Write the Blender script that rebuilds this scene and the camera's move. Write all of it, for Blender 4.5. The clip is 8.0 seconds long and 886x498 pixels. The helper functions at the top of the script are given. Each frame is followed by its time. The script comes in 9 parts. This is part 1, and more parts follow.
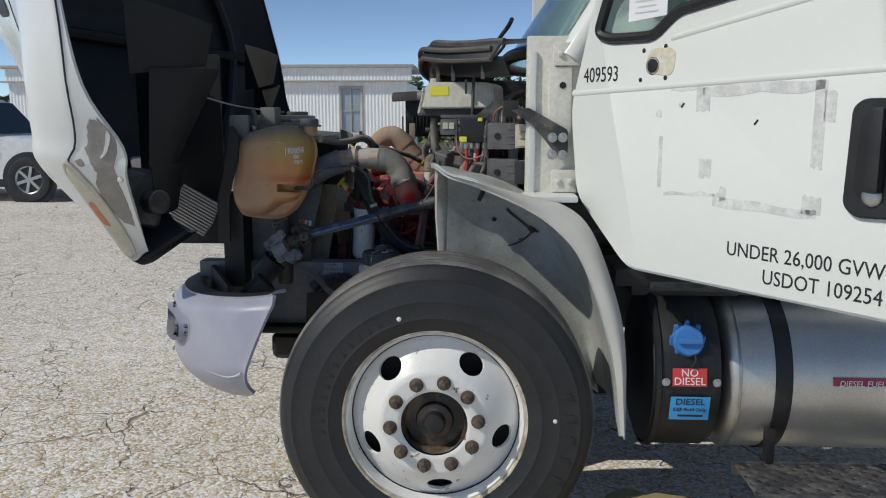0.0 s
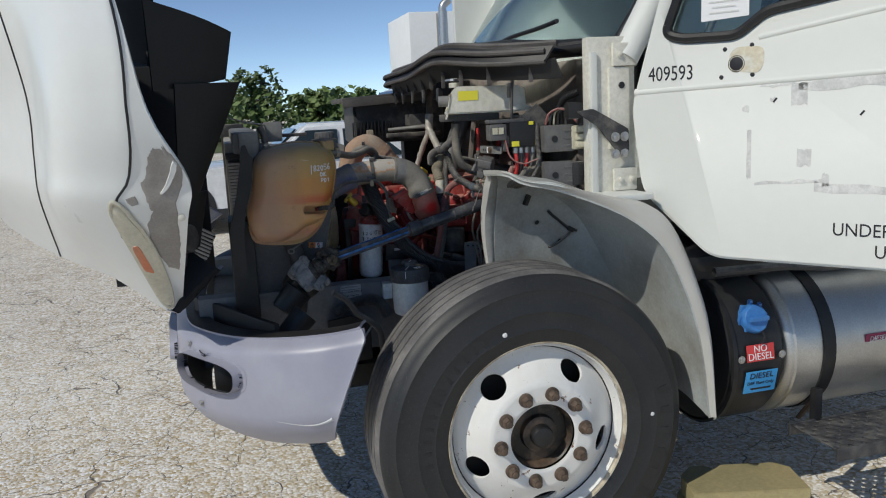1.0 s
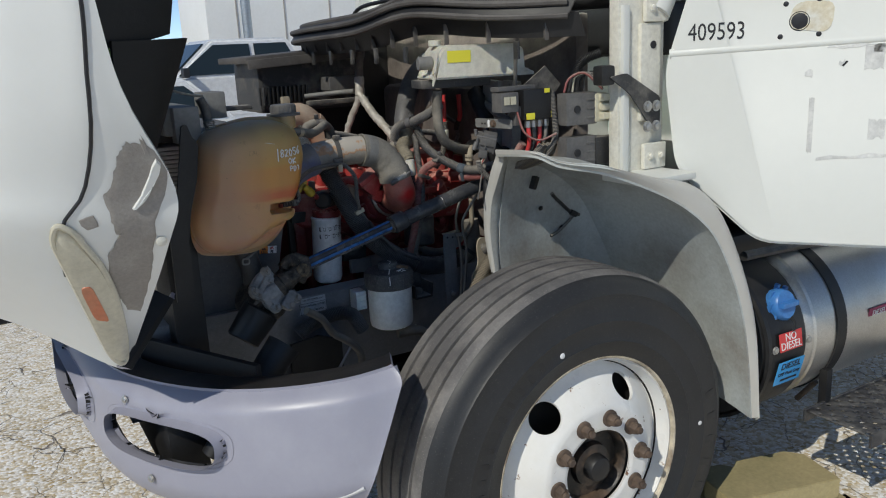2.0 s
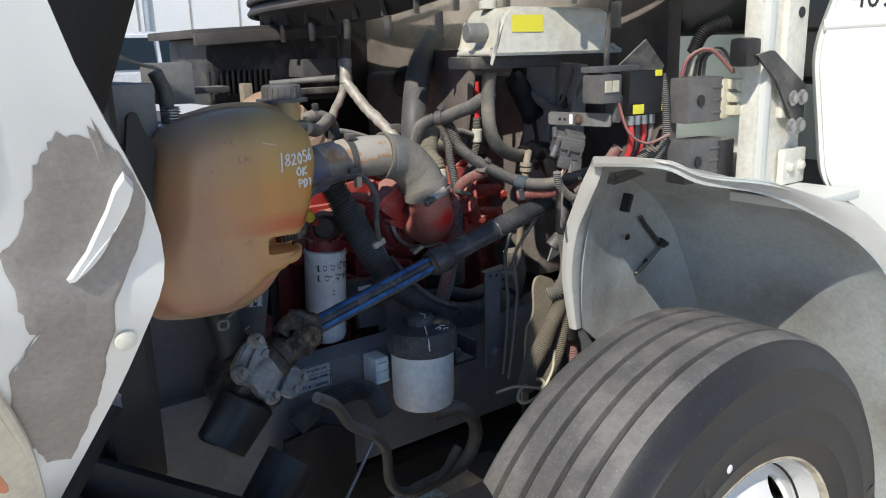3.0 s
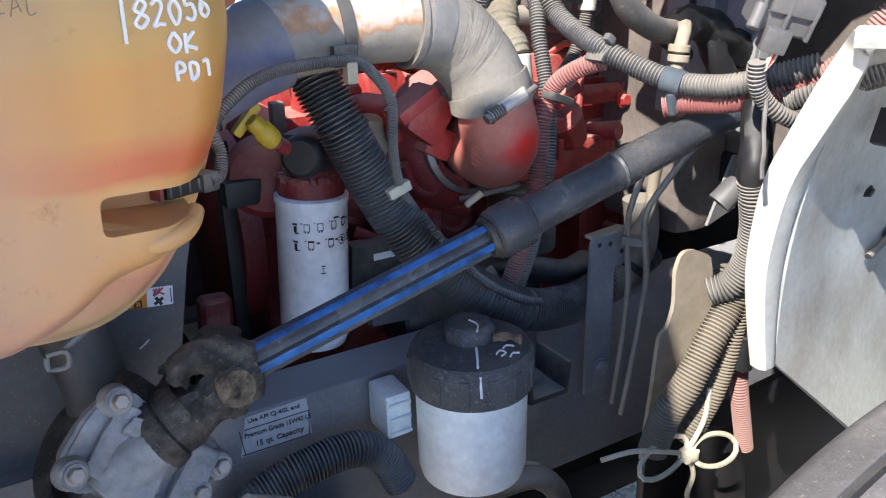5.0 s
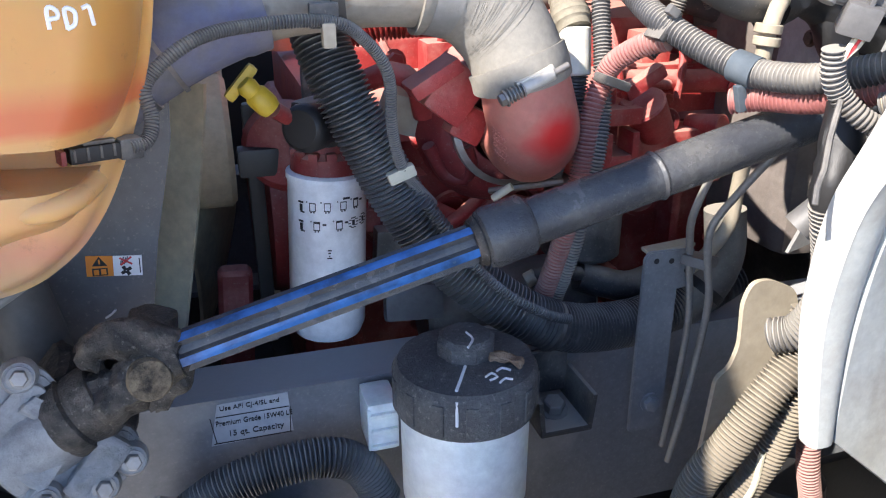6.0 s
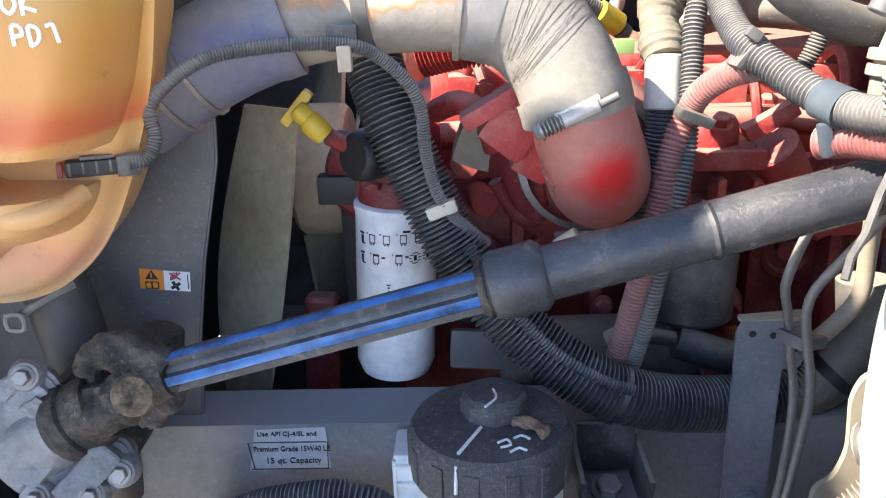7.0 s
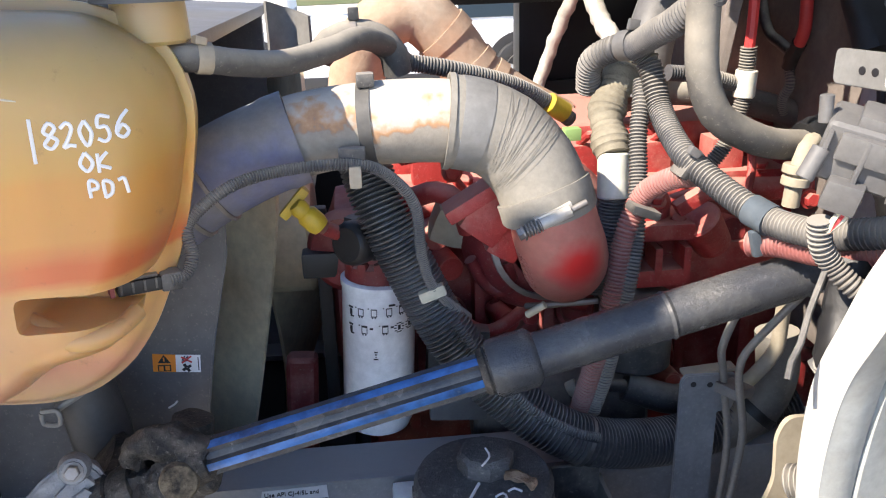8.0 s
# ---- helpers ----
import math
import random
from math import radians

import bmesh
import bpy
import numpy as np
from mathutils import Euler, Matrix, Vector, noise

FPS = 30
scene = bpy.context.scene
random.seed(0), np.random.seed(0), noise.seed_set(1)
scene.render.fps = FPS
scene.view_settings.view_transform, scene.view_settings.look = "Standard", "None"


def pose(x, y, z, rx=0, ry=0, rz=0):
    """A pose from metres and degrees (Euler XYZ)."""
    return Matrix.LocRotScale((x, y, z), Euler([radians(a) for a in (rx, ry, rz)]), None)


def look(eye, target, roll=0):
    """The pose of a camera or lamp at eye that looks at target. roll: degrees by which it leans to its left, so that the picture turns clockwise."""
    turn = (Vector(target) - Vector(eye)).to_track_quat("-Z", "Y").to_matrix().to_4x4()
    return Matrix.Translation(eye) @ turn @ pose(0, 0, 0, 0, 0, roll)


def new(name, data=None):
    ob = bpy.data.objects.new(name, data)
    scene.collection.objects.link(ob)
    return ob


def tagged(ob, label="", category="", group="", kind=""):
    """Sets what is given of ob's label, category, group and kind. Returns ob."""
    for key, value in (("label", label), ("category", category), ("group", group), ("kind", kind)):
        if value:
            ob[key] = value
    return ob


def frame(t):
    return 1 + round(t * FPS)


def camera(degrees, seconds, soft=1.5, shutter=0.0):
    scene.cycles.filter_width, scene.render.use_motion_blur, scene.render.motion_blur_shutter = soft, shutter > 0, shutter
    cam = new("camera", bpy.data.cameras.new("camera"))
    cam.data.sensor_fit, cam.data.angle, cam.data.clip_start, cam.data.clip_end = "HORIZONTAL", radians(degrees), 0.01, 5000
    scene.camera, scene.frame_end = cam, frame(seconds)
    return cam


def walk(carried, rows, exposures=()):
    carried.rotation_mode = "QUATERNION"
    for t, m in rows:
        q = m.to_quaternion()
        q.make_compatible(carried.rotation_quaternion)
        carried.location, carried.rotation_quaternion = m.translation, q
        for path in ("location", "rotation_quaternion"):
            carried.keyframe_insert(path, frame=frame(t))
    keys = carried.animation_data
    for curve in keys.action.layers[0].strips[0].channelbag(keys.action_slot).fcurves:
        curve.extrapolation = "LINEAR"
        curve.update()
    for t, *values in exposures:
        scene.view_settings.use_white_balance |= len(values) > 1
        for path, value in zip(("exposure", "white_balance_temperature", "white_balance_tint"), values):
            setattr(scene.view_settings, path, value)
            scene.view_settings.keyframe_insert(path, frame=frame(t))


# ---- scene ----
from mathutils.bvhtree import BVHTree

cam = camera(58.2, 8.0, soft=1.1)
PATH = [
    (0, (0.161, -2.461, 1.475), (0.059, -0.491, 1.146), 0.0),
    (0.5, (-0.37, -2.409, 1.506), (-0.16, -0.453, 1.148), -3.6),
    (1, (-0.878, -2.232, 1.54), (-0.371, -0.331, 1.184), -2.9),
    (1.5, (-1.2, -1.964, 1.552), (-0.44, -0.16, 1.139), -2.6),
    (1.7, (-1.28, -1.765, 1.607), (-0.427, -0.014, 1.151), -2.7),
    (2.8, (-1.262, -0.816, 1.529), (-0.098, 0.737, 1.045), -2.0),
    (3, (-1.186, -0.674, 1.519), (-0.011, 0.87, 1.034), -1.5),
    (3.5, (-1.029, -0.376, 1.484), (0.096, 1.2, 0.985), -0.1),
    (4, (-0.844, -0.169, 1.476), (0.177, 1.462, 0.928), -0.1),
    (4.5, (-0.74, -0.09, 1.451), (0.215, 1.553, 0.83), -1.0),
    (5, (-0.695, -0.063, 1.388), (0.247, 1.548, 0.669), -1.4),
    (5.2, (-0.675, -0.074, 1.372), (0.249, 1.537, 0.632), -0.9),
    (6.3, (-0.381, -0.005, 1.353), (-0.082, 1.824, 0.601), -1.2),
    (6.5, (-0.331, 0.003, 1.341), (-0.184, 1.863, 0.621), -2.0),
    (7, (-0.257, 0.011, 1.336), (-0.333, 1.895, 0.668), -2.2),
    (7.5, (-0.271, -0.017, 1.404), (-0.334, 1.876, 0.763), -1.7),
    (8, (-0.348, -0.063, 1.459), (-0.172, 1.81, 0.78), -1.8),
]
walk(cam, [(t, look(eye, target, roll)) for t, eye, target, roll in PATH], exposures=[(0, -0.38, 6760, 6), (1.7, -0.36, 6760, 5), (3.0, 0.36, 6760, 7), (3.5, 0.94, 6740, 10), (4.0, 1.28, 6800, 11), (4.5, 1.45, 6770, 12), (5.2, 1.68, 6670, 12), (6.3, 2.1, 6820, 12), (7.2, 2.3, 7270, 12), (8, 1.82, 7320, 12)])

# ---- world, sun ----
SUN_DIR = Vector((-1.9, -1.0, 1.99)).normalized()
world = bpy.data.worlds.new("sky")
scene.world = world
world.use_nodes = True
_nt = world.node_tree
_sky = _nt.nodes.new("ShaderNodeTexSky")
_sky.sky_type = "NISHITA"
_sky.sun_disc = False
_sky.sun_elevation = math.asin(SUN_DIR.z)
_sky.sun_rotation = math.atan2(SUN_DIR.x, SUN_DIR.y)
_sky.altitude, _sky.air_density, _sky.dust_density, _sky.ozone_density = 1500, 0.5, 0.0, 2.0
_nt.links.new(_sky.outputs["Color"], _nt.nodes["Background"].inputs["Color"])
_nt.nodes["Background"].inputs["Strength"].default_value = 0.17
sun = new("sun", bpy.data.lights.new("sun", "SUN"))
sun.data.energy, sun.data.angle, sun.data.color = 3.4, radians(0.53), (1.0, 0.96, 0.91)
sun.matrix_world = look(SUN_DIR * 20, (0, 0, 0))

# ---- materials ----
def mat(name, base, rough=0.5, metal=0.0, second=None, amount=0.5, scale=6.0, fine=60.0, bump=0.05,
        dust=None, dust_amount=0.0, dust_scale=5.0, spec=0.5, coat=0.0, trans=0.0, rough_var=0.1, islands=0.0, sub=0.0, grain=0.5, specks=None):
    """A surface with coarse and fine variation, optional second colour in patches and an uneven dust layer."""
    m = bpy.data.materials.new(name)
    m.use_nodes = True
    nt, L = m.node_tree, m.node_tree.links.new
    N = nt.nodes.new
    b = nt.nodes["Principled BSDF"]
    tc = N("ShaderNodeTexCoord")
    n1, n2 = N("ShaderNodeTexNoise"), N("ShaderNodeTexNoise")
    n1.inputs["Scale"].default_value, n1.inputs["Detail"].default_value = scale, 9
    n1.inputs["Roughness"].default_value = 0.6
    n2.inputs["Scale"].default_value, n2.inputs["Detail"].default_value = fine, 10
    n2.inputs["Roughness"].default_value = 0.68
    L(tc.outputs["Object"], n1.inputs["Vector"]), L(tc.outputs["Object"], n2.inputs["Vector"])
    second = second or tuple(c * 0.72 for c in base)
    specks = (0.28 if dust else 0.0) if specks is None else specks
    r1 = N("ShaderNodeMapRange")
    r1.inputs["From Min"].default_value, r1.inputs["From Max"].default_value = 0.42, 0.68
    r1.inputs["To Max"].default_value = amount
    L(n1.outputs["Fac"], r1.inputs["Value"])
    mx = N("ShaderNodeMix")
    mx.data_type = "RGBA"
    mx.inputs["A"].default_value, mx.inputs["B"].default_value = (*base, 1), (*second, 1)
    L(r1.outputs["Result"], mx.inputs["Factor"])
    hv = N("ShaderNodeMix")
    hv.data_type, hv.blend_type = "RGBA", "MULTIPLY"
    hv.inputs["Factor"].default_value = grain
    L(mx.outputs["Result"], hv.inputs["A"])
    gr = N("ShaderNodeMapRange")
    gr.inputs["From Min"].default_value, gr.inputs["From Max"].default_value = 0.25, 0.75
    gr.inputs["To Min"].default_value, gr.inputs["To Max"].default_value = 0.6, 1.25
    L(n2.outputs["Fac"], gr.inputs["Value"]), L(gr.outputs["Result"], hv.inputs["B"])
    out = hv.outputs["Result"]
    if islands:
        g = N("ShaderNodeNewGeometry")
        oi = N("ShaderNodeObjectInfo")
        ad = N("ShaderNodeMath")
        L(g.outputs["Random Per Island"], ad.inputs[0]), L(oi.outputs["Random"], ad.inputs[1])
        rr = N("ShaderNodeMapRange")
        rr.inputs["From Max"].default_value = 2.0
        rr.inputs["To Min"].default_value, rr.inputs["To Max"].default_value = 1 - islands, 1 + islands
        L(ad.outputs["Value"], rr.inputs["Value"])
        iv = N("ShaderNodeMix")
        iv.data_type, iv.blend_type = "RGBA", "MULTIPLY"
        iv.inputs["Factor"].default_value = 1
        L(out, iv.inputs["A"]), L(rr.outputs["Result"], iv.inputs["B"])
        out = iv.outputs["Result"]
    if specks:
        n4 = N("ShaderNodeTexNoise")
        n4.inputs["Scale"].default_value, n4.inputs["Detail"].default_value = 240, 3
        n4.inputs["Roughness"].default_value = 0.7
        L(tc.outputs["Object"], n4.inputs["Vector"])
        sr = N("ShaderNodeMapRange")
        sr.inputs["From Min"].default_value, sr.inputs["From Max"].default_value = 0.60, 0.72
        sr.inputs["To Max"].default_value = specks
        L(n4.outputs["Fac"], sr.inputs["Value"])
        sm = N("ShaderNodeMix")
        sm.data_type = "RGBA"
        sm.inputs["B"].default_value = (0.42, 0.38, 0.32, 1)
        L(sr.outputs["Result"], sm.inputs["Factor"]), L(out, sm.inputs["A"])
        out = sm.outputs["Result"]
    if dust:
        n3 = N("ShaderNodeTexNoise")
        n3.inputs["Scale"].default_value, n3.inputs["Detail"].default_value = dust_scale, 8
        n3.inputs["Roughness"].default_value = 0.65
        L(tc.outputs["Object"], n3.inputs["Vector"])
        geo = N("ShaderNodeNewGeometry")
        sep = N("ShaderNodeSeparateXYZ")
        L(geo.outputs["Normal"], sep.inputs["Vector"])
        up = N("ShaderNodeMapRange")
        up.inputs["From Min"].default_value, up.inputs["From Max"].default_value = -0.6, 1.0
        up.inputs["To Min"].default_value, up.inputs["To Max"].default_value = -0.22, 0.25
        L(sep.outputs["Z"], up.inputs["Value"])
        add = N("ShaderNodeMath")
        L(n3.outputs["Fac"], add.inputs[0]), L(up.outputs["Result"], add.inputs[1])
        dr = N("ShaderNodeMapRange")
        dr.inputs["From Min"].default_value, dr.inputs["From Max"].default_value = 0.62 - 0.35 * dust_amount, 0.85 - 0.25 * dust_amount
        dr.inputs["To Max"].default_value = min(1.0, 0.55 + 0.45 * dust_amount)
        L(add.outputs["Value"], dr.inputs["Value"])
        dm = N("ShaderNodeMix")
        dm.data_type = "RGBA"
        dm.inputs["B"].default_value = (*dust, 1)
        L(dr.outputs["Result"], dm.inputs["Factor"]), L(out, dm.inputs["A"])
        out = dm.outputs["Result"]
        rm = N("ShaderNodeMapRange")
        rm.inputs["To Min"].default_value, rm.inputs["To Max"].default_value = rough, 0.9
        L(dr.outputs["Result"], rm.inputs["Value"])
        L(rm.outputs["Result"], b.inputs["Roughness"])
        if metal:
            mm = N("ShaderNodeMapRange")
            mm.inputs["To Min"].default_value, mm.inputs["To Max"].default_value = metal, 0.0
            L(dr.outputs["Result"], mm.inputs["Value"]), L(mm.outputs["Result"], b.inputs["Metallic"])
    else:
        rv = N("ShaderNodeMapRange")
        rv.inputs["To Min"].default_value, rv.inputs["To Max"].default_value = max(0.02, rough - rough_var), min(1, rough + rough_var)
        L(n1.outputs["Fac"], rv.inputs["Value"]), L(rv.outputs["Result"], b.inputs["Roughness"])
        b.inputs["Metallic"].default_value = metal
    L(out, b.inputs["Base Color"])
    b.inputs["Specular IOR Level"].default_value = spec
    b.inputs["Coat Weight"].default_value = coat
    b.inputs["Coat Roughness"].default_value = 0.08
    b.inputs["Transmission Weight"].default_value = trans
    if sub:
        b.inputs["Subsurface Weight"].default_value = sub
        b.inputs["Subsurface Radius"].default_value = (0.03, 0.018, 0.008)
    if bump:
        bp = N("ShaderNodeBump")
        bp.inputs["Strength"].default_value, bp.inputs["Distance"].default_value = min(1.0, bump * 4), 0.003
        L(n2.outputs["Fac"], bp.inputs["Height"]), L(bp.outputs["Normal"], b.inputs["Normal"])
    return m


def plain(name, base, rough=0.5, metal=0.0):
    m = bpy.data.materials.new(name)
    m.use_nodes = True
    b = m.node_tree.nodes["Principled BSDF"]
    b.inputs["Base Color"].default_value, b.inputs["Roughness"].default_value, b.inputs["Metallic"].default_value = (*base, 1), rough, metal
    return m


def rim_material():
    """White enamel with small rust-edged chips."""
    m = mat("chipped_white_wheel_enamel", (0.82, 0.81, 0.78), 0.3, second=(0.74, 0.71, 0.64), amount=0.5, scale=7, fine=60, bump=0.01, grain=0.08)
    nt, L, N = m.node_tree, m.node_tree.links.new, m.node_tree.nodes.new
    b = nt.nodes["Principled BSDF"]
    old = b.inputs["Base Color"].links[0].from_socket
    tc, n = N("ShaderNodeTexCoord"), N("ShaderNodeTexNoise")
    n.inputs["Scale"].default_value, n.inputs["Detail"].default_value, n.inputs["Roughness"].default_value = 30, 9, 0.7
    L(tc.outputs["Object"], n.inputs["Vector"])
    r = N("ShaderNodeValToRGB")
    e = r.color_ramp.elements
    e[0].position, e[0].color = 0.632, (0, 0, 0, 1)
    e[1].position, e[1].color = 0.66, (1, 1, 1, 1)
    L(n.outputs["Fac"], r.inputs["Fac"])
    mx = N("ShaderNodeMix")
    mx.data_type = "RGBA"
    mx.inputs["B"].default_value = (0.20, 0.10, 0.05, 1)
    L(r.outputs["Color"], mx.inputs["Factor"]), L(old, mx.inputs["A"]), L(mx.outputs["Result"], b.inputs["Base Color"])
    return m


WHITE = mat("white_cab_paint", (0.69, 0.70, 0.66), 0.55, second=(0.70, 0.70, 0.66), amount=0.25, scale=1.5, fine=25, bump=0.004, coat=0.04, grain=0.05)
HOODWHITE = mat("white_hood_paint", (0.77, 0.78, 0.755), 0.3, second=(0.72, 0.72, 0.70), amount=0.3, scale=1.5, fine=20, bump=0.004, coat=0.3, grain=0.05)
JAMB = mat("cream_jamb_paint", (0.76, 0.74, 0.65), 0.5, second=(0.64, 0.60, 0.50), amount=0.6, scale=9, fine=70, bump=0.03)
GREYPATCH = mat("grey_glue_residue", (0.60, 0.60, 0.58), 0.7, second=(0.77, 0.77, 0.74), amount=0.9, scale=22, fine=90, bump=0.03)
RUSTSTAIN = mat("yellow_rust_stain", (0.68, 0.61, 0.45), 0.5, second=(0.69, 0.69, 0.64), amount=0.9, scale=30, bump=0.0)
FIBRE = mat("bare_fibreglass", (0.30, 0.275, 0.25), 0.7, second=(0.38, 0.355, 0.325), amount=0.8, scale=14, fine=160, bump=0.08)
BUMPER = mat("lavender_grey_plastic", (0.32, 0.32, 0.385), 0.38, second=(0.38, 0.38, 0.44), amount=0.6, scale=7, fine=120, bump=0.015, grain=0.05)
HOODIN = mat("black_hood_lining", (0.006, 0.0065, 0.0075), 0.6, second=(0.014, 0.014, 0.015), amount=0.6, scale=7, fine=60, bump=0.08)
BLACK = mat("black_plastic", (0.012, 0.012, 0.013), 0.5, second=(0.028, 0.027, 0.026), amount=0.6, scale=12, fine=120, bump=0.05)
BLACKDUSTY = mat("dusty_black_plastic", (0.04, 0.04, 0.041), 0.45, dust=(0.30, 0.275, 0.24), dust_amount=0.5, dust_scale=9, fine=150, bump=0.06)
COWL = mat("sunworn_black_plastic", (0.085, 0.078, 0.073), 0.65, second=(0.16, 0.15, 0.14), amount=0.8, scale=6, fine=90, bump=0.05)
RUBBER = mat("tyre_rubber", (0.017, 0.018, 0.020), 0.5, second=(0.030, 0.030, 0.031), amount=0.7, scale=5, fine=70, bump=0.05, specks=0.12)
TREAD = mat("worn_tread_rubber", (0.115, 0.110, 0.108), 0.65, second=(0.25, 0.235, 0.22), amount=0.8, scale=9, fine=90, bump=0.15, specks=0.5)
RIM = rim_material()
MARKRUBBER = mat("polished_tyre_rubber", (0.015, 0.016, 0.018), 0.42, second=(0.024, 0.024, 0.025), amount=0.6, scale=12, fine=90, bump=0.03)
RUSTNUT = mat("rusty_steel", (0.085, 0.058, 0.042), 0.75, second=(0.20, 0.14, 0.10), amount=0.7, scale=30, fine=160, bump=0.2)
GREASE = mat("greasy_black_hub", (0.008, 0.008, 0.008), 0.4, second=(0.20, 0.135, 0.09), amount=0.95, scale=9, fine=80, bump=0.1)
RIMRUST = mat("rust_stained_rim_edge", (0.62, 0.55, 0.42), 0.5, second=(0.17, 0.11, 0.07), amount=0.9, scale=14, fine=90, bump=0.05)
WHEELDARK = mat("near_black_wheel", (0.010, 0.009, 0.009), 0.8, second=(0.03, 0.022, 0.017), amount=0.6, scale=12, fine=80, bump=0.1)
LINER = mat("pale_grey_fender_liner", (0.46, 0.49, 0.48), 0.5, second=(0.27, 0.25, 0.215), amount=0.9, scale=4, fine=90, bump=0.04)
ALU = mat("brushed_aluminium", (0.62, 0.61, 0.58), 0.38, 0.85, second=(0.50, 0.48, 0.44), amount=0.6, scale=5, fine=180, bump=0.02)
STEEL = mat("zinc_steel", (0.55, 0.55, 0.54), 0.4, 0.9, second=(0.4, 0.38, 0.35), amount=0.6, scale=30, fine=150, bump=0.04)
BLUECAP = mat("blue_plastic", (0.05, 0.20, 0.52), 0.4, second=(0.08, 0.26, 0.58), amount=0.6, scale=15, bump=0.02)
REDSIGN = plain("red_sticker", (0.62, 0.05, 0.05), 0.45)
BLUESIGN = plain("light_blue_sticker", (0.05, 0.35, 0.72), 0.4)
WHITEINK = plain("white_print", (0.80, 0.80, 0.80), 0.5)
BLACKINK = plain("black_print", (0.015, 0.015, 0.018), 0.5)
MAROON = plain("maroon_sticker", (0.32, 0.03, 0.09), 0.45)
PERF = mat("scuffed_step_steel", (0.06, 0.06, 0.065), 0.5, 0.3, second=(0.25, 0.24, 0.22), amount=0.6, scale=18, fine=120, bump=0.06)
WOOD = mat("weathered_pine", (0.40, 0.33, 0.17), 0.8, second=(0.27, 0.24, 0.12), amount=0.8, scale=6, fine=70, bump=0.1, islands=0.2)
LENS = mat("hazed_headlamp_lens", (0.62, 0.58, 0.46), 0.35, second=(0.52, 0.48, 0.36), amount=0.6, scale=9, fine=70, bump=0.02, coat=0.4)
AMBER = mat("amber_marker_lens", (0.65, 0.20, 0.10), 0.3, second=(0.55, 0.28, 0.16), amount=0.6, scale=20, bump=0.02)
CHROME = plain("polished_chrome", (0.8, 0.8, 0.8), 0.12, 1.0)
FENDERW = mat("dull_white_fender_plastic", (0.50, 0.49, 0.455), 0.4, second=(0.42, 0.40, 0.355), amount=0.5, scale=5, fine=40, bump=0.01, grain=0.1)
FINS = mat("cooler_fins", (0.55, 0.52, 0.46), 0.55, 0.4, second=(0.42, 0.39, 0.33), amount=0.7, scale=8, fine=120, bump=0.05)


def glass(name, tint, rough=0.02):
    m = bpy.data.materials.new(name)
    m.use_nodes = True
    b = m.node_tree.nodes["Principled BSDF"]
    b.inputs["Base Color"].default_value = (*tint, 1)
    b.inputs["Transmission Weight"].default_value, b.inputs["Roughness"].default_value, b.inputs["IOR"].default_value = 1.0, rough, 1.45
    return m


GLASS = glass("tinted_glass", (0.55, 0.68, 0.70))

# ---- mesh helpers ----
def finish(bm, name, materials, parent=None, label="", sharp=38):
    bmesh.ops.recalc_face_normals(bm, faces=bm.faces[:])
    me = bpy.data.meshes.new(name)
    bm.to_mesh(me)
    bm.free()
    for m in materials if isinstance(materials, (list, tuple)) else [materials]:
        me.materials.append(m)
    me.polygons.foreach_set("use_smooth", [True] * len(me.polygons))
    me.set_sharp_from_angle(angle=radians(sharp))
    ob = new(name, me)
    if parent:
        ob.parent = parent
        ob.matrix_parent_inverse = parent.matrix_world.inverted()
    if label:
        ob["label"] = label
    return ob


def part(name, bm, material, parent, label="", sharp=38):
    return finish(bm, name, material, parent, label, sharp)


def empty(name, at=(0, 0, 0)):
    ob = new(name)
    ob.empty_display_size = 0.1
    ob.location = at
    bpy.context.view_layer.update()
    return ob


def box(c, s, bevel=0.0, turn=(0, 0, 0), bm=None, seg=2):
    b = bmesh.new()
    bmesh.ops.create_cube(b, size=1)
    bmesh.ops.scale(b, vec=s, verts=b.verts[:])
    if bevel:
        bmesh.ops.bevel(b, geom=b.edges[:], offset=min(bevel, min(s) * 0.45), segments=seg, profile=0.7, affect="EDGES")
    bmesh.ops.transform(b, matrix=pose(*c, *turn), verts=b.verts[:])
    return join(bm, b)


def join(bm, b):
    if bm is None:
        return b
    me = bpy.data.meshes.new("tmp")
    b.to_mesh(me)
    b.free()
    bm.from_mesh(me)
    bpy.data.meshes.remove(me)
    return bm


def basis(axis):
    z = Vector(axis).normalized()
    x = z.orthogonal().normalized()
    return Matrix((x, z.cross(x), z)).transposed()


def lathe(profile, at, axis, segs=32, bm=None, closed=False, start=0.0):
    """Turns (radius, height) pairs round an axis through at."""
    b = bm or bmesh.new()
    B, o = basis(axis), Vector(at)
    rings = []
    for r, h in profile:
        if r < 1e-6:
            rings.append([b.verts.new(o + B @ Vector((0, 0, h)))])
        else:
            rings.append([b.verts.new(o + B @ Vector((r * math.cos(a + start), r * math.sin(a + start), h))) for a in (2 * math.pi * i / segs for i in range(segs))])
    pairs = list(zip(rings, rings[1:])) + ([(rings[-1], rings[0])] if closed else [])
    for p, q in pairs:
        for i in range(segs):
            j = (i + 1) % segs
            if len(p) == 1 and len(q) == 1:
                continue
            if len(p) == 1:
                b.faces.new((p[0], q[j], q[i]))
            elif len(q) == 1:
                b.faces.new((p[i], p[j], q[0]))
            else:
                b.faces.new((p[i], p[j], q[j], q[i]))
    return b


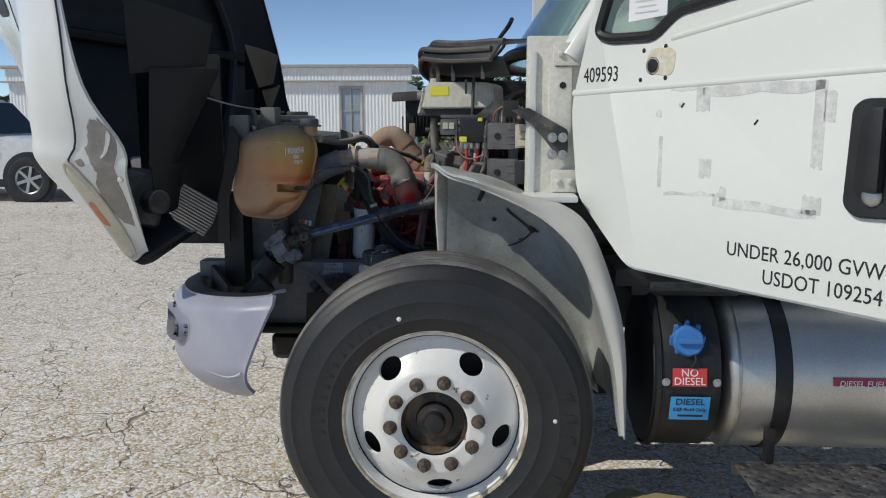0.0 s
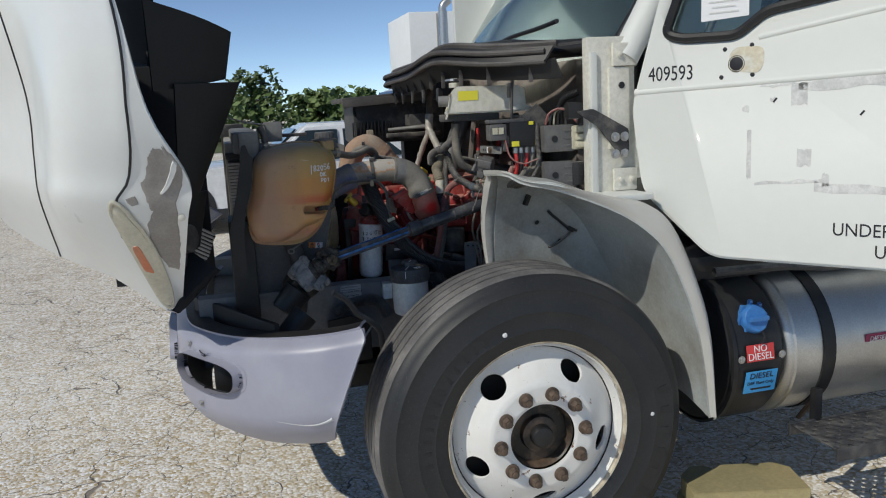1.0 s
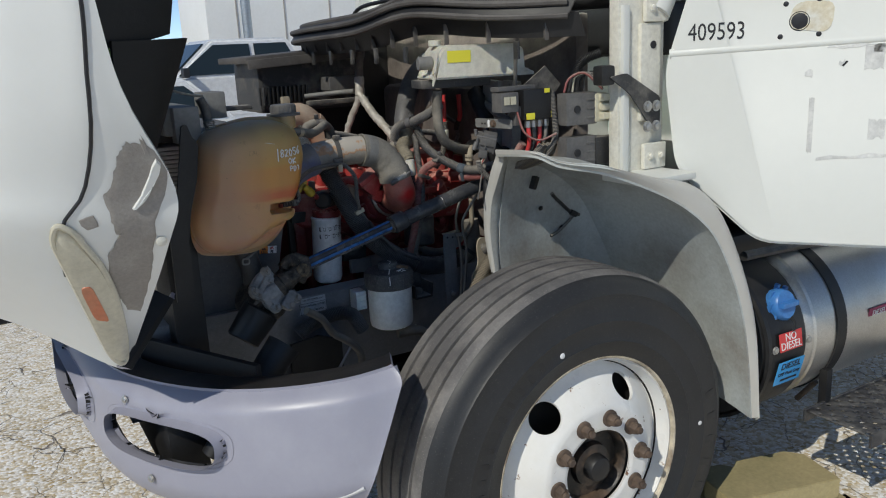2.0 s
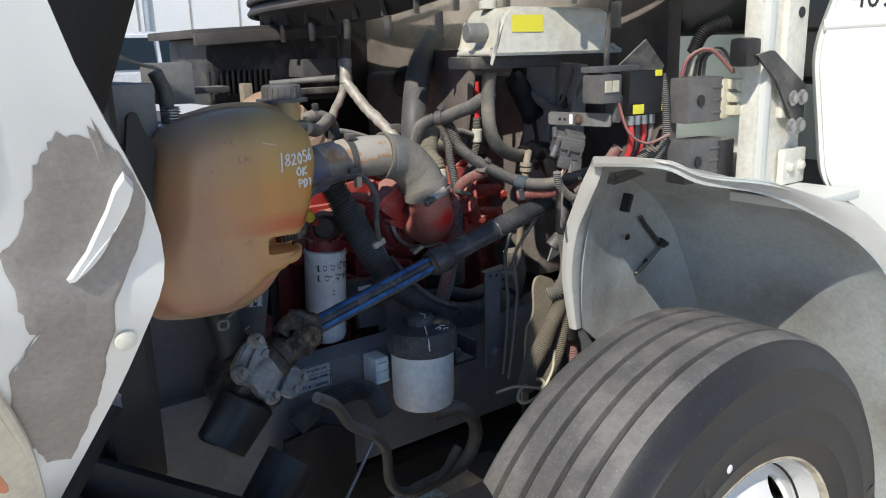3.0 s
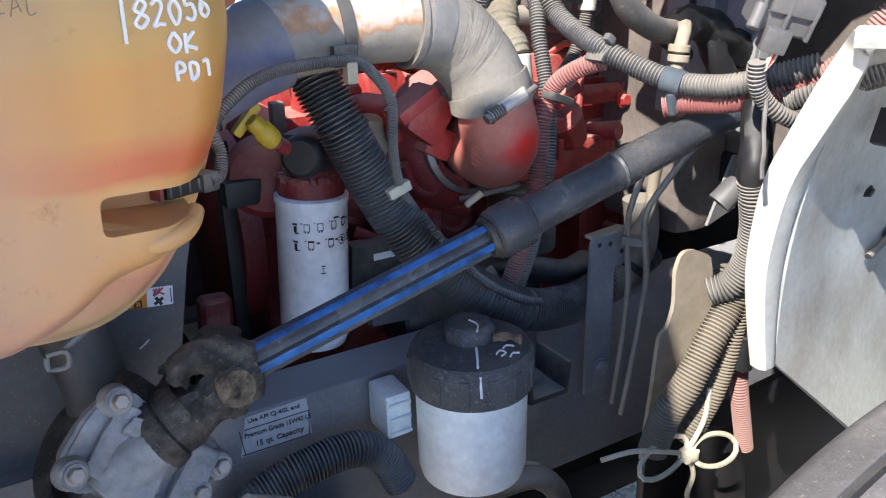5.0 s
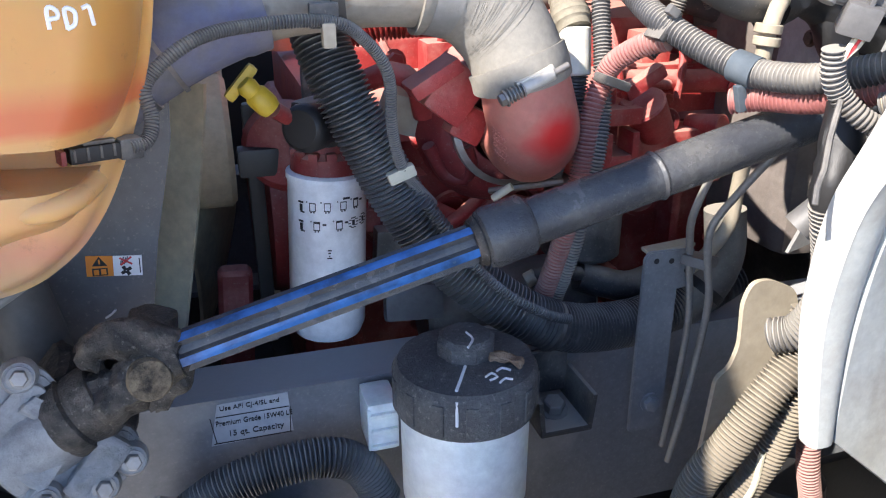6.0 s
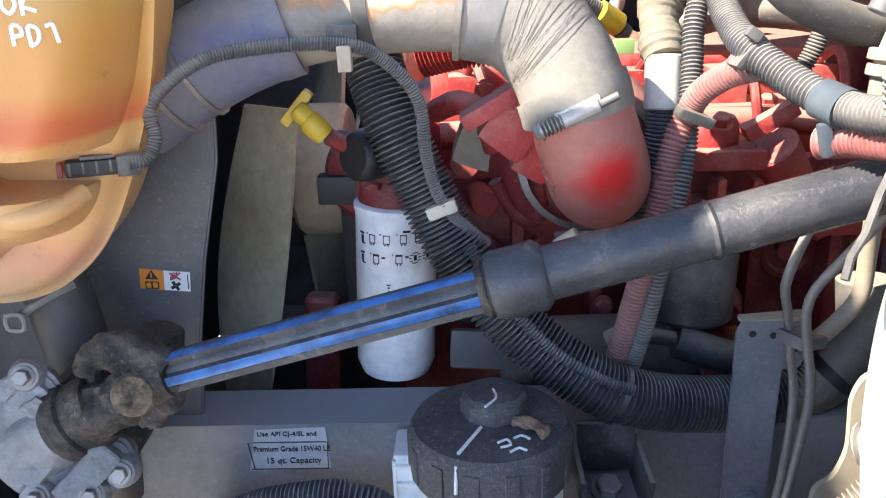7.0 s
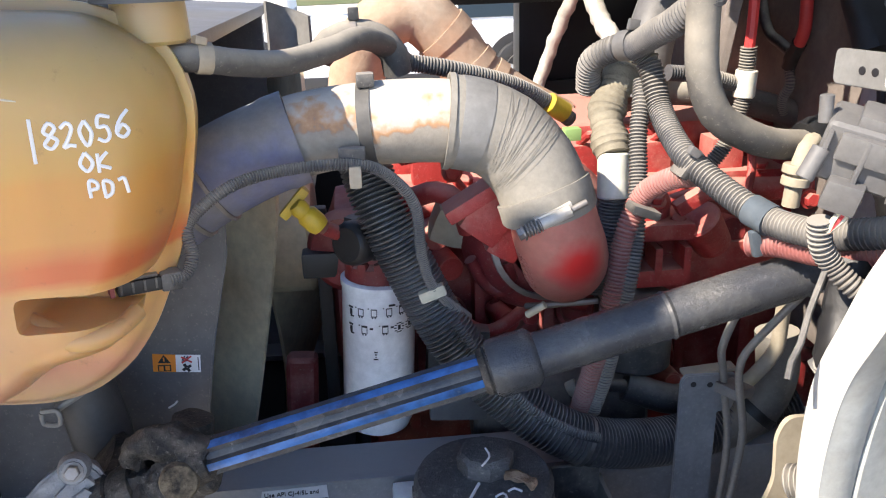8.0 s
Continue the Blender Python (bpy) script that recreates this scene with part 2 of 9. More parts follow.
def cyl(p0, p1, r0, r1=None, segs=20, bm=None, soft=0.1):
    p0, p1 = Vector(p0), Vector(p1)
    h = (p1 - p0).length
    r1 = r0 if r1 is None else r1
    k = min(r0, r1, h) * soft
    return lathe([(0, 0), (r0 - k, 0), (r0, k), (r1, h - k), (r1 - k, h), (0, h)], p0, p1 - p0, segs, bm)


def bolt(at, axis, r=0.01, h=0.008, bm=None):
    """A hexagon head on a washer."""
    b = lathe([(0, 0), (r * 1.35, 0), (r * 1.35, h * 0.25), (r * 0.9, h * 0.25), (0, h * 0.25)], at, axis, 12, bm)
    at2 = Vector(at) + Vector(axis).normalized() * h * 0.25
    return lathe([(0, 0), (r, 0), (r, h * 0.65), (r * 0.85, h * 0.75), (0, h * 0.75)], at2, axis, 6, b)


def spline(pts, step=0.01):
    """Points along a smooth curve through the given ones, about step apart."""
    P = [Vector(p) for p in pts]
    P = [P[0] * 2 - P[1]] + P + [P[-1] * 2 - P[-2]]
    out = []
    for a, b, c, d in zip(P, P[1:], P[2:], P[3:]):
        n = max(1, int((c - b).length / step))
        for i in range(n):
            t = i / n
            out.append(0.5 * (2 * b + (c - a) * t + (2 * a - 5 * b + 4 * c - d) * t * t + (3 * b - a - 3 * c + d) * t ** 3))
    out.append(P[-2])
    return out


def sweep(line, radii, segs=12, bm=None, caps=True):
    b = bm or bmesh.new()
    n = len(line)
    tan = [(line[min(i + 1, n - 1)] - line[max(i - 1, 0)]).normalized() for i in range(n)]
    x = tan[0].orthogonal().normalized()
    rings = []
    for p, t, r in zip(line, tan, radii):
        x = (x - t * x.dot(t)).normalized()
        y = t.cross(x)
        rings.append([b.verts.new(p + (x * math.cos(a) + y * math.sin(a)) * r) for a in (2 * math.pi * i / segs for i in range(segs))])
    for p, q in zip(rings, rings[1:]):
        for i in range(segs):
            j = (i + 1) % segs
            b.faces.new((p[i], p[j], q[j], q[i]))
    if caps:
        b.faces.new(rings[0][::-1]), b.faces.new(rings[-1])
    return b


def tube(pts, r, segs=12, step=0.012, bm=None, taper=None):
    line = spline(pts, step)
    n = len(line) - 1
    return sweep(line, [r if taper is None else r + (taper - r) * i / n for i in range(n + 1)], segs, bm)


def ribbed(pts, r, pitch=0.006, depth=0.14, segs=14, bm=None):
    """A corrugated hose: flat-topped ribs with narrow grooves between them."""
    pitch = max(0.0024, pitch * 0.74)
    line = spline(pts, pitch / 4)
    d = max(0.19, depth * 1.15) * r
    return sweep(line, [r - (0.0, 0.0, 0.7 * d, d)[i % 4] for i in range(len(line))], segs, bm)


def plate(poly, thick, m, bm=None, bevel=0.0):
    """A flat outline, in its own x and y, given a thickness and laid at the pose m."""
    b = bmesh.new()
    f = b.faces.new([b.verts.new((x, y, 0)) for x, y in poly])
    bmesh.ops.triangulate(b, faces=[f]) if len(poly) > 24 else None
    ext = bmesh.ops.extrude_face_region(b, geom=b.faces[:])
    bmesh.ops.translate(b, vec=(0, 0, thick), verts=[v for v in ext["geom"] if isinstance(v, bmesh.types.BMVert)])
    if bevel:
        bmesh.ops.bevel(b, geom=[e for e in b.edges if len(e.link_faces) == 2 and e.calc_face_angle(0) > 0.6], offset=bevel, segments=2, affect="EDGES")
    bmesh.ops.transform(b, matrix=m, verts=b.verts[:])
    return join(bm, b)


def upright(x, y, z, turn=0.0):
    """A pose for outlines drawn in x (along) and z (up), seen from -y; thickness runs towards the viewer."""
    return pose(x, y, z, 90, 0, turn)


def rounded(pts, r=0.02, n=4):
    """An outline with its corners rounded."""
    out = []
    k = len(pts)
    for i in range(k):
        a, b, c = Vector(pts[i - 1]), Vector(pts[i]), Vector(pts[(i + 1) % k])
        u, v = (a - b), (c - b)
        d = min(r, u.length * 0.45, v.length * 0.45)
        s, e = b + u.normalized() * d, b + v.normalized() * d
        for j in range(n + 1):
            t = j / n
            out.append(tuple((1 - t) ** 2 * s + 2 * t * (1 - t) * b + t * t * e))
    return out


def crom(P, t):
    """Catmull-Rom through a list of vectors at t in 0..len-1."""
    n = len(P) - 1
    i = min(int(t), n - 1)
    f = t - i
    g = lambda k: P[k] if 0 <= k <= n else (P[0] * 2 - P[1] if k < 0 else P[n] * 2 - P[n - 1])
    a, b, c, d = g(i - 1), g(i), g(i + 1), g(i + 2)
    return 0.5 * (2 * b + (c - a) * f + (2 * a - 5 * b + 4 * c - d) * f * f + (3 * b - a - 3 * c + d) * f ** 3)


def shell(fn, nu, nv, thick, bm=None, keep=None):
    """A skin fn(u, v), u and v in 0..1, with a thickness; its back face takes the second material."""
    b = bm or bmesh.new()
    P = [[Vector(fn(i / nu, j / nv)) for j in range(nv + 1)] for i in range(nu + 1)]
    front, back = {}, {}
    def nor(i, j):
        du = P[min(i + 1, nu)][j] - P[max(i - 1, 0)][j]
        dv = P[i][min(j + 1, nv)] - P[i][max(j - 1, 0)]
        return du.cross(dv).normalized()
    cells = [(i, j) for i in range(nu) for j in range(nv) if keep is None or keep((i + 0.5) / nu, (j + 0.5) / nv)]
    def v(d, i, j, off):
        if (i, j) not in d:
            d[(i, j)] = b.verts.new(P[i][j] + nor(i, j) * off)
        return d[(i, j)]
    count = {}
    for i, j in cells:
        q = [(i, j), (i + 1, j), (i + 1, j + 1), (i, j + 1)]
        b.faces.new([v(front, *k, 0) for k in q])
        f = b.faces.new([v(back, *k, -thick) for k in q][::-1])
        f.material_index = 1
        for a, c in zip(q, q[1:] + q[:1]):
            count.setdefault(frozenset((a, c)), []).append((a, c))
    for es in count.values():
        if len(es) == 1:
            a, c = es[0]
            b.faces.new((front[c], front[a], back[a], back[c]))
    return b


def cut(ob, cutters):
    """Cuts openings through a mesh and drops the cutters."""
    for c in cutters:
        mod = ob.modifiers.new("cut", "BOOLEAN")
        mod.object, mod.operation, mod.solver = c, "DIFFERENCE", "EXACT"
    bpy.context.view_layer.update()
    me = bpy.data.meshes.new_from_object(ob.evaluated_get(bpy.context.evaluated_depsgraph_get()))
    ob.modifiers.clear()
    old = ob.data
    ob.data = me
    bpy.data.meshes.remove(old)
    for c in cutters:
        bpy.data.objects.remove(c)


def words(text, size, m, material, parent, name="lettering", spread=1.0, thick=0.0006, align="LEFT"):
    """Raised lettering in the built-in font, as a mesh."""
    cu = bpy.data.curves.new(name, "FONT")
    cu.body, cu.size, cu.extrude, cu.space_character, cu.align_x = text, size, thick, spread, align
    cu.resolution_u = 3
    tmp = new(name, cu)
    bpy.context.view_layer.update()
    me = bpy.data.meshes.new_from_object(tmp.evaluated_get(bpy.context.evaluated_depsgraph_get()))
    bpy.data.objects.remove(tmp)
    bpy.data.curves.remove(cu)
    me.transform(m)
    me.materials.clear()
    me.materials.append(material)
    ob = new(name, me)
    ob.parent = parent
    ob.matrix_parent_inverse = parent.matrix_world.inverted()
    return ob


# ---- ground ----
def ground_material():
    m = mat("worn_chip_seal_paving", (0.80, 0.735, 0.63), 0.92, second=(0.68, 0.61, 0.515), amount=0.9, scale=0.55, fine=9, bump=0.0)
    nt, L, N = m.node_tree, m.node_tree.links.new, m.node_tree.nodes.new
    b = nt.nodes["Principled BSDF"]
    old = b.inputs["Base Color"].links[0].from_socket
    tc = N("ShaderNodeTexCoord")
    nz = N("ShaderNodeTexNoise")
    nz.inputs["Scale"].default_value, nz.inputs["Detail"].default_value = 2.2, 5
    L(tc.outputs["Object"], nz.inputs["Vector"])
    dis = N("ShaderNodeVectorMath")
    dis.operation = "MULTIPLY_ADD"
    dis.inputs[1].default_value = (0.5, 0.5, 0)
    L(nz.outputs["Color"], dis.inputs[0]), L(tc.outputs["Object"], dis.inputs[2])
    masks = []
    for sc, width in ((2.2, 0.009), (5.5, 0.012)):
        vo = N("ShaderNodeTexVoronoi")
        vo.feature = "DISTANCE_TO_EDGE"
        vo.inputs["Scale"].default_value = sc
        L(dis.outputs["Vector"], vo.inputs["Vector"])
        wn = N("ShaderNodeTexNoise")
        wn.inputs["Scale"].default_value = sc * 0.7
        L(tc.outputs["Object"], wn.inputs["Vector"])
        wr = N("ShaderNodeMapRange")
        wr.inputs["From Min"].default_value, wr.inputs["From Max"].default_value = 0.42, 0.62
        wr.inputs["To Min"].default_value, wr.inputs["To Max"].default_value = 0.0005, width
        L(wn.outputs["Fac"], wr.inputs["Value"])
        dv = N("ShaderNodeMath")
        dv.operation = "DIVIDE"
        L(vo.outputs["Distance"], dv.inputs[0]), L(wr.outputs["Result"], dv.inputs[1])
        mr = N("ShaderNodeMapRange")
        mr.inputs["From Min"].default_value, mr.inputs["From Max"].default_value = 0.3, 1.2
        L(dv.outputs["Value"], mr.inputs["Value"])
        masks.append(mr.outputs["Result"])
    mul = N("ShaderNodeMath")
    mul.operation = "MULTIPLY"
    L(masks[0], mul.inputs[0]), L(masks[1], mul.inputs[1])
    st = N("ShaderNodeTexVoronoi")
    st.inputs["Scale"].default_value = 75
    L(tc.outputs["Object"], st.inputs["Vector"])
    chip = N("ShaderNodeMix")
    chip.data_type, chip.blend_type = "RGBA", "OVERLAY"
    chip.inputs["Factor"].default_value = 0.85
    hue = N("ShaderNodeMapRange")
    hue.inputs["To Min"].default_value, hue.inputs["To Max"].default_value = 0.03, 0.98
    sepc = N("ShaderNodeSeparateColor")
    L(st.outputs["Color"], sepc.inputs["Color"]), L(sepc.outputs["Red"], hue.inputs["Value"])
    L(old, chip.inputs["A"]), L(hue.outputs["Result"], chip.inputs["B"])
    crack = N("ShaderNodeMix")
    crack.data_type = "RGBA"
    crack.inputs["A"].default_value = (0.25, 0.215, 0.18, 1)
    L(mul.outputs["Value"], crack.inputs["Factor"]), L(chip.outputs["Result"], crack.inputs["B"])
    L(crack.outputs["Result"], b.inputs["Base Color"])
    h = N("ShaderNodeMath")
    h.operation = "MULTIPLY_ADD"
    h.inputs[1].default_value = -0.35
    L(st.outputs["Distance"], h.inputs[0]), L(mul.outputs["Value"], h.inputs[2])
    bp = N("ShaderNodeBump")
    bp.inputs["Strength"].default_value, bp.inputs["Distance"].default_value = 0.8, 0.012
    L(h.outputs["Value"], bp.inputs["Height"]), L(bp.outputs["Normal"], b.inputs["Normal"])
    return m


def build_ground():
    bm = bmesh.new()
    bmesh.ops.create_grid(bm, x_segments=8, y_segments=8, size=900)
    tagged(finish(bm, "ground", ground_material()), "pale worn chip-seal paving with dark cracks", "ground", kind="structure")


build_ground()

# ---- truck ----
truck = empty("truck")
tagged(truck, "white medium-duty truck with its hood tilted open, parked on cracked paving", "truck")


def build_wheel():
    c = Vector((0.006, 0, 0.495))
    out = (0, -1, 0)
    # disc and rim in one solid, with its hand holes cut through
    prof = [(0.301, 0.004), (0.304, -0.004), (0.300, -0.010), (0.290, -0.006), (0.281, -0.035), (0.276, -0.055), (0.270, -0.066), (0.278, -0.075), (0.286, -0.2), (0.300, -0.2), (0.296, -0.03)]
    wheel = part("wheel", lathe(prof, c, out, 96, closed=True), RIM, truck, "chipped white steel wheel with ten rusty nuts")
    # dished disc with five oval hand holes
    dish = [(0.108, 0.024), (0.118, 0.028), (0.166, 0.028), (0.178, 0.024), (0.205, 0.004), (0.235, -0.022), (0.262, -0.048), (0.277, -0.056)]
    b = bmesh.new()
    grid = []
    for i in range(200):
        a = 2 * math.pi * i / 200
        row = []
        for j in range(37):
            r, q, inside = 0.108 + 0.169 * j / 36, a, False
            k = round((math.degrees(a) - 58) / 72)
            h = radians(58 + 72 * k)
            du, dv = math.sin(a - h) * r, math.cos(a - h) * r - 0.226
            e = math.hypot(du / 0.043, dv / 0.031)
            if 0.80 < e < 1.12:
                du, dv = du / e, dv / e
                r, q = math.hypot(du, dv + 0.226), h + math.atan2(du, dv + 0.226)
            inside = e < 1.12
            s = next(n for n in range(len(dish) - 1) if r <= dish[n + 1][0] + 1e-6 or n == len(dish) - 2)
            (r0, y0), (r1, y1) = dish[s], dish[s + 1]
            y = y0 + (y1 - y0) * (r - r0) / (r1 - r0)
            row.append((b.verts.new((c.x + r * math.cos(q), -y, c.z + r * math.sin(q))), inside))
        grid.append(row)
    for i in range(200):
        for j in range(36):
            quad = (grid[i][j], grid[(i + 1) % 200][j], grid[(i + 1) % 200][j + 1], grid[i][j + 1])
            if not all(v[1] for v in quad):
                b.faces.new([v[0] for v in quad])
    bmesh.ops.delete(b, geom=[v for v in b.verts if not v.link_faces], context="VERTS")
    bmesh.ops.recalc_face_normals(b, faces=b.faces[:])
    bmesh.ops.solidify(b, geom=b.faces[:], thickness=0.009)
    part("wheel_disc", b, RIM, wheel, "white wheel disc with oval holes")
    grooves = []
    for y in (0.062, 0.112, 0.162, 0.212):
        grooves += [(0.5245, -y + 0.006), (0.512, -y + 0.005), (0.512, -y - 0.005), (0.5245, -y - 0.006)]
    tprof = [(0.299, -0.02), (0.302, 0.002), (0.315, 0.008), (0.345, 0.014), (0.348, 0.0165), (0.352, 0.0145), (0.40, 0.018), (0.404, 0.0195), (0.408, 0.018), (0.44, 0.015), (0.468, 0.009),
             (0.471, 0.010), (0.474, 0.005), (0.492, -0.004), (0.506, -0.014), (0.515, -0.026), (0.5215, -0.040)] + grooves + [(0.522, -0.248), (0.512, -0.262), (0.48, -0.275), (0.4, -0.288), (0.33, -0.28), (0.3, -0.26)]
    b = lathe(tprof, c, out, 120)
    for v in b.verts:
        if v.co.z < 0.004:
            v.co.y += math.copysign(0.008, v.co.y - 0.13)
            v.co.z = 0.004
    for f in b.faces:
        m = f.calc_center_median()
        f.material_index = 1 if math.hypot(m.x - c.x, m.z - 0.495) > 0.514 else 0
    tyre = part("tyre", b, [RUBBER, TREAD], wheel, "black truck tyre with a worn ribbed tread")
    part("rim_gap", lathe([(0.2745, -0.0495), (0.2760, -0.046), (0.2795, -0.046), (0.2810, -0.0495)], c, out, 96), WHEELDARK, wheel, "dark gap where disc meets rim")
    # raised maker's marks on the sidewall, as plain bars
    marks = [(118 + 6.2 * i, 0.375, 0.030, 0.020) for i in range(12)] + [(-24 + 9.5 * i - 30, 0.43, 0.045, 0.034) for i in range(8)]
    for a, r, hgt, wid in marks:
        q = radians(a)
        p = c + Vector((math.cos(q) * r, -0.0155, math.sin(q) * r))
        part("raised_mark", box(p, (wid * 0.62, 0.0032, hgt), 0.0012, (0, -a + 90, 0)), MARKRUBBER, wheel)
    for a, r in ((108, 0.362), (2, 0.39)):
        q = radians(a)
        part("paint_dot", lathe([(0.008, 0), (0.006, 0.0015), (0, 0.002)], c + Vector((math.cos(q) * r, -0.0165, math.sin(q) * r)), out, 12), WHITEINK, wheel)
    for k in range(10):
        a = radians(5 + 36 * k)
        p = c + Vector((math.cos(a) * 0.143, -0.026, math.sin(a) * 0.143))
        b = lathe([(0, 0), (0.023, 0), (0.023, 0.007), (0.018, 0.010), (0, 0.010)], p, out, 20)
        lathe([(0, 0.008), (0.0165, 0.008), (0.0165, 0.028), (0.0135, 0.032), (0, 0.032)], p, out, 6, b, start=k)
        lathe([(0, 0.03), (0.0095, 0.03), (0.0095, 0.040), (0, 0.042)], p, out, 12, b)
        part("wheel_nut", b, RUSTNUT, wheel)
    b = lathe([(0.110, -0.03), (0.108, 0.010), (0.100, 0.0), (0.096, -0.020), (0.062, -0.018), (0.058, 0.0), (0.040, 0.004), (0, 0.004)], c, out, 40)
    part("rim_edge", lathe([(0.2955, -0.0075), (0.2985, 0.0035), (0.3035, 0.0050), (0.3065, -0.003), (0.3035, -0.010), (0.299, -0.0105)], c, out, 96), RIMRUST, wheel)
    # Near-black disc added so the hand holes stay dark.
    part("dark_hole_backing", lathe([(0.0, -0.078), (0.255, -0.078), (0.262, -0.085), (0.262, -0.20)], c, out, 48), WHEELDARK, wheel, "black backing added behind the wheel holes")
    hub = part("hub", b, GREASE, wheel, "greasy black hub stained with rust")
    part("hub_cap", lathe([(0.037, 0.0), (0.036, 0.022), (0.031, 0.031), (0.018, 0.035), (0, 0.036)], c, out, 32), BLACK, hub, "round black grease cap")


build_wheel()


# fender arch behind the wheel
LIP = [Vector(p) for p in ((-0.028, 0.364, 1.300), (-0.002, 0.222, 1.306), (0.046, 0.170, 1.278), (0.135, 0.094, 1.256), (0.30, 0.060, 1.186), (0.40, 0.025, 1.118), (0.47, 0.0, 1.030), (0.535, -0.024, 0.86), (0.575, -0.030, 0.69), (0.602, -0.034, 0.47))]
OUT = [Vector(p) for p in ((-0.030, 0.362, 1.312), (-0.004, 0.222, 1.317), (0.046, 0.172, 1.286), (0.128, 0.094, 1.268), (0.30, 0.080, 1.226), (0.424, 0.066, 1.192), (0.505, 0.036, 1.11), (0.578, 0.004, 0.915), (0.610, -0.020, 0.74), (0.616, -0.04, 0.462))]
WALL = [Vector(p) for p in ((0.030, 0.395, 1.28), (0.085, 0.42, 1.266), (0.15, 0.445, 1.25), (0.22, 0.46, 1.225), (0.31, 0.47, 1.17), (0.38, 0.475, 1.10), (0.44, 0.475, 1.0), (0.51, 0.475, 0.86), (0.57, 0.475, 0.70), (0.60, 0.475, 0.47))]


def build_fender():
    def band(u, v):
        return crom(LIP, u * 9).lerp(crom(OUT, u * 9), v) + Vector((0, -0.018, 0.012)) * math.sin(math.pi * v) * min(1, 3 * u)
    fender = part("fender", shell(band, 64, 6, 0.006), [FENDERW, LINER], truck, "white plastic fender arch with a dirty liner")
    def liner(u, v):
        w = crom(WALL, u * 9)
        p = crom(LIP, u * 9).lerp(w, v)
        return p + Vector((0.01, 0, 0.035)) * math.sin(math.pi * v) * min(1, 0.2 + 2 * u)
    part("liner", shell(lambda u, v: liner(u, v), 48, 10, 0.006), [LINER, LINER], fender, "pale grey liner with dirt and clips")
    def wall(u, v):
        w = crom(WALL, u * 9)
        low = Vector((0.022 + 0.573 * u, 0.436 + 0.004 * u, 0.936 - 0.491 * u))
        if v > 0.999:
            return low
        return w.lerp(low, v) + Vector((0, 0.05 * math.sin(math.pi * v) * (0.4 + u), 0))
    part("inner_panel", shell(wall, 30, 10, 0.006), [LINER, LINER], fender)
    # rolled front edge
    edge = [Vector(e) for e in ((-0.024, 0.368, 1.309), (-0.014, 0.385, 1.29), (-0.018, 0.404, 1.25), (-0.018, 0.424, 1.205), (-0.019, 0.442, 1.16), (-0.018, 0.451, 1.11), (-0.014, 0.456, 1.05), (-0.009, 0.450, 0.99), (-0.005, 0.441, 0.938))]
    def lip(u, v):
        p = crom(edge, u * 8)
        s = min(1.0, u * 4)
        q = p + Vector((0.004 + 0.010 * (1 - u), -0.018 - 0.018 * (1 - u), 0)) * s + Vector((0.010, -0.010, -0.02)) * (1 - s)
        return p.lerp(q, v) + Vector((-0.003, -0.003, 0)) * math.sin(math.pi * v)
    part("front_edge", shell(lip, 40, 6, 0.006), [FENDERW, FENDERW], fender)
    def inner_return(u, v):
        """From the rolled edge back to the front of the inner panel."""
        q = Vector(lip(u, 0.97))
        f = max(0.0, min(1.0, (1.28 - q.z) / 0.344))
        g = Vector((0.034 - 0.008 * f, 0.398 + 0.041 * f + 0.02 * math.sin(math.pi * f), q.z))
        return q.lerp(g, v) + Vector((0.004, -0.006, 0)) * math.sin(math.pi * v)
    part("edge_return", shell(inner_return, 40, 6, 0.004), [LINER, LINER], fender)
    for p in ((0.20, 0.462, 1.10), (0.30, 0.486, 1.02), (0.42, 0.50, 0.95)):
        part("clip", bolt(p, (0.1, -1, -0.3), 0.006, 0.006), BLACK, fender)
    # a loose black cable hooked along the liner
    part("liner_cable", tube([(0.245, 0.462, 1.14), (0.262, 0.464, 1.122), (0.291, 0.470, 1.099), (0.329, 0.474, 1.068), (0.364, 0.473, 1.054)], 0.0055, 8), BLACKDUSTY, fender)
    part("liner_cable", tube([(0.345, 0.472, 1.060), (0.320, 0.480, 1.033), (0.284, 0.480, 1.010), (0.250, 0.476, 1.000)], 0.0045, 8), BLACKDUSTY, fender)
    part("cable_clip", box((0.338, 0.470, 1.062), (0.026, 0.012, 0.018), 0.004, (0, 30, 0)), BLACK, fender)
    part("tab", box((0.15, 0.425, 1.19), (0.014, 0.02, 0.04), 0.003, (0, 25, 10)), BLACK, fender)


build_fender()

# cab: pillars, floor, roof and firewall round an open door
DOOR_H = Vector((0.485, 0.133, 0.0))
DOOR_ANG = -53.13


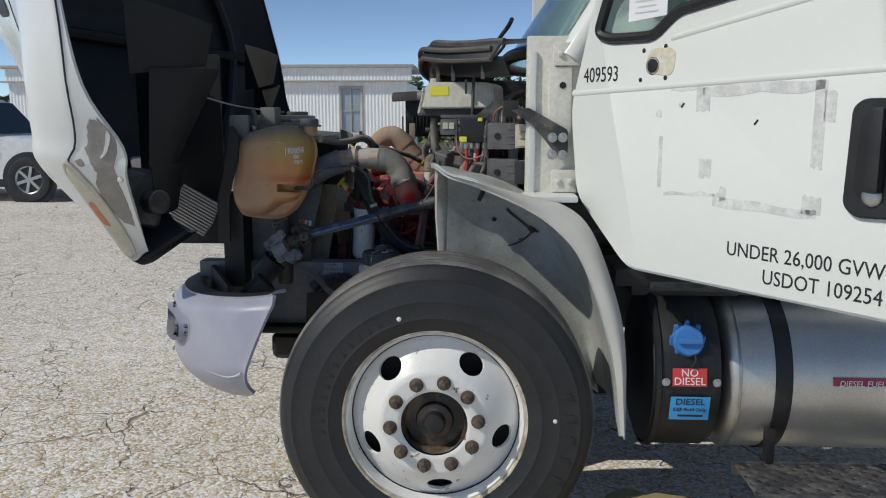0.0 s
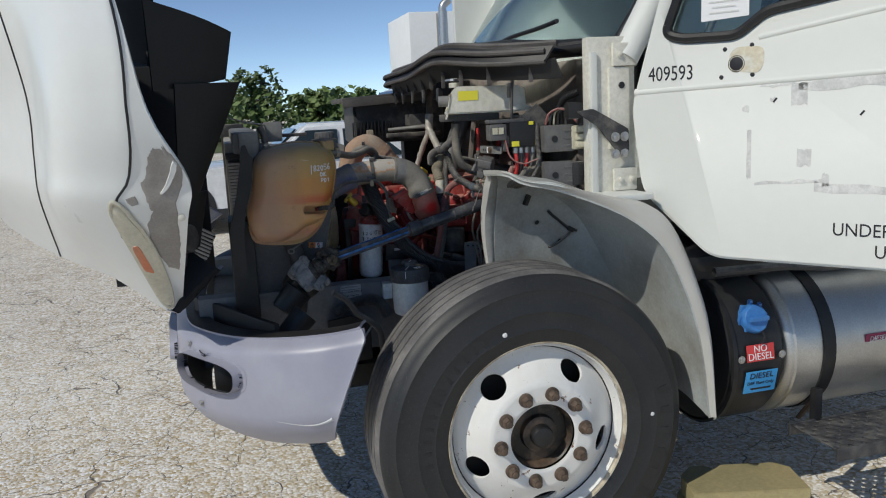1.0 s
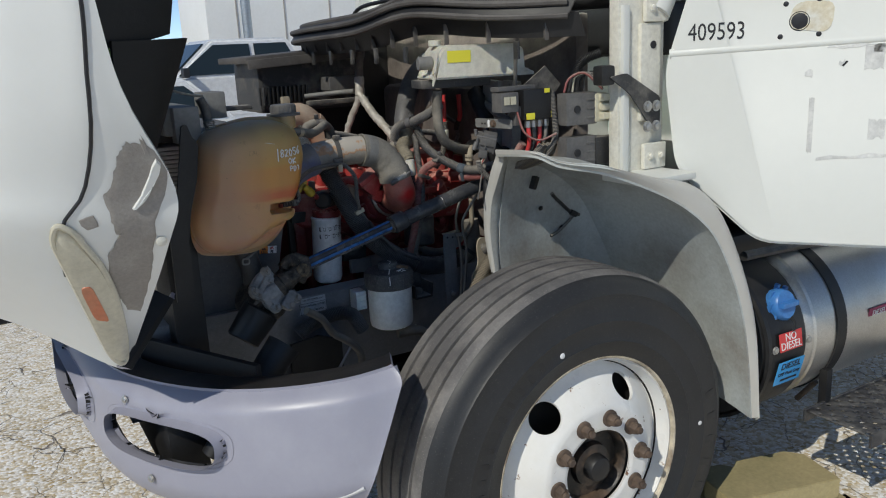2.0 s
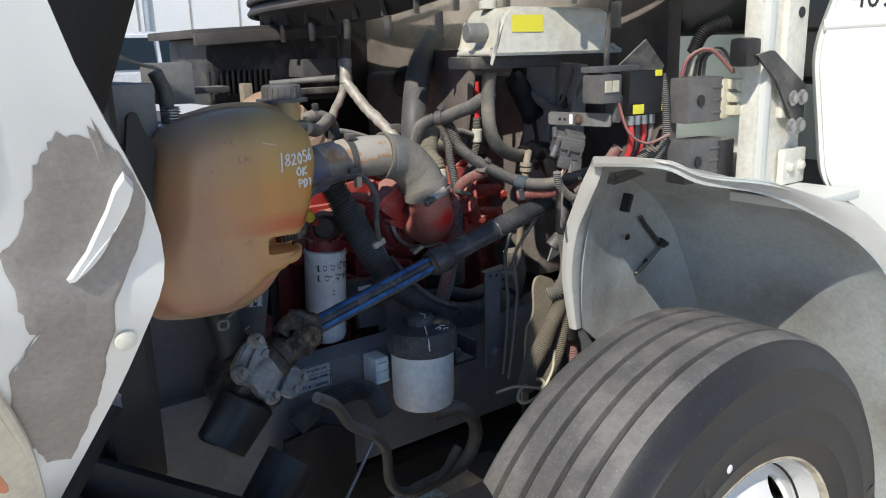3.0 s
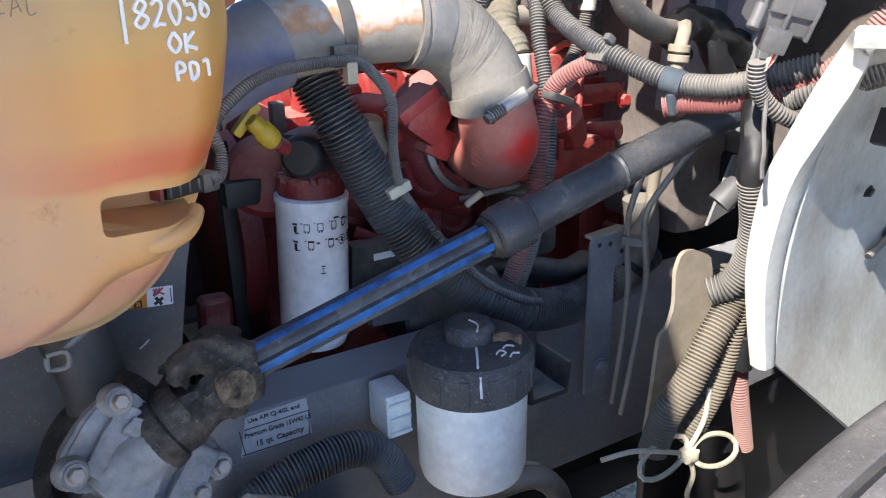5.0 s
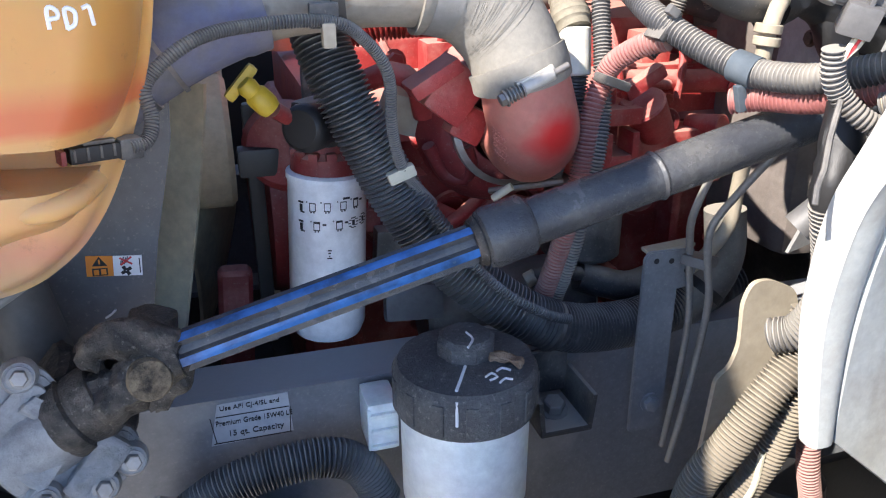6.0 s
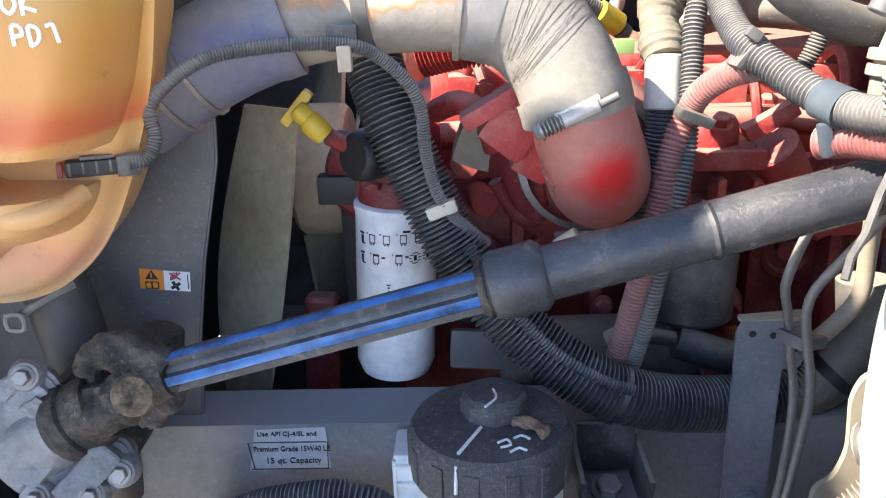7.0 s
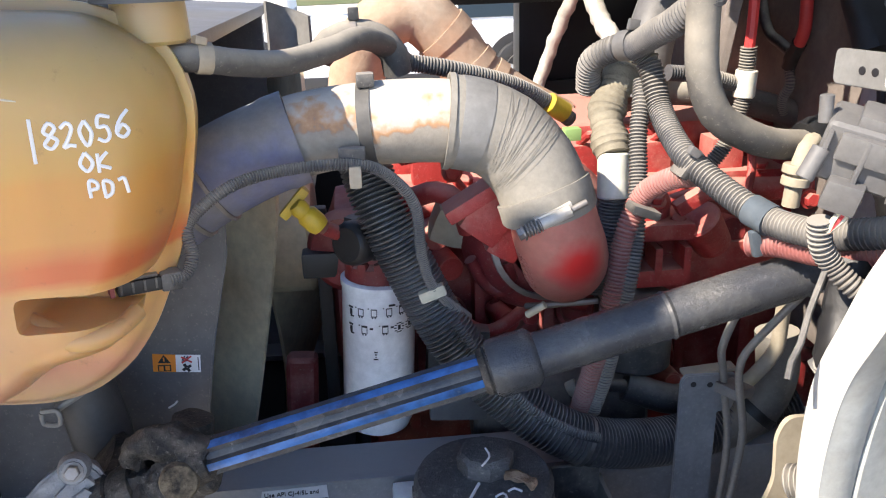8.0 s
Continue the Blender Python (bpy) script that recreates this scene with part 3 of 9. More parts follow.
def build_cab():
    cab = part("cab", box((1.25, 1.2, 2.70), (1.55, 1.96, 0.10), 0.045, seg=4), WHITE, truck, "white steel truck cab with an open driver's door")
    part("back_wall", box((2.02, 1.2, 1.86), (0.05, 1.96, 1.70), 0.02), WHITE, cab)
    part("far_side", box((1.22, 2.16, 1.70), (1.60, 0.05, 1.40), 0.02), WHITE, cab)
    part("cab_floor", box((1.20, 1.35, 1.02), (1.65, 1.66, 0.05), 0.01), BLACK, cab)
    part("sill", box((1.40, 0.36, 1.02), (1.20, 0.32, 0.05), 0.01), BLACK, cab)
    part("rear_pillar", box((1.80, 0.235, 1.86), (0.40, 0.05, 1.68), 0.02), WHITE, cab)
    # hinge pillar with pressed steps
    pil = part("hinge_pillar", box((0.385, 0.245, 1.475), (0.175, 0.04, 0.52), 0.012), JAMB, cab, "cream-painted hinge pillar")
    part("pillar_flange", box((0.318, 0.228, 1.45), (0.022, 0.03, 0.47), 0.006), WHITE, cab)
    part("pressing", box((0.408, 0.219, 1.50), (0.075, 0.016, 0.27), 0.007), JAMB, pil)
    part("access_hole", cyl((0.415, 0.213, 1.575), (0.415, 0.2085, 1.575), 0.011), BLACKINK, pil)
    for z in (1.675, 1.262):
        part("hinge_plate", box((0.425, 0.213, z), (0.085, 0.016, 0.075), 0.006), JAMB, pil)
        for dx in (-0.02, 0.022):
            part("hinge_bolt", bolt((0.425 + dx, 0.205, z), (0, -1, 0), 0.009, 0.009), JAMB, pil)
    # latch bracket
    poly = [(-0.145, 0.110), (-0.085, 0.118), (0.045, 0.045), (0.045, -0.035), (0.012, -0.040), (-0.07, 0.06)]
    br = part("latch_bracket", plate(rounded(poly, 0.01), 0.006, upright(0.390, 0.206, 1.385)), BLACKDUSTY, cab, "black sheet-steel bracket with four bolts")
    for x in (0.384, 0.418):
        for z in (1.406, 1.349):
            part("latch_bolt", bolt((x, 0.199, z), (0, -1, 0), 0.012, 0.010), STEEL, br)
    part("rubber_stop", box((0.245, 0.225, 1.50), (0.05, 0.04, 0.055), 0.012), BLACK, cab)
    # fender shelf below the pillar
    part("sill_shelf", box((0.36, 0.165, 1.213), (0.20, 0.17, 0.02), 0.006), WHITE, cab)
    # front pillars and windscreen surround
    for y, s in ((0.27, 1), (2.13, -1)):
        part("windscreen_pillar", tube([(0.44, y - 0.03 * s, 1.66), (0.62, y, 1.95), (0.85, y + 0.05 * s, 2.35), (1.0, y + 0.08 * s, 2.66)], 0.048, 14), WHITE if s < 0 else WHITE, cab)
    def ws(u, v):
        x0 = 0.26 + 0.20 * abs(2 * u - 1) ** 3
        return (x0 + v * 0.62, 0.32 + 1.76 * u, 1.715 + 0.93 * v)
    screen = part("windscreen", shell(ws, 20, 6, 0.006), [GLASS, GLASS], cab, "tinted windscreen glass")
    screen.visible_shadow = False
    seal = [Vector(ws(i / 20, 0)) + Vector((-0.01, 0, -0.005)) for i in range(21)]
    part("windscreen_seal", sweep(seal, [0.026] * 21, 10), BLACK, cab)
    seal2 = [Vector(ws(0, i / 10)) for i in range(11)]
    part("windscreen_seal", sweep(seal2, [0.024] * 11, 10), BLACK, cab)
    # dash and steering wheel behind the glass
    part("dashboard", box((0.72, 1.2, 1.62), (0.36, 1.8, 0.16), 0.05, seg=4), BLACK, cab)
    ring = [Vector((0.95 + 0.09 * math.cos(a), 0.72 + 0.21 * math.sin(a), 1.78 + 0.19 * math.cos(a))) for a in (2 * math.pi * i / 28 for i in range(29))]
    part("steering_wheel", sweep(ring, [0.014] * 29, 8), BLACK, cab)
    part("seat_back", box((1.55, 0.72, 1.75), (0.16, 0.5, 0.75), 0.06, (0, 10, 0), seg=4), BLACK, cab)
    # firewall
    part("firewall", box((0.42, 1.33, 1.33), (0.05, 1.62, 0.70), 0.01), FIREWALL, cab, "dusty brown insulated firewall")
    part("tunnel_cover", box((0.34, 1.25, 1.18), (0.12, 0.85, 0.55), 0.06, seg=4), FIREWALL, cab)
    # wiper arms
    for y0 in (0.85, 1.75):
        part("wiper", tube([(0.20, y0, 1.735), (0.215, y0 - 0.08, 1.775), (0.24, y0 - 0.35, 1.79), (0.25, y0 - 0.5, 1.80)], 0.008, 8), BLACK, cab)


FIREWALL = mat("brown_firewall_insulation", (0.20, 0.17, 0.15), 0.85, second=(0.095, 0.08, 0.07), amount=0.9, scale=6, fine=80, bump=0.1)
build_cab()


def build_cowl():
    def edge(y):
        return -0.075 + 0.29 * (abs(y - 1.2) / 0.9) ** 4
    def rise(y):
        return 0.035 * math.exp(-((y - 0.72) / 0.22) ** 2) - 0.02 * (y - 0.3) / 1.5 + 0.01
    def strip(h0, h1, off, name, thick=0.012):
        def fn(u, v):
            y = 0.30 + 1.80 * u
            return (edge(y) + off[0] + (off[1] - off[0]) * v, y, h0 + (h1 - h0) * v + rise(y))
        return part(name, shell(fn, 40, 3, thick), [COWL, BLACK], cowl)
    def top(u, v):
        y = 0.30 + 1.80 * u
        return (edge(y) + 0.22 * v, y, 1.70 + rise(y) + 0.02 * v)
    cowl = part("cowl", shell(top, 40, 4, 0.01), [COWL, BLACK], truck, "sun-bleached black plastic windscreen cowl")
    strip(1.655, 1.70, (-0.03, 0.0), "cowl_lip")
    strip(1.60, 1.665, (0.03, 0.005), "cowl_skirt")
    for h, o in ((1.715, 0.01), (1.69, -0.035), (1.655, -0.034)):
        line = [Vector((edge(y) + o, y, h + rise(y))) for y in (0.30 + 1.8 * i / 40 for i in range(41))]
        part("cowl_bead", sweep(line, [0.010] * 41, 8), COWL, cowl)
    for k in range(9):
        y = 0.42 + 0.19 * k
        part("clip_tab", box((edge(y) + 0.005, y, 1.578), (0.008, 0.022, 0.05), 0.002), BLACKDUSTY, cowl)
    for k in range(14):
        y = 0.36 + 0.13 * k
        part("cowl_rib", box((edge(y) + 0.008, y, 1.632), (0.014, 0.008, 0.06), 0.002), COWL, cowl)


build_cowl()


def build_door():
    D = Matrix.Translation(DOOR_H) @ Matrix.Rotation(radians(DOOR_ANG), 4, "Z")
    def at(u, z, off=0.0):
        """A pose on the door's outer skin: u metres from the hinge, height z."""
        return D @ pose(u, -off, z, 90, 0, 0)
    outline = [(-0.037, 1.22), (0.193, 1.012), (1.04, 1.012), (1.04, 2.10), (0.94, 2.62), (0.38, 2.62), (0.03, 1.86), (-0.074, 1.50)]
    bm = plate(rounded(outline, 0.05, 5), 0.055, D @ pose(0, 0.05, 0, 90, 0, 0), bevel=0.008)
    door = part("door", bm, WHITE, truck, "white cab door swung open, lettering and scraped glue marks", sharp=50)
    wcut = [(0.045, 1.725), (0.10, 1.706), (0.27, 1.702), (0.355, 1.765), (0.90, 1.84), (0.90, 2.50), (0.44, 2.50), (0.09, 1.84)]
    cutter = finish(plate(rounded(wcut, 0.03, 5), 0.3, D @ pose(0, 0.15, 0, 90, 0, 0)), "cutter", WHITE)
    cut(door, [cutter])
    ring = [D @ Vector((x, -0.004, z)) for x, z in rounded(wcut, 0.03, 5)]
    part("window_seal", sweep(ring + ring[:1], [0.016] * (len(ring) + 1), 8, caps=False), BLACK, door)
    pane = part("pane", plate(rounded(wcut, 0.03, 5), 0.005, at(0, 0, -0.02)), GLASS, door)
    pane.visible_shadow = False
    part("paper_notice", plate([(0.155, 1.752), (0.30, 1.758), (0.30, 1.90), (0.155, 1.89)], 0.001, at(0, 0, -0.012)), WHITEINK, door, "white paper notice behind the glass")
    for k in range(4):
        part("notice_line", box((0, 0, 0), (0.09 - 0.02 * (k % 2), 0.004, 0.0006)), GREYPATCH, door).matrix_basis = at(0.225, 1.775 + 0.016 * k, -0.0095)
    # pressed creases
    for pts in ([(-0.06, 1.547), (0.25, 1.557), (0.65, 1.570), (1.03, 1.583)], [(0.334, 1.691), (0.50, 1.716), (0.71, 1.747), (1.03, 1.795)]):
        line = [D @ Vector((u, 0.0045, z)) for u, z in pts]
        part("crease", tube(line, 0.013, 12, 0.02), WHITE, door)
    # mirror cable hole with its screw holes and stains
    part("stain", plate(rounded([(0.24, 1.60), (0.345, 1.585), (0.355, 1.665), (0.255, 1.668)], 0.03), 0.0008, at(0, 0, 0.0055)), RUSTSTAIN, door)
    part("grommet_hole", lathe([(0, 0.001), (0.020, 0.001), (0.0225, 0.0), (0.0235, 0.0025), (0.0255, 0.0)], (0, 0, 0), (0, 0, 1), 28), BLACKINK, door).matrix_basis = at(0.27, 1.618, 0.0055)
    for du, dz in ((-0.045, -0.038), (-0.035, 0.045), (0.045, 0.052), (0.048, -0.035)):
        part("screw_hole", lathe([(0, 0.001), (0.005, 0.001), (0.007, 0)], (0, 0, 0), (0, 0, 1), 10), BLACKINK, door).matrix_basis = at(0.27 + du, 1.618 + dz, 0.0055)
    # residue of a lifted decal
    for u0, u1, z0, z1, slant in ((0.34, 0.45, 1.545, 1.554, 0), (0.45, 0.80, 1.528, 1.556, 0.006), (0.43, 0.475, 1.49, 1.55, 0), (0.775, 0.805, 1.35, 1.56, 0), (0.80, 0.83, 1.46, 1.535, 0),
                              (0.45, 0.49, 1.31, 1.36, 0), (0.33, 0.52, 1.248, 1.262, 0.01), (0.50, 0.80, 1.235, 1.262, -0.01), (0.52, 0.54, 1.25, 1.29, 0), (0.76, 0.81, 1.235, 1.285, 0), (0.29, 0.31, 1.47, 1.49, 0),
                              (0.305, 0.318, 1.27, 1.42, 0), (0.37, 0.385, 1.50, 1.512, 0)):
        rnd = random.Random(int(u0 * 1000 + z0 * 77))
        top = [(u0 + (u1 - u0) * i / 6, z1 + slant * i / 6 + rnd.uniform(-0.006, 0.004)) for i in range(7)]
        low = [(u0 + (u1 - u0) * i / 6, z0 + slant * i / 6 + rnd.uniform(-0.004, 0.006)) for i in range(7)]
        part("glue_mark", plate(low + top[::-1], 0.0006, at(0, 0, 0.0052)), GREYPATCH, door)
    for text, u, z, size in (("409593", -0.012, 1.580, 0.066), ("UNDER 26,000 GVW", 0.553, 1.108, 0.054), ("USDOT 109254", 0.665, 1.048, 0.054)):
        m = at(u, z, 0.0055)
        words(text, size, m @ Matrix.Diagonal((0.87 if u > 0 else 0.76, 1, 1, 1)), BLACKINK, door)
    # handle: recessed bowl, grip and lock
    bowl = [(0.868, 1.27), (0.875, 1.495), (0.90, 1.515), (1.02, 1.515), (1.035, 1.25), (0.90, 1.245)]
    handle = part("door_handle", plate(rounded(bowl, 0.03, 5), 0.014, at(0, 0, 0.0055), bevel=0.004), BLACK, door, "black plastic pull handle with a key lock")
    part("handle_bowl", plate(rounded([(0.893, 1.29), (0.90, 1.48), (1.01, 1.48), (1.01, 1.29)], 0.03, 5), 0.002, at(0, 0, 0.0196)), HOODIN, handle)
    part("grip", box((0, 0, 0), (0.036, 0.19, 0.03), 0.012), BLACK, handle).matrix_basis = at(0.945, 1.40, 0.035)
    part("lock", lathe([(0, 0.012), (0.014, 0.012), (0.022, 0.006), (0.024, 0)], (0, 0, 0), (0, 0, 1), 24), STEEL, handle).matrix_basis = at(0.938, 1.297, 0.020)
    # rain scuffs
    for u, z in ((0.385, 1.505), (0.62, 1.46)):
        part("scuff", box((0, 0, 0), (0.016, 0.005, 0.0006), 0, (0, 0, 25)), BLACKINK, door).matrix_basis = at(u, z, 0.006) @ pose(0, 0, 0, 0, 0, 25)


build_door()

# ---- hood, tilted forward ----
HOOD_ROWS = [
    [(-1.05, 0.34, 0.955), (-1.09, 0.27, 0.965), (-1.25, 0.40, 1.06), (-1.44, 0.66, 1.10), (-1.62, 0.95, 1.15), (-1.72, 1.2, 1.18)],
    [(-0.992, 0.055, 1.255), (-1.185, 0.055, 1.29), (-1.33, 0.15, 1.31), (-1.425, 0.40, 1.32), (-1.70, 0.85, 1.36), (-1.82, 1.2, 1.38)],
    [(-0.975, 0.002, 1.372), (-1.165, 0.005, 1.40), (-1.315, 0.09, 1.42), (-1.415, 0.35, 1.44), (-1.72, 0.83, 1.48), (-1.86, 1.2, 1.50)],
    [(-1.055, -0.07, 1.56), (-1.14, -0.06, 1.58), (-1.29, 0.03, 1.60), (-1.40, 0.29, 1.62), (-1.75, 0.80, 1.66), (-1.93, 1.2, 1.68)],
    [(-1.10, -0.085, 1.84), (-1.14, -0.08, 1.86), (-1.27, 0.0, 1.90), (-1.43, 0.20, 1.92), (-1.84, 0.74, 1.96), (-2.06, 1.2, 1.98)],
    [(-1.22, 0.02, 2.42), (-1.26, 0.04, 2.42), (-1.38, 0.14, 2.37), (-1.50, 0.32, 2.26), (-1.75, 0.75, 2.22), (-1.93, 1.2, 2.22)],
]
_ROWS = [[Vector(p) for p in row] + [Vector((p[0], 2.4 - p[1], p[2])) for p in row[-2::-1]] for row in HOOD_ROWS]


def hood_at(a, r):
    """A place on the hood's skin: a across (0 near edge, 5 middle, 10 far edge), r from its nose (0) to its rear edge (4)."""
    return crom([crom(row, a) for row in _ROWS], r if r < 1 else min(1 + 2 * (r - 1), r + 1))


def hood_normal(a, r):
    e = 0.02
    du = hood_at(min(a + e, 10), r) - hood_at(max(a - e, 0), r)
    dv = hood_at(a, min(r + e, 4)) - hood_at(a, max(r - e, 0))
    return du.cross(dv).normalized()


def on_hood(outline, lift, name, material, parent, label="", n=10, thick=0.003):
    """A thin patch that follows the hood's skin inside an outline of (across, along) pairs."""
    b = bmesh.new()
    c = Vector((sum(p[0] for p in outline) / len(outline), sum(p[1] for p in outline) / len(outline)))
    rings = []
    for k in range(n + 1):
        s = k / n
        ring = []
        for p in outline:
            q = c.lerp(Vector(p), s)
            nor = hood_normal(q.x, q.y)
            nor = -nor if nor.y > 0 and q.x < 5 else nor
            dome = lift if k < n else 0.0005
            ring.append(b.verts.new(hood_at(q.x, q.y) + nor * dome))
            if k == 0:
                break
        rings.append(ring)
    m = len(outline)
    for k in range(1, n + 1):
        for i in range(m):
            j = (i + 1) % m
            if k == 1:
                b.faces.new((rings[0][0], rings[1][i], rings[1][j]))
            else:
                b.faces.new((rings[k - 1][i], rings[k][i], rings[k][j], rings[k - 1][j]))
    return part(name, b, material, parent, label)


def build_hood():
    hood = part("hood", shell(lambda u, v: hood_at(10 * u, 4 * v), 80, 40, -0.014), [HOODWHITE, HOODIN], truck, "white fibreglass hood tilted forward, torn at the wheel arch")
    # panel joints
    edge_joint = lambda i: 0.20 + 0.80 * (1 - i / 30) ** 1.3
    for at_row, r0, r1 in ((edge_joint, 0.75, 4), (lambda i: 3.0, 0.02, 4), (lambda i: 10 - edge_joint(i), 0.75, 4), (lambda i: 7.0, 0.02, 4)):
        line = [hood_at(at_row(i), r0 + (r1 - r0) * i / 30) for i in range(31)]
        part("panel_joint", sweep(line, [0.0035] * 31, 6), BLACKINK, hood)
    # nose underside with the grille
    def nose(u, v):
        p = hood_at(10 * u, 0.0)
        q = Vector((p.x * 0.82 - 0.06, 1.2 + (p.y - 1.2) * 0.86, p.z + 0.10))
        return p.lerp(q, v)
    part("nose_lip", shell(nose, 60, 4, 0.01), [BUMPER, HOODIN], hood)
    # lamp with its bezel line and amber marker
    lens = rounded([(0.46, 0.26), (0.52, 0.58), (0.62, 0.86), (0.78, 1.08), (0.93, 1.14), (0.985, 1.05), (0.985, 0.10), (0.80, 0.06), (0.56, 0.10)], 0.10, 5)
    lamp = on_hood(lens, 0.010, "headlamp", LENS, hood, "hazed yellowing headlamp lens")
    on_hood(rounded([(0.70, 0.42), (0.90, 0.44), (0.90, 0.70), (0.76, 0.72)], 0.05), 0.0115, "marker", AMBER, lamp, "faded amber marker")
    ring = [hood_at(a, r) + hood_normal(a, r) * 0.0 + Vector((0, -0.006, 0)) for a, r in lens]
    part("bezel", sweep(ring + ring[:1], [0.006] * (len(ring) + 1), 8, caps=False), LENS, lamp)
    # torn patch of bare glass fibre
    rnd = random.Random(7)
    torn = [(0.28, 1.77), (0.17, 1.76), (0.07, 1.79), (0.04, 1.74), (0.01, 1.70), (0.01, 1.62), (0.06, 1.55), (0.13, 1.43), (0.17, 1.20), (0.13, 1.02), (0.12, 0.84), (0.10, 0.72), (0.10, 0.58), (0.13, 0.45), (0.34, 0.47), (0.44, 0.54), (0.52, 0.62), (0.56, 0.76), (0.52, 0.96), (0.44, 1.06), (0.50, 1.16), (0.60, 1.38), (0.62, 1.46), (0.52, 1.56), (0.48, 1.66), (0.38, 1.72)]
    jag = []
    for p, q in zip(torn, torn[1:] + torn[:1]):
        for k in range(4):
            t = k / 4
            jag.append((max(0.01, p[0] + (q[0] - p[0]) * t + rnd.uniform(-0.012, 0.012)), p[1] + (q[1] - p[1]) * t + rnd.uniform(-0.015, 0.015)))
    tear = on_hood(jag, 0.0022, "torn_patch", FIBRE, hood, "torn patch of bare grey fibreglass")
    on_hood([(0.13, 1.65), (0.05, 1.69), (0.03, 1.66), (0.09, 1.61), (0.20, 1.52), (0.37, 1.30), (0.385, 1.32), (0.32, 1.45), (0.21, 1.58)], 0.007, "flake", HOODWHITE, tear, "curled flake of white paint")
    on_hood([(0.76, 1.18), (0.70, 1.22), (0.66, 1.24), (0.61, 1.17), (0.60, 1.13), (0.68, 1.10), (0.73, 1.13)], 0.0015, "chip", FIBRE, hood)
    part("arch_screw", lathe([(0.010, 0), (0.010, 0.003), (0.006, 0.005), (0, 0.005)], hood_at(0.08, 1.04) + Vector((0.0, -0.004, 0)), (0.1, -1, -0.2), 16), JAMB, hood)
    # vent set in the upper quarter
    on_hood(rounded([(3.15, 2.65), (3.5, 2.65), (3.6, 3.3), (3.25, 3.3)], 0.1), 0.004, "vent", BLACK, hood, "black vent opening")
    # splash flaps hanging inside, both sides
    for s in (0, 1):
        f = (lambda p: p) if s == 0 else (lambda p: (p[0] - 0.15, 2.4 - p[1], p[2]))
        def flap(c, name):
            c = [Vector(f(p)) for p in c]
            def fn(u, v):
                p = c[0].lerp(c[1], u).lerp(c[3].lerp(c[2], u), v)
                return p + Vector((0.02, 0.0, 0)) * math.sin(math.pi * u)
            part(name, shell(fn, 8, 8, 0.006), [HOODIN, HOODIN], hood, "black moulded splash flap")
        flap([(-1.02, 0.30, 1.30), (-0.965, 0.40, 1.30), (-0.806, 0.475, 1.645), (-1.0, 0.30, 1.64)], "splash_flap")
        flap([(-1.06, 0.28, 1.62), (-0.85, 0.45, 1.655), (-0.82, 0.45, 1.80), (-1.06, 0.26, 1.88)], "splash_flap")
    part("inner_baffle", box((-1.13, 0.90, 1.33), (0.36, 0.02, 0.80), 0.01), HOODIN, hood)
    flapper = [Vector(p) for p in ((-1.02, 0.31, 1.31), (-0.945, 0.42, 1.31), (-0.985, 0.44, 1.14), (-1.03, 0.36, 1.12))]
    part("splash_flap", shell(lambda u, v: flapper[0].lerp(flapper[1], u).lerp(flapper[3].lerp(flapper[2], u), v) + Vector((0.015, 0, 0)) * math.sin(math.pi * u), 6, 6, 0.006), [HOODIN, HOODIN], hood)
    part("flap_screw", bolt((-0.937, 0.448, 1.568), (0.3, -1, 0), 0.008, 0.006), STEEL, hood)
    # inner ribs
    for y in (0.55, 1.2, 1.85):
        line = []
        for i in range(24):
            r = 0.5 + 3.4 * i / 23
            a = 5 + (y - 1.2) / 0.65 * 2.2
            p = hood_at(a, r)
            line.append(p + Vector((0.05, 0, 0)))
        part("stiffener", sweep(line, [0.03] * 24, 8), HOODIN, hood)
    line = [hood_at(2.2 + 5.6 * i / 30, 2.7) + Vector((0.06, 0, 0)) for i in range(31)]
    part("stiffener", sweep(line, [0.03] * 31, 8), HOODIN, hood)
    # lamp backs inside the nose
    part("lamp_back", box((-1.10, 0.42, 1.18), (0.14, 0.18, 0.20), 0.03, (0, 10, 20), seg=3), BLACKDUSTY, hood)
    part("lamp_back", cyl((-1.05, 0.36, 1.17), (-1.0, 0.33, 1.17), 0.045), BLACKDUSTY, hood)
    part("lamp_back", box((-1.10, 1.98, 1.18), (0.14, 0.18, 0.20), 0.03, (0, 10, -20), seg=3), BLACKDUSTY, hood)
    # stay cable
    part("stay_cable", tube([(-0.937, 0.452, 1.568), (-0.80, 0.62, 1.515), (-0.657, 0.793, 1.492)], 0.0035, 6), STEEL, hood)


build_hood()


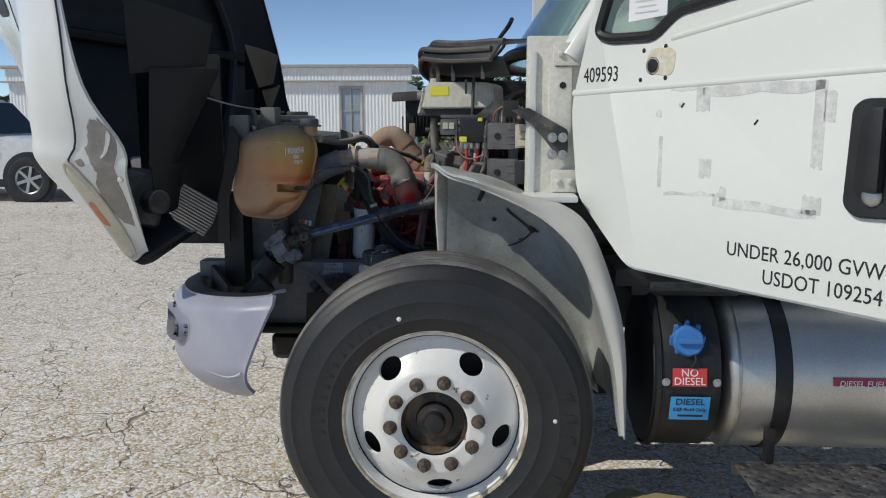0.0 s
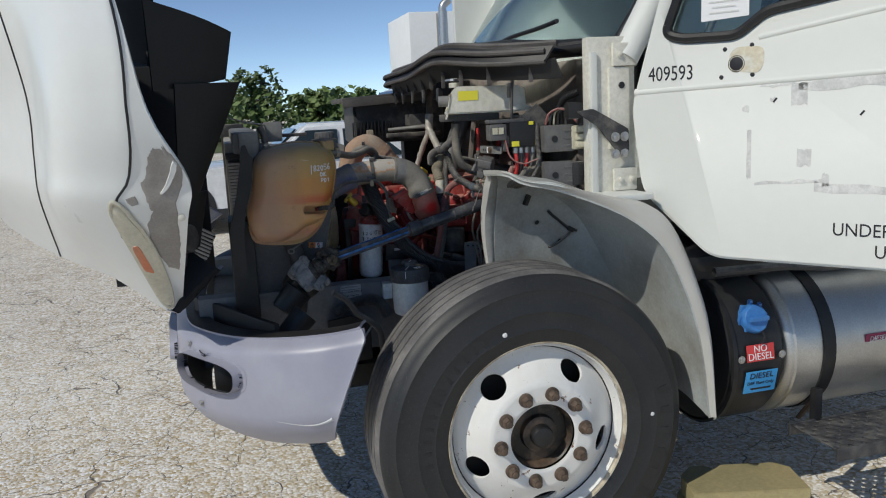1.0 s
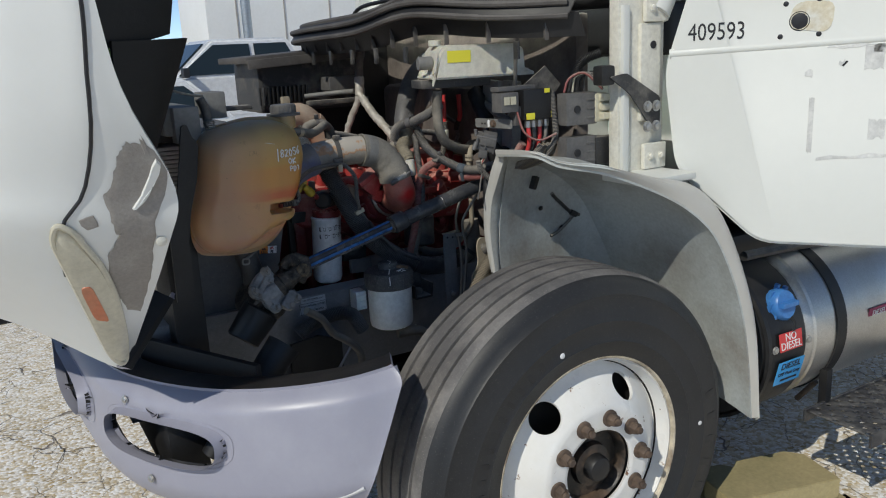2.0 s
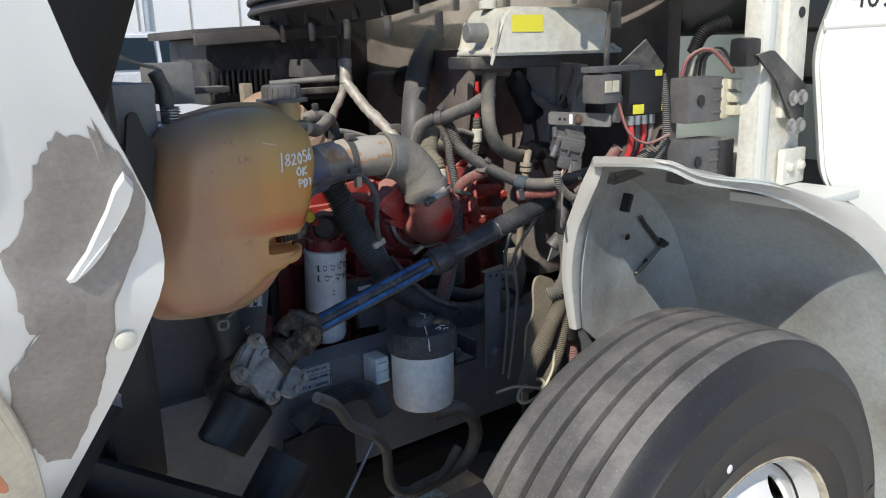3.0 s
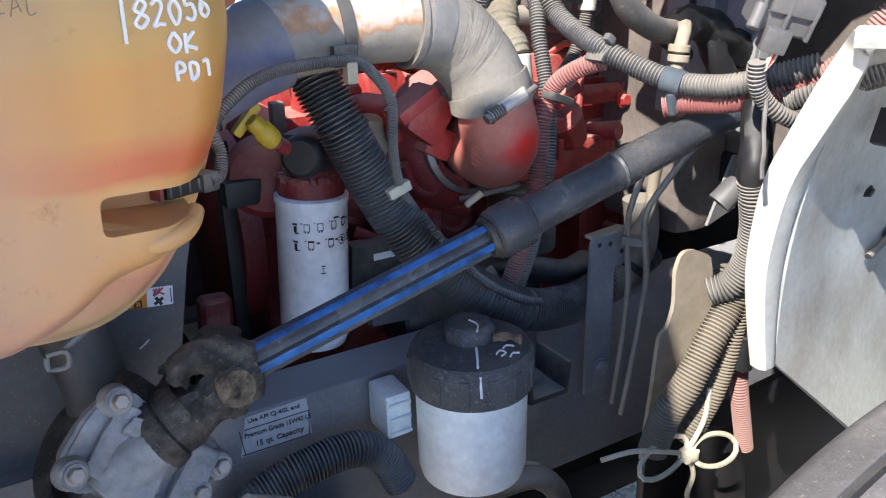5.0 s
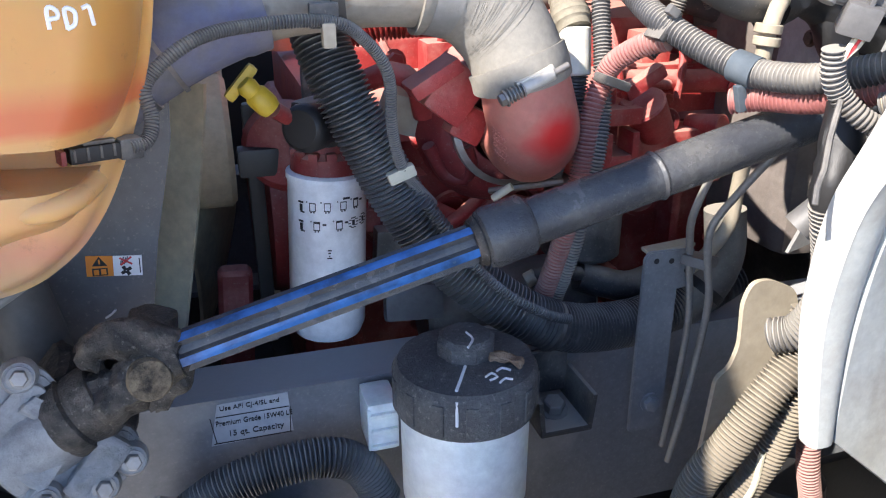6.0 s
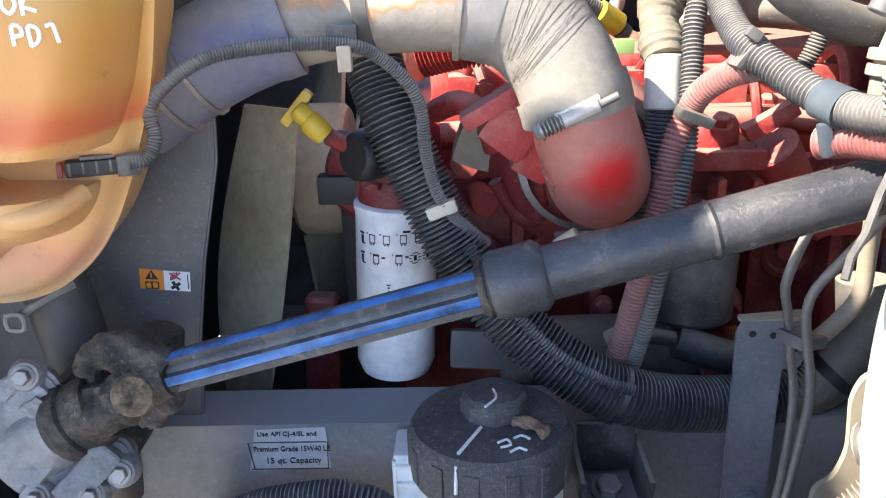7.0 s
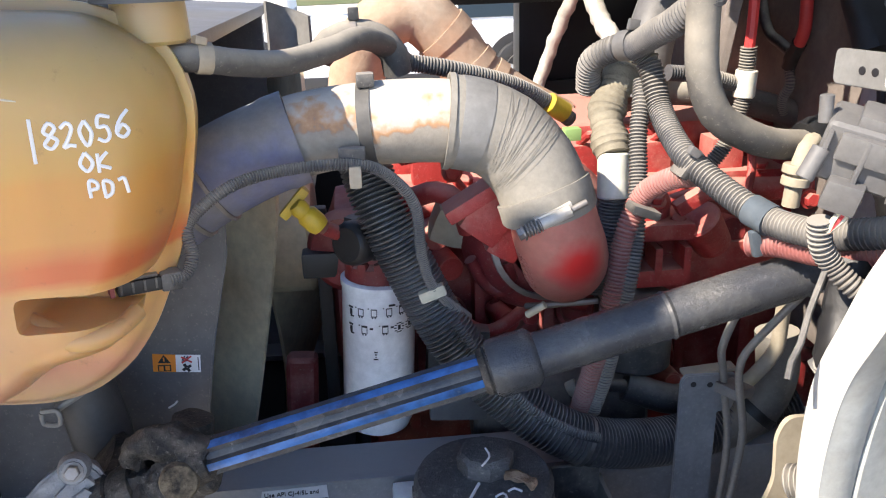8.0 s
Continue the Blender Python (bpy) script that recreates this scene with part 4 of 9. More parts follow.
# ---- bumper ----
def build_bumper():
    line = [Vector(p) for p in ((-0.516, 0.035, 0), (-0.66, 0.08, 0), (-0.80, 0.17, 0), (-0.92, 0.30, 0), (-1.02, 0.48, 0), (-1.085, 0.68, 0), (-1.112, 0.95, 0), (-1.122, 1.2, 0))]
    full = line + [Vector((p.x, 2.4 - p.y, 0)) for p in line[-2::-1]]
    def fn(u, v):
        t = 14 * u
        p = crom(full, t)
        e = min(t, 14 - t) / 7
        ztop, zlow = 0.893 - 0.11 * e ** 0.8, 0.53 - 0.09 * min(1, e * 1.6)
        z = ztop + (zlow - ztop) * v
        # rounded top shoulder, slight belly and tucked lower edge
        inn = Vector((0.3 + 0.7 * e, 0.7 * (1 - e) * (1 if t < 7 else -1), 0)).normalized()
        off = 0.035 * max(0, 1 - v / 0.12) ** 2 + 0.10 * max(0, (v - 0.62) / 0.38) ** 2 - 0.015 * math.sin(math.pi * v)
        back = Vector((0.15 * v * (1 - e) ** 6, 0, 0)) + Vector((0.03 * max(0.0, 1 - v / 0.10) ** 2 * (1 - e) ** 30, 0, 0))
        return p + inn * off - back + Vector((0, 0, z))
    # lamp openings on both sides and the wide middle one: centre, half width, height, half height
    HOLES = ((3.68, 1.06, 0.31, 0.150), (10.32, 1.06, 0.31, 0.150), (7.0, 1.55, 0.33, 0.20))
    def inside(t, v):
        """Which opening a place is near, how far out it lies (1 on the edge) and its offsets."""
        best = (9.0, HOLES[0], 0, 0)
        for hole in HOLES:
            c, hw, cv, hv = hole
            slant = 0.10 * (t - c) / hw * (1 if c < 7 else -1 if c > 7 else 0)
            w, h = (t - c) / hw, (v - cv) / hv + slant
            best = min(best, ((abs(w) ** 3 + abs(h) ** 3) ** (1 / 3), hole, w, h), key=lambda q: q[0])
        return best
    def from_hole(hole, w, h):
        c, hw, cv, hv = hole
        slant = 0.10 * w * (1 if c < 7 else -1 if c > 7 else 0)
        return (c + w * hw) / 14, cv + (h - slant) * hv
    def skin(u, v):
        e, hole, w, h = inside(14 * u, v)
        return fn(*from_hole(hole, w / e, h / e)) if 0.84 < e < 1.14 else fn(u, v)
    bumper = part("bumper", shell(skin, 330, 90, 0.012, keep=lambda u, v: inside(14 * u, v)[0] > 0.99), [BUMPER, BLACK], truck, "lavender-grey moulded plastic front bumper with open lamp holes")
    for hole in HOLES:
        rings = []
        for lift, back in ((1.10, -0.001), (1.05, 0.003), (1.0, 0.001), (0.96, -0.010), (0.93, -0.028)):
            ring = []
            for k in range(72):
                q = 2 * math.pi * k / 72
                x, y = math.cos(q), math.sin(q)
                f = lift / (abs(x) ** 3 + abs(y) ** 3) ** (1 / 3)
                t = from_hole(hole, x * f, y * f)
                e = 0.004
                du = Vector(fn(t[0] + e, t[1])) - Vector(fn(t[0] - e, t[1]))
                out = du.cross(Vector((0, 0, 1))).normalized()
                ring.append(Vector(fn(*t)) + out * back)
            rings.append(ring)
        b = bmesh.new()
        vs = [[b.verts.new(p) for p in ring] for ring in rings]
        for p, q in zip(vs, vs[1:]):
            for k in range(72):
                b.faces.new((p[k], p[(k + 1) % 72], q[(k + 1) % 72], q[k]))
        part("opening_rim", b, BUMPER, bumper)
    def flange(u, v):
        p = Vector(fn(u, 0.0))
        e = min(14 * u, 14 - 14 * u) / 7
        inn = Vector((0.3 + 0.7 * e, 0.7 * (1 - e) * (1 if u < 0.5 else -1), 0)).normalized()
        return p + inn * 0.075 * v + Vector((0, 0, 0.004 * math.sin(math.pi * v)))
    part("top_flange", shell(flange, 80, 4, 0.008), [BUMPER, BLACK], bumper)
    part("reinforcement", box((-0.93, 1.2, 0.64), (0.10, 1.5, 0.24), 0.02), BLACK, bumper)
    for u, v in ((0.31, 0.10), (0.28, 0.62)):
        part("bumper_bolt", bolt(Vector(fn(u, v)) + Vector((-0.004, -0.004, 0)), (-1, -0.6, 0.2), 0.008, 0.006), STEEL, bumper)
    line = [Vector(fn(0.018 + 0.115 * i / 20, 0.70 + 0.03 * math.sin(i / 5.0))) + Vector((0.001, 0.001, 0)) for i in range(21)]
    part("scrape", sweep(line, [0.0065 - 0.005 * (i / 20) ** 0.5 for i in range(21)], 6), BUMPSCRAPE, bumper)
    # Black plate added so no lit ground shows through the lamp opening.
    part("lamp_hole_backing", box((-0.90, 0.62, 0.735), (0.02, 0.62, 0.26), 0.01, (0, 0, 26)), HOODIN, bumper)
    # fog lamp left hanging behind the opening
    part("lamp_bracket", box((-0.94, 0.55, 0.70), (0.05, 0.10, 0.05), 0.01, (10, 20, 30)), STEEL, bumper)
    part("lamp_socket", cyl((-0.95, 0.50, 0.68), (-0.90, 0.47, 0.69), 0.03, 0.022), BLACKDUSTY, bumper)


BUMPSCRAPE = mat("scraped_pale_plastic", (0.62, 0.62, 0.60), 0.7, second=(0.45, 0.45, 0.5), amount=0.8, scale=30, bump=0.08)
build_bumper()


# ---- chassis ----
def build_chassis():
    for y, s in ((0.745, 1), (1.655, -1)):
        poly = [(0, 0.62), (0, 0.881), (0.075 * s, 0.881), (0.075 * s, 0.869), (0.010 * s, 0.869), (0.010 * s, 0.632), (0.075 * s, 0.632), (0.075 * s, 0.62)]
        b = bmesh.new()
        ends = [[b.verts.new((x, y + dy, z)) for dy, z in poly] for x in (-1.02, 7.2)]
        n = len(poly)
        for i in range(n):
            j = (i + 1) % n
            b.faces.new((ends[0][i], ends[0][j], ends[1][j], ends[1][i]))
        b.faces.new(ends[0][::-1]), b.faces.new(ends[1])
        rail = part("frame_rail", b, RAIL, truck, "black steel frame rail, dusty")
        if s == 1:
            label = part("oil_label", plate([(-0.507, 0.824), (-0.417, 0.827), (-0.420, 0.878), (-0.496, 0.876)], 0.0008, upright(0, 0.7445, 0)), LABELGREY, rail, "worn grey oil-grade label")
            words("Use API CJ-4/SL and", 0.0078, upright(-0.494, 0.7432, 0.868), BLACKINK, label)
            words("Premium Grade 15W40 LE", 0.0092, upright(-0.500, 0.7432, 0.849) @ Matrix.Diagonal((0.82, 1, 1, 1)), BLACKINK, label)
            words("15 qt. Capacity", 0.0100, upright(-0.488, 0.7432, 0.834), BLACKINK, label)
            for z, x0, x1 in ((0.860, -0.499, -0.420), (0.8265, -0.504, -0.419)):
                part("label_rule", box(((x0 + x1) / 2, 0.7434, z), (x1 - x0, 0.0006, 0.0010)), BLACKINK, label)
            for x, lean_by in ((-0.503, -7), (-0.4195, 3)):
                part("label_rule", box((x, 0.7434, 0.8435), (0.0010, 0.0006, 0.033), 0, (0, lean_by, 0)), BLACKINK, label)
    # Black backing added beyond the engine to close bright gaps.
    part("far_gap_backing", box((-0.22, 1.80, 0.84), (1.15, 0.02, 0.70), 0.008), BLACK, truck)
    # Plate and post added in black to hide sunlit ground behind the wheel.
    part("ground_hiding_plate", box((0.36, 0.66, 0.53), (0.62, 0.015, 0.34), 0.006, (0, 0, 3)), BLACK, truck)
    part("ground_hiding_post", cyl((0.21, 0.60, 0.36), (0.17, 0.62, 0.72), 0.042, segs=24), BLACK, truck)
    part("axle", box((0.02, 1.2, 0.42), (0.12, 1.9, 0.12), 0.02), BLACKDUSTY, truck)
    part("crossmember", box((-0.93, 1.2, 0.72), (0.10, 0.95, 0.14), 0.02), BLACKDUSTY, truck)
    # Black mass added below the engine, again to cover lit ground.
    part("ground_hiding_mass", box((-0.25, 1.2, 0.50), (1.0, 0.80, 0.12), 0.05, seg=3), BLACK, truck)
    part("gearbox", box((0.95, 1.2, 0.80), (1.0, 0.5, 0.42), 0.08, seg=4), BLACKDUSTY, truck)
    spring = [Vector((-0.7 + 1.4 * i / 20, 0.86, 0.52 + 0.05 * ((i - 10) / 10) ** 2)) for i in range(21)]
    for k in range(3):
        line = [p + Vector((0, 0, -0.02 * k)) for p in spring[k * 2:21 - k * 2]]
        part("leaf_spring", sweep(line, [0.014] * len(line), 8), BLACKDUSTY, truck)
    part("rear_body", box((5.2, 1.2, 2.3), (6.0, 2.44, 2.6), 0.03), WHITE, truck, "white box body")
    for y in (0.15, 2.25):
        part("rear_tyre", lathe([(0.30, -0.13), (0.40, -0.14), (0.50, -0.12), (0.52, -0.09), (0.52, 0.09), (0.50, 0.12), (0.40, 0.14), (0.30, 0.13)], (5.2, y, 0.52), (0, 1, 0), 48), RUBBER, truck)
        part("rear_rim", lathe([(0.30, -0.12), (0.27, 0.0), (0.1, -0.02), (0, -0.02)], (5.2, y, 0.52), (0, 1, 0), 32), RIM, truck)
    far = part("front_wheel_far", lathe([(0.30, -0.13), (0.40, -0.14), (0.50, -0.12), (0.522, -0.10), (0.522, 0.10), (0.50, 0.12), (0.40, 0.14), (0.30, 0.13)], (0, 2.27, 0.522), (0, 1, 0), 48), RUBBER, truck)
    part("rim_far", lathe([(0.30, 0.12), (0.27, 0.0), (0.1, 0.02), (0, 0.02)], (0, 2.27, 0.522), (0, 1, 0), 32), RIM, far)


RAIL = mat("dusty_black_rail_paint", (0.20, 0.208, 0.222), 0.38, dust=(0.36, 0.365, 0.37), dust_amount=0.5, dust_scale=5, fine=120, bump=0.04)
LABELGREY = mat("worn_label", (0.55, 0.56, 0.57), 0.5, second=(0.28, 0.29, 0.31), amount=0.7, scale=60, bump=0.0)
build_chassis()


def build_tanks():
    cy, cz, r = 0.315, 0.605, 0.280
    ft = part("fuel_tank", lathe([(0, 0), (r - 0.07, 0.0), (r - 0.02, 0.012), (r - 0.004, 0.03), (r, 0.05), (r, 1.25), (r - 0.01, 1.28), (0, 1.30)], (0.945, cy, cz), (1, 0, 0), 64), ALU, truck, "brushed aluminium cylindrical fuel tank")
    part("weld_bead", lathe([(r - 0.002, 0.0), (r + 0.005, 0.006), (r - 0.002, 0.012)], (0.985, cy, cz), (1, 0, 0), 64), ALU, ft)
    for x in (1.10, 1.95):
        st = part("tank_strap", lathe([(r + 0.001, 0), (r + 0.006, 0.002), (r + 0.006, 0.053), (r + 0.001, 0.055)], (x, cy, cz), (1, 0, 0), 64), BLACK, ft, "black steel strap")
        part("strap_bolt", tube([(x + 0.03, cy - 0.20, cz - 0.21), (x + 0.03, cy - 0.13, cz - 0.30)], 0.010, 8), RUSTNUT, st)
    sign = part("fuel_label", box((0, 0, 0), (0.26, 0.0015, 0.038), 0.0005), MAROON, ft, "maroon fuel label with white letters")
    a = radians(6)
    sign.matrix_basis = pose(1.41, cy - (r + 0.001) * math.cos(a), cz + (r + 0.001) * math.sin(a), 6, 0, 0)
    t = words("DIESEL FUEL ONLY", 0.028, pose(1.41, cy - (r + 0.003) * math.cos(a), cz + (r + 0.003) * math.sin(a) - 0.010, 96, 0, 0) @ Matrix.Diagonal((0.95, 1, 1, 1)), WHITEINK, ft, align="CENTER")
    # black fluid tank ahead of it
    r2, cy2, cz2 = 0.275, 0.285, 0.615
    b = lathe([(0, 0), (r2 - 0.04, 0), (r2 - 0.012, 0.01), (r2, 0.035), (r2, 0.20), (r2 - 0.015, 0.225), (0, 0.23)], (0.70, cy2, cz2), (1, 0, 0), 56)
    dt = part("fluid_tank", b, BLACK, truck, "black plastic fluid tank with a blue cap")
    part("tank_ridge", lathe([(r2 - 0.002, 0), (r2 + 0.008, 0.004), (r2 + 0.008, 0.020), (r2 - 0.002, 0.024)], (0.712, cy2, cz2), (1, 0, 0), 56), BLACK, dt)
    part("filler_neck", cyl((0.81, 0.13, 0.745), (0.816, 0.062, 0.760), 0.052, 0.048), BLACK, dt)
    cap_ax = Vector((0.05, -1, 0.28)).normalized()
    o = Vector((0.816, 0.072, 0.757))
    b = lathe([(0, 0), (0.046, 0), (0.050, 0.006), (0.050, 0.040), (0.044, 0.048), (0, 0.050)], o, cap_ax, 32)
    for k in range(8):
        q = basis(cap_ax) @ Vector((math.cos(k * math.pi / 4) * 0.050, math.sin(k * math.pi / 4) * 0.050, 0.022))
        part("cap_grip", box(o + q, (0.014, 0.014, 0.036), 0.004, (15, 0, 0)), BLUECAP, dt)
    cap = part("filler_cap", b, BLUECAP, dt, "bright blue filler cap")
    part("cap_grip", box(o + cap_ax * 0.055, (0.075, 0.022, 0.016), 0.005, (0, 0, 0)), BLUECAP, cap)
    part("cap_tether", tube([(0.83, 0.03, 0.74), (0.836, 0.005, 0.71), (0.82, 0.0, 0.69)], 0.004, 6), BLACK, dt)
    def face(x, z, name, w, h, material, lift):
        dz = z - cz2
        ang = math.degrees(math.asin(dz / r2))
        ob = part(name, box((0, 0, 0), (w, 0.0015, h), 0.0005), material, dt)
        rr = r2 + lift
        ob.matrix_basis = pose(x, cy2 - rr * math.cos(radians(ang)), cz2 + rr * math.sin(radians(ang)), -ang, 0, 0)
        return pose(x, cy2 - (rr + 0.0015) * math.cos(radians(ang)), cz2 + (rr + 0.0015) * math.sin(radians(ang)), 90 - ang, 0, 0)
    m = face(0.819, 0.655, "red_sticker", 0.108, 0.058, REDSIGN, 0.009)
    words("NO", 0.034, m @ pose(0, 0.003, 0), WHITEINK, dt, align="CENTER")
    words("DIESEL", 0.034, m @ pose(0, -0.024, 0), WHITEINK, dt, align="CENTER")
    m = face(0.824, 0.554, "blue_sticker", 0.125, 0.085, BLUESIGN, 0.009)
    words("DIESEL", 0.032, m @ pose(0, 0.014, 0), BLACKINK, dt, align="CENTER")
    words("DEF Fluid Only", 0.017, m @ pose(0, -0.010, 0), BLACKINK, dt, align="CENTER")
    part("print_bar", box((0, 0, 0), (0.08, 0.007, 0.0006)), BLACKINK, dt).matrix_basis = m @ pose(0.004, -0.027, 0)
    for x in (0.745, 0.905):
        part("tank_screw", bolt((x, 0.004, 0.64), (0, -1, 0), 0.010, 0.008), STEEL, dt)
    part("saddle", box((0.84, 0.35, 0.90), (0.36, 0.30, 0.05), 0.015), BLACK, truck)
    part("side_skirt", box((1.35, 0.33, 0.94), (1.5, 0.30, 0.06), 0.02), BLACK, truck)
    part("wire_run", tube([(0.70, 0.10, 0.93), (0.95, 0.08, 0.93), (1.2, 0.09, 0.905), (1.6, 0.08, 0.91)], 0.016, 8), BLACKDUSTY, truck)


build_tanks()


def build_step():
    # perforated tread: cells with round holes through
    b = bmesh.new()
    nx, ny, s, z = 22, 8, 0.0275, 0.352
    x0, y0 = 0.985, -0.175
    for i in range(nx):
        for j in range(ny):
            cx, cy = x0 + (i + 0.5) * s, y0 + (j + 0.5) * s
            sq = [(-1, -1), (0, -1), (1, -1), (1, 0), (1, 1), (0, 1), (-1, 1), (-1, 0)]
            outer = [b.verts.new((cx + dx * s / 2, cy + dy * s / 2, z)) for dx, dy in sq]
            hole = (i + j) % 2 == 0
            r = 0.0085 if hole else 0.003
            inner = [b.verts.new((cx + r * math.cos(a), cy + r * math.sin(a), z + (0 if hole else 0.003))) for a in (radians(225 + 45 * k) for k in range(8))]
            for k in range(8):
                l = (k + 1) % 8
                b.faces.new((outer[k], outer[l], inner[l], inner[k]))
            if not hole:
                b.faces.new(inner)
    bmesh.ops.remove_doubles(b, verts=b.verts[:], dist=0.0002)
    step = part("step", b, PERF, truck, "scuffed black perforated steel step")
    mod = step.modifiers.new("thickness", "SOLIDIFY")
    mod.thickness = 0.004
    part("step_frame", box((1.29, -0.182, 0.335), (0.62, 0.010, 0.045), 0.003), PERF, step)
    part("step_frame", box((1.29, 0.050, 0.335), (0.62, 0.010, 0.045), 0.003), PERF, step)
    part("step_hanger", box((1.55, 0.05, 0.42), (0.03, 0.03, 0.2), 0.004), BLACK, step)
    part("step_hanger", box((1.10, 0.06, 0.40), (0.03, 0.03, 0.14), 0.004), BLACK, step)


build_step()


def build_blocks():
    """Sawn planks stacked on the ground behind the wheel."""
    def plank(x, y, z, turn, l, w, h):
        rnd = random.Random(int(l * 1000 + z * 100))
        poly = [(-l / 2, -w / 2), (l / 2, -w / 2), (l / 2, w / 2 * 0.6), (l / 2 - 0.05, w / 2), (-l / 2 + 0.16, w / 2), (-l / 2 + 0.13, w / 2 - 0.03), (-l / 2 + 0.10, w / 2), (-l / 2 + 0.05, w / 2), (-l / 2, w / 2 * 0.4)]
        ob = finish(plate(poly, h, pose(x, y, z, 0, 0, turn), bevel=0.003), "wooden_block", WOOD)
        return tagged(ob, "weathered sawn pine block stacked on the paving", "block", group="stack of wooden blocks")
    plank(0.78, 0.02, 0.000, -14, 0.46, 0.24, 0.062)
    plank(0.775, 0.025, 0.0635, -16, 0.44, 0.23, 0.062)
    plank(0.77, 0.03, 0.127, -15, 0.40, 0.21, 0.070)
    plank(1.00, -0.10, 0.000, -8, 0.16, 0.13, 0.045)


build_blocks()

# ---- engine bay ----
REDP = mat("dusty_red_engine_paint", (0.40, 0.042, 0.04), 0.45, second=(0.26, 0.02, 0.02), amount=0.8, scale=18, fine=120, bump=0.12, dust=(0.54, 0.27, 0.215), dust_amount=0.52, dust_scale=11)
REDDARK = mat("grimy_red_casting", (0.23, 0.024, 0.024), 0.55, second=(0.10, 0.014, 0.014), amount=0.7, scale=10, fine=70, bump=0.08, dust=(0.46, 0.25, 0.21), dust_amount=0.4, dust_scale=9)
SILICONE = mat("dusty_grey_silicone", (0.22, 0.205, 0.178), 0.8, second=(0.28, 0.26, 0.222), amount=0.7, scale=9, fine=130, bump=0.05)
BOOT = mat("blue_grey_rubber_boot", (0.20, 0.19, 0.18), 0.6, second=(0.09, 0.11, 0.26), amount=0.75, scale=9, fine=110, bump=0.04)
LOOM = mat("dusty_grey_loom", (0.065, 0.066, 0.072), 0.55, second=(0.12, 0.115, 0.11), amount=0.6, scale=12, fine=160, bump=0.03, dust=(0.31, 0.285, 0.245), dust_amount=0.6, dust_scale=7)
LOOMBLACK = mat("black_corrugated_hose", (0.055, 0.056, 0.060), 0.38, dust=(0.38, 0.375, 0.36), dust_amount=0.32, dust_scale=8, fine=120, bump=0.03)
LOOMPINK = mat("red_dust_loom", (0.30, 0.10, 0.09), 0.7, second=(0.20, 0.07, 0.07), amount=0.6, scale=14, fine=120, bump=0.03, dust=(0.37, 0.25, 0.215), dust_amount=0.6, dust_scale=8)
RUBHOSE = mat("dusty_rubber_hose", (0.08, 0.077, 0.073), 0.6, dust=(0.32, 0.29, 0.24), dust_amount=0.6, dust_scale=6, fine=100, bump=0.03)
CLOTH = mat("tan_cloth_tape", (0.25, 0.222, 0.165), 0.9, second=(0.16, 0.14, 0.10), amount=0.8, scale=22, fine=120, bump=0.15)
FOIL = mat("silver_heat_tape", (0.54, 0.51, 0.46), 0.45, 0.2, second=(0.38, 0.345, 0.295), amount=0.8, scale=20, fine=60, bump=0.15)
FILTERW = mat("white_filter_can", (0.88, 0.89, 0.90), 0.32, second=(0.84, 0.85, 0.87), amount=0.5, scale=9, fine=60, bump=0.005, coat=0.2)
SHAFT = mat("greasy_black_shaft", (0.050, 0.053, 0.060), 0.25, second=(0.115, 0.112, 0.105), amount=0.8, scale=18, fine=140, bump=0.12, rough_var=0.12, specks=0.08, spec=0.5)
# Blue stands for sky mirrored in the greasy black spline, put into the colour.
SPLINE = mat("sky_glint_blue", (0.045, 0.17, 0.46), 0.24, 0.1, second=(0.025, 0.045, 0.09), amount=0.9, scale=34, fine=100, bump=0.02)
GRIME = mat("caked_grease", (0.016, 0.015, 0.014), 0.55, second=(0.15, 0.125, 0.10), amount=0.75, scale=42, fine=150, bump=1.0, grain=0.9, specks=0.4)
GEAR = mat("dirty_aluminium_casting", (0.30, 0.30, 0.30), 0.55, 0.15, second=(0.07, 0.066, 0.062), amount=0.95, scale=15, fine=80, bump=0.3, grain=0.7)
YELLOW = mat("yellow_plastic", (0.55, 0.38, 0.03), 0.45, second=(0.42, 0.30, 0.06), amount=0.6, scale=25, bump=0.04)
TAN = mat("tan_plastic", (0.40, 0.345, 0.26), 0.7, second=(0.29, 0.245, 0.18), amount=0.7, scale=9, fine=60, bump=0.04)
CREAM = mat("cream_connector_plastic", (0.62, 0.58, 0.44), 0.5, second=(0.50, 0.46, 0.34), amount=0.6, scale=20, bump=0.03)
GREYBOX = mat("dusty_grey_module", (0.11, 0.108, 0.108), 0.55, second=(0.19, 0.18, 0.165), amount=0.7, scale=12, fine=110, bump=0.04)
WHITEPOLY = mat("milky_white_poly", (0.70, 0.68, 0.59), 0.4, second=(0.52, 0.50, 0.42), amount=0.7, scale=6, fine=60, bump=0.02, sub=0.15)
FANBLADE = mat("dusty_tan_fan", (0.78, 0.68, 0.47), 0.7, second=(0.50, 0.36, 0.20), amount=0.7, scale=6, fine=60, bump=0.05)
RUSTPIPE = mat("scaly_rusted_pipe", (0.42, 0.26, 0.17), 0.85, second=(0.44, 0.36, 0.28), amount=0.9, scale=7, fine=60, bump=0.15)
ORANGE = plain("orange_sticker", (0.80, 0.25, 0.03), 0.45)
YELLOWLAB = plain("yellow_label", (0.75, 0.68, 0.05), 0.5)


def lumpy(b, amount, scale):
    """Uneven cast or caked surface: vertices pushed along their normals by smooth noise."""
    bmesh.ops.recalc_face_normals(b, faces=b.faces[:])
    b.normal_update()
    for v in b.verts:
        v.co += v.normal * amount * (noise.noise(v.co * scale) * 1.3 + noise.noise(v.co * scale * 3.1) * 0.55)
    return b


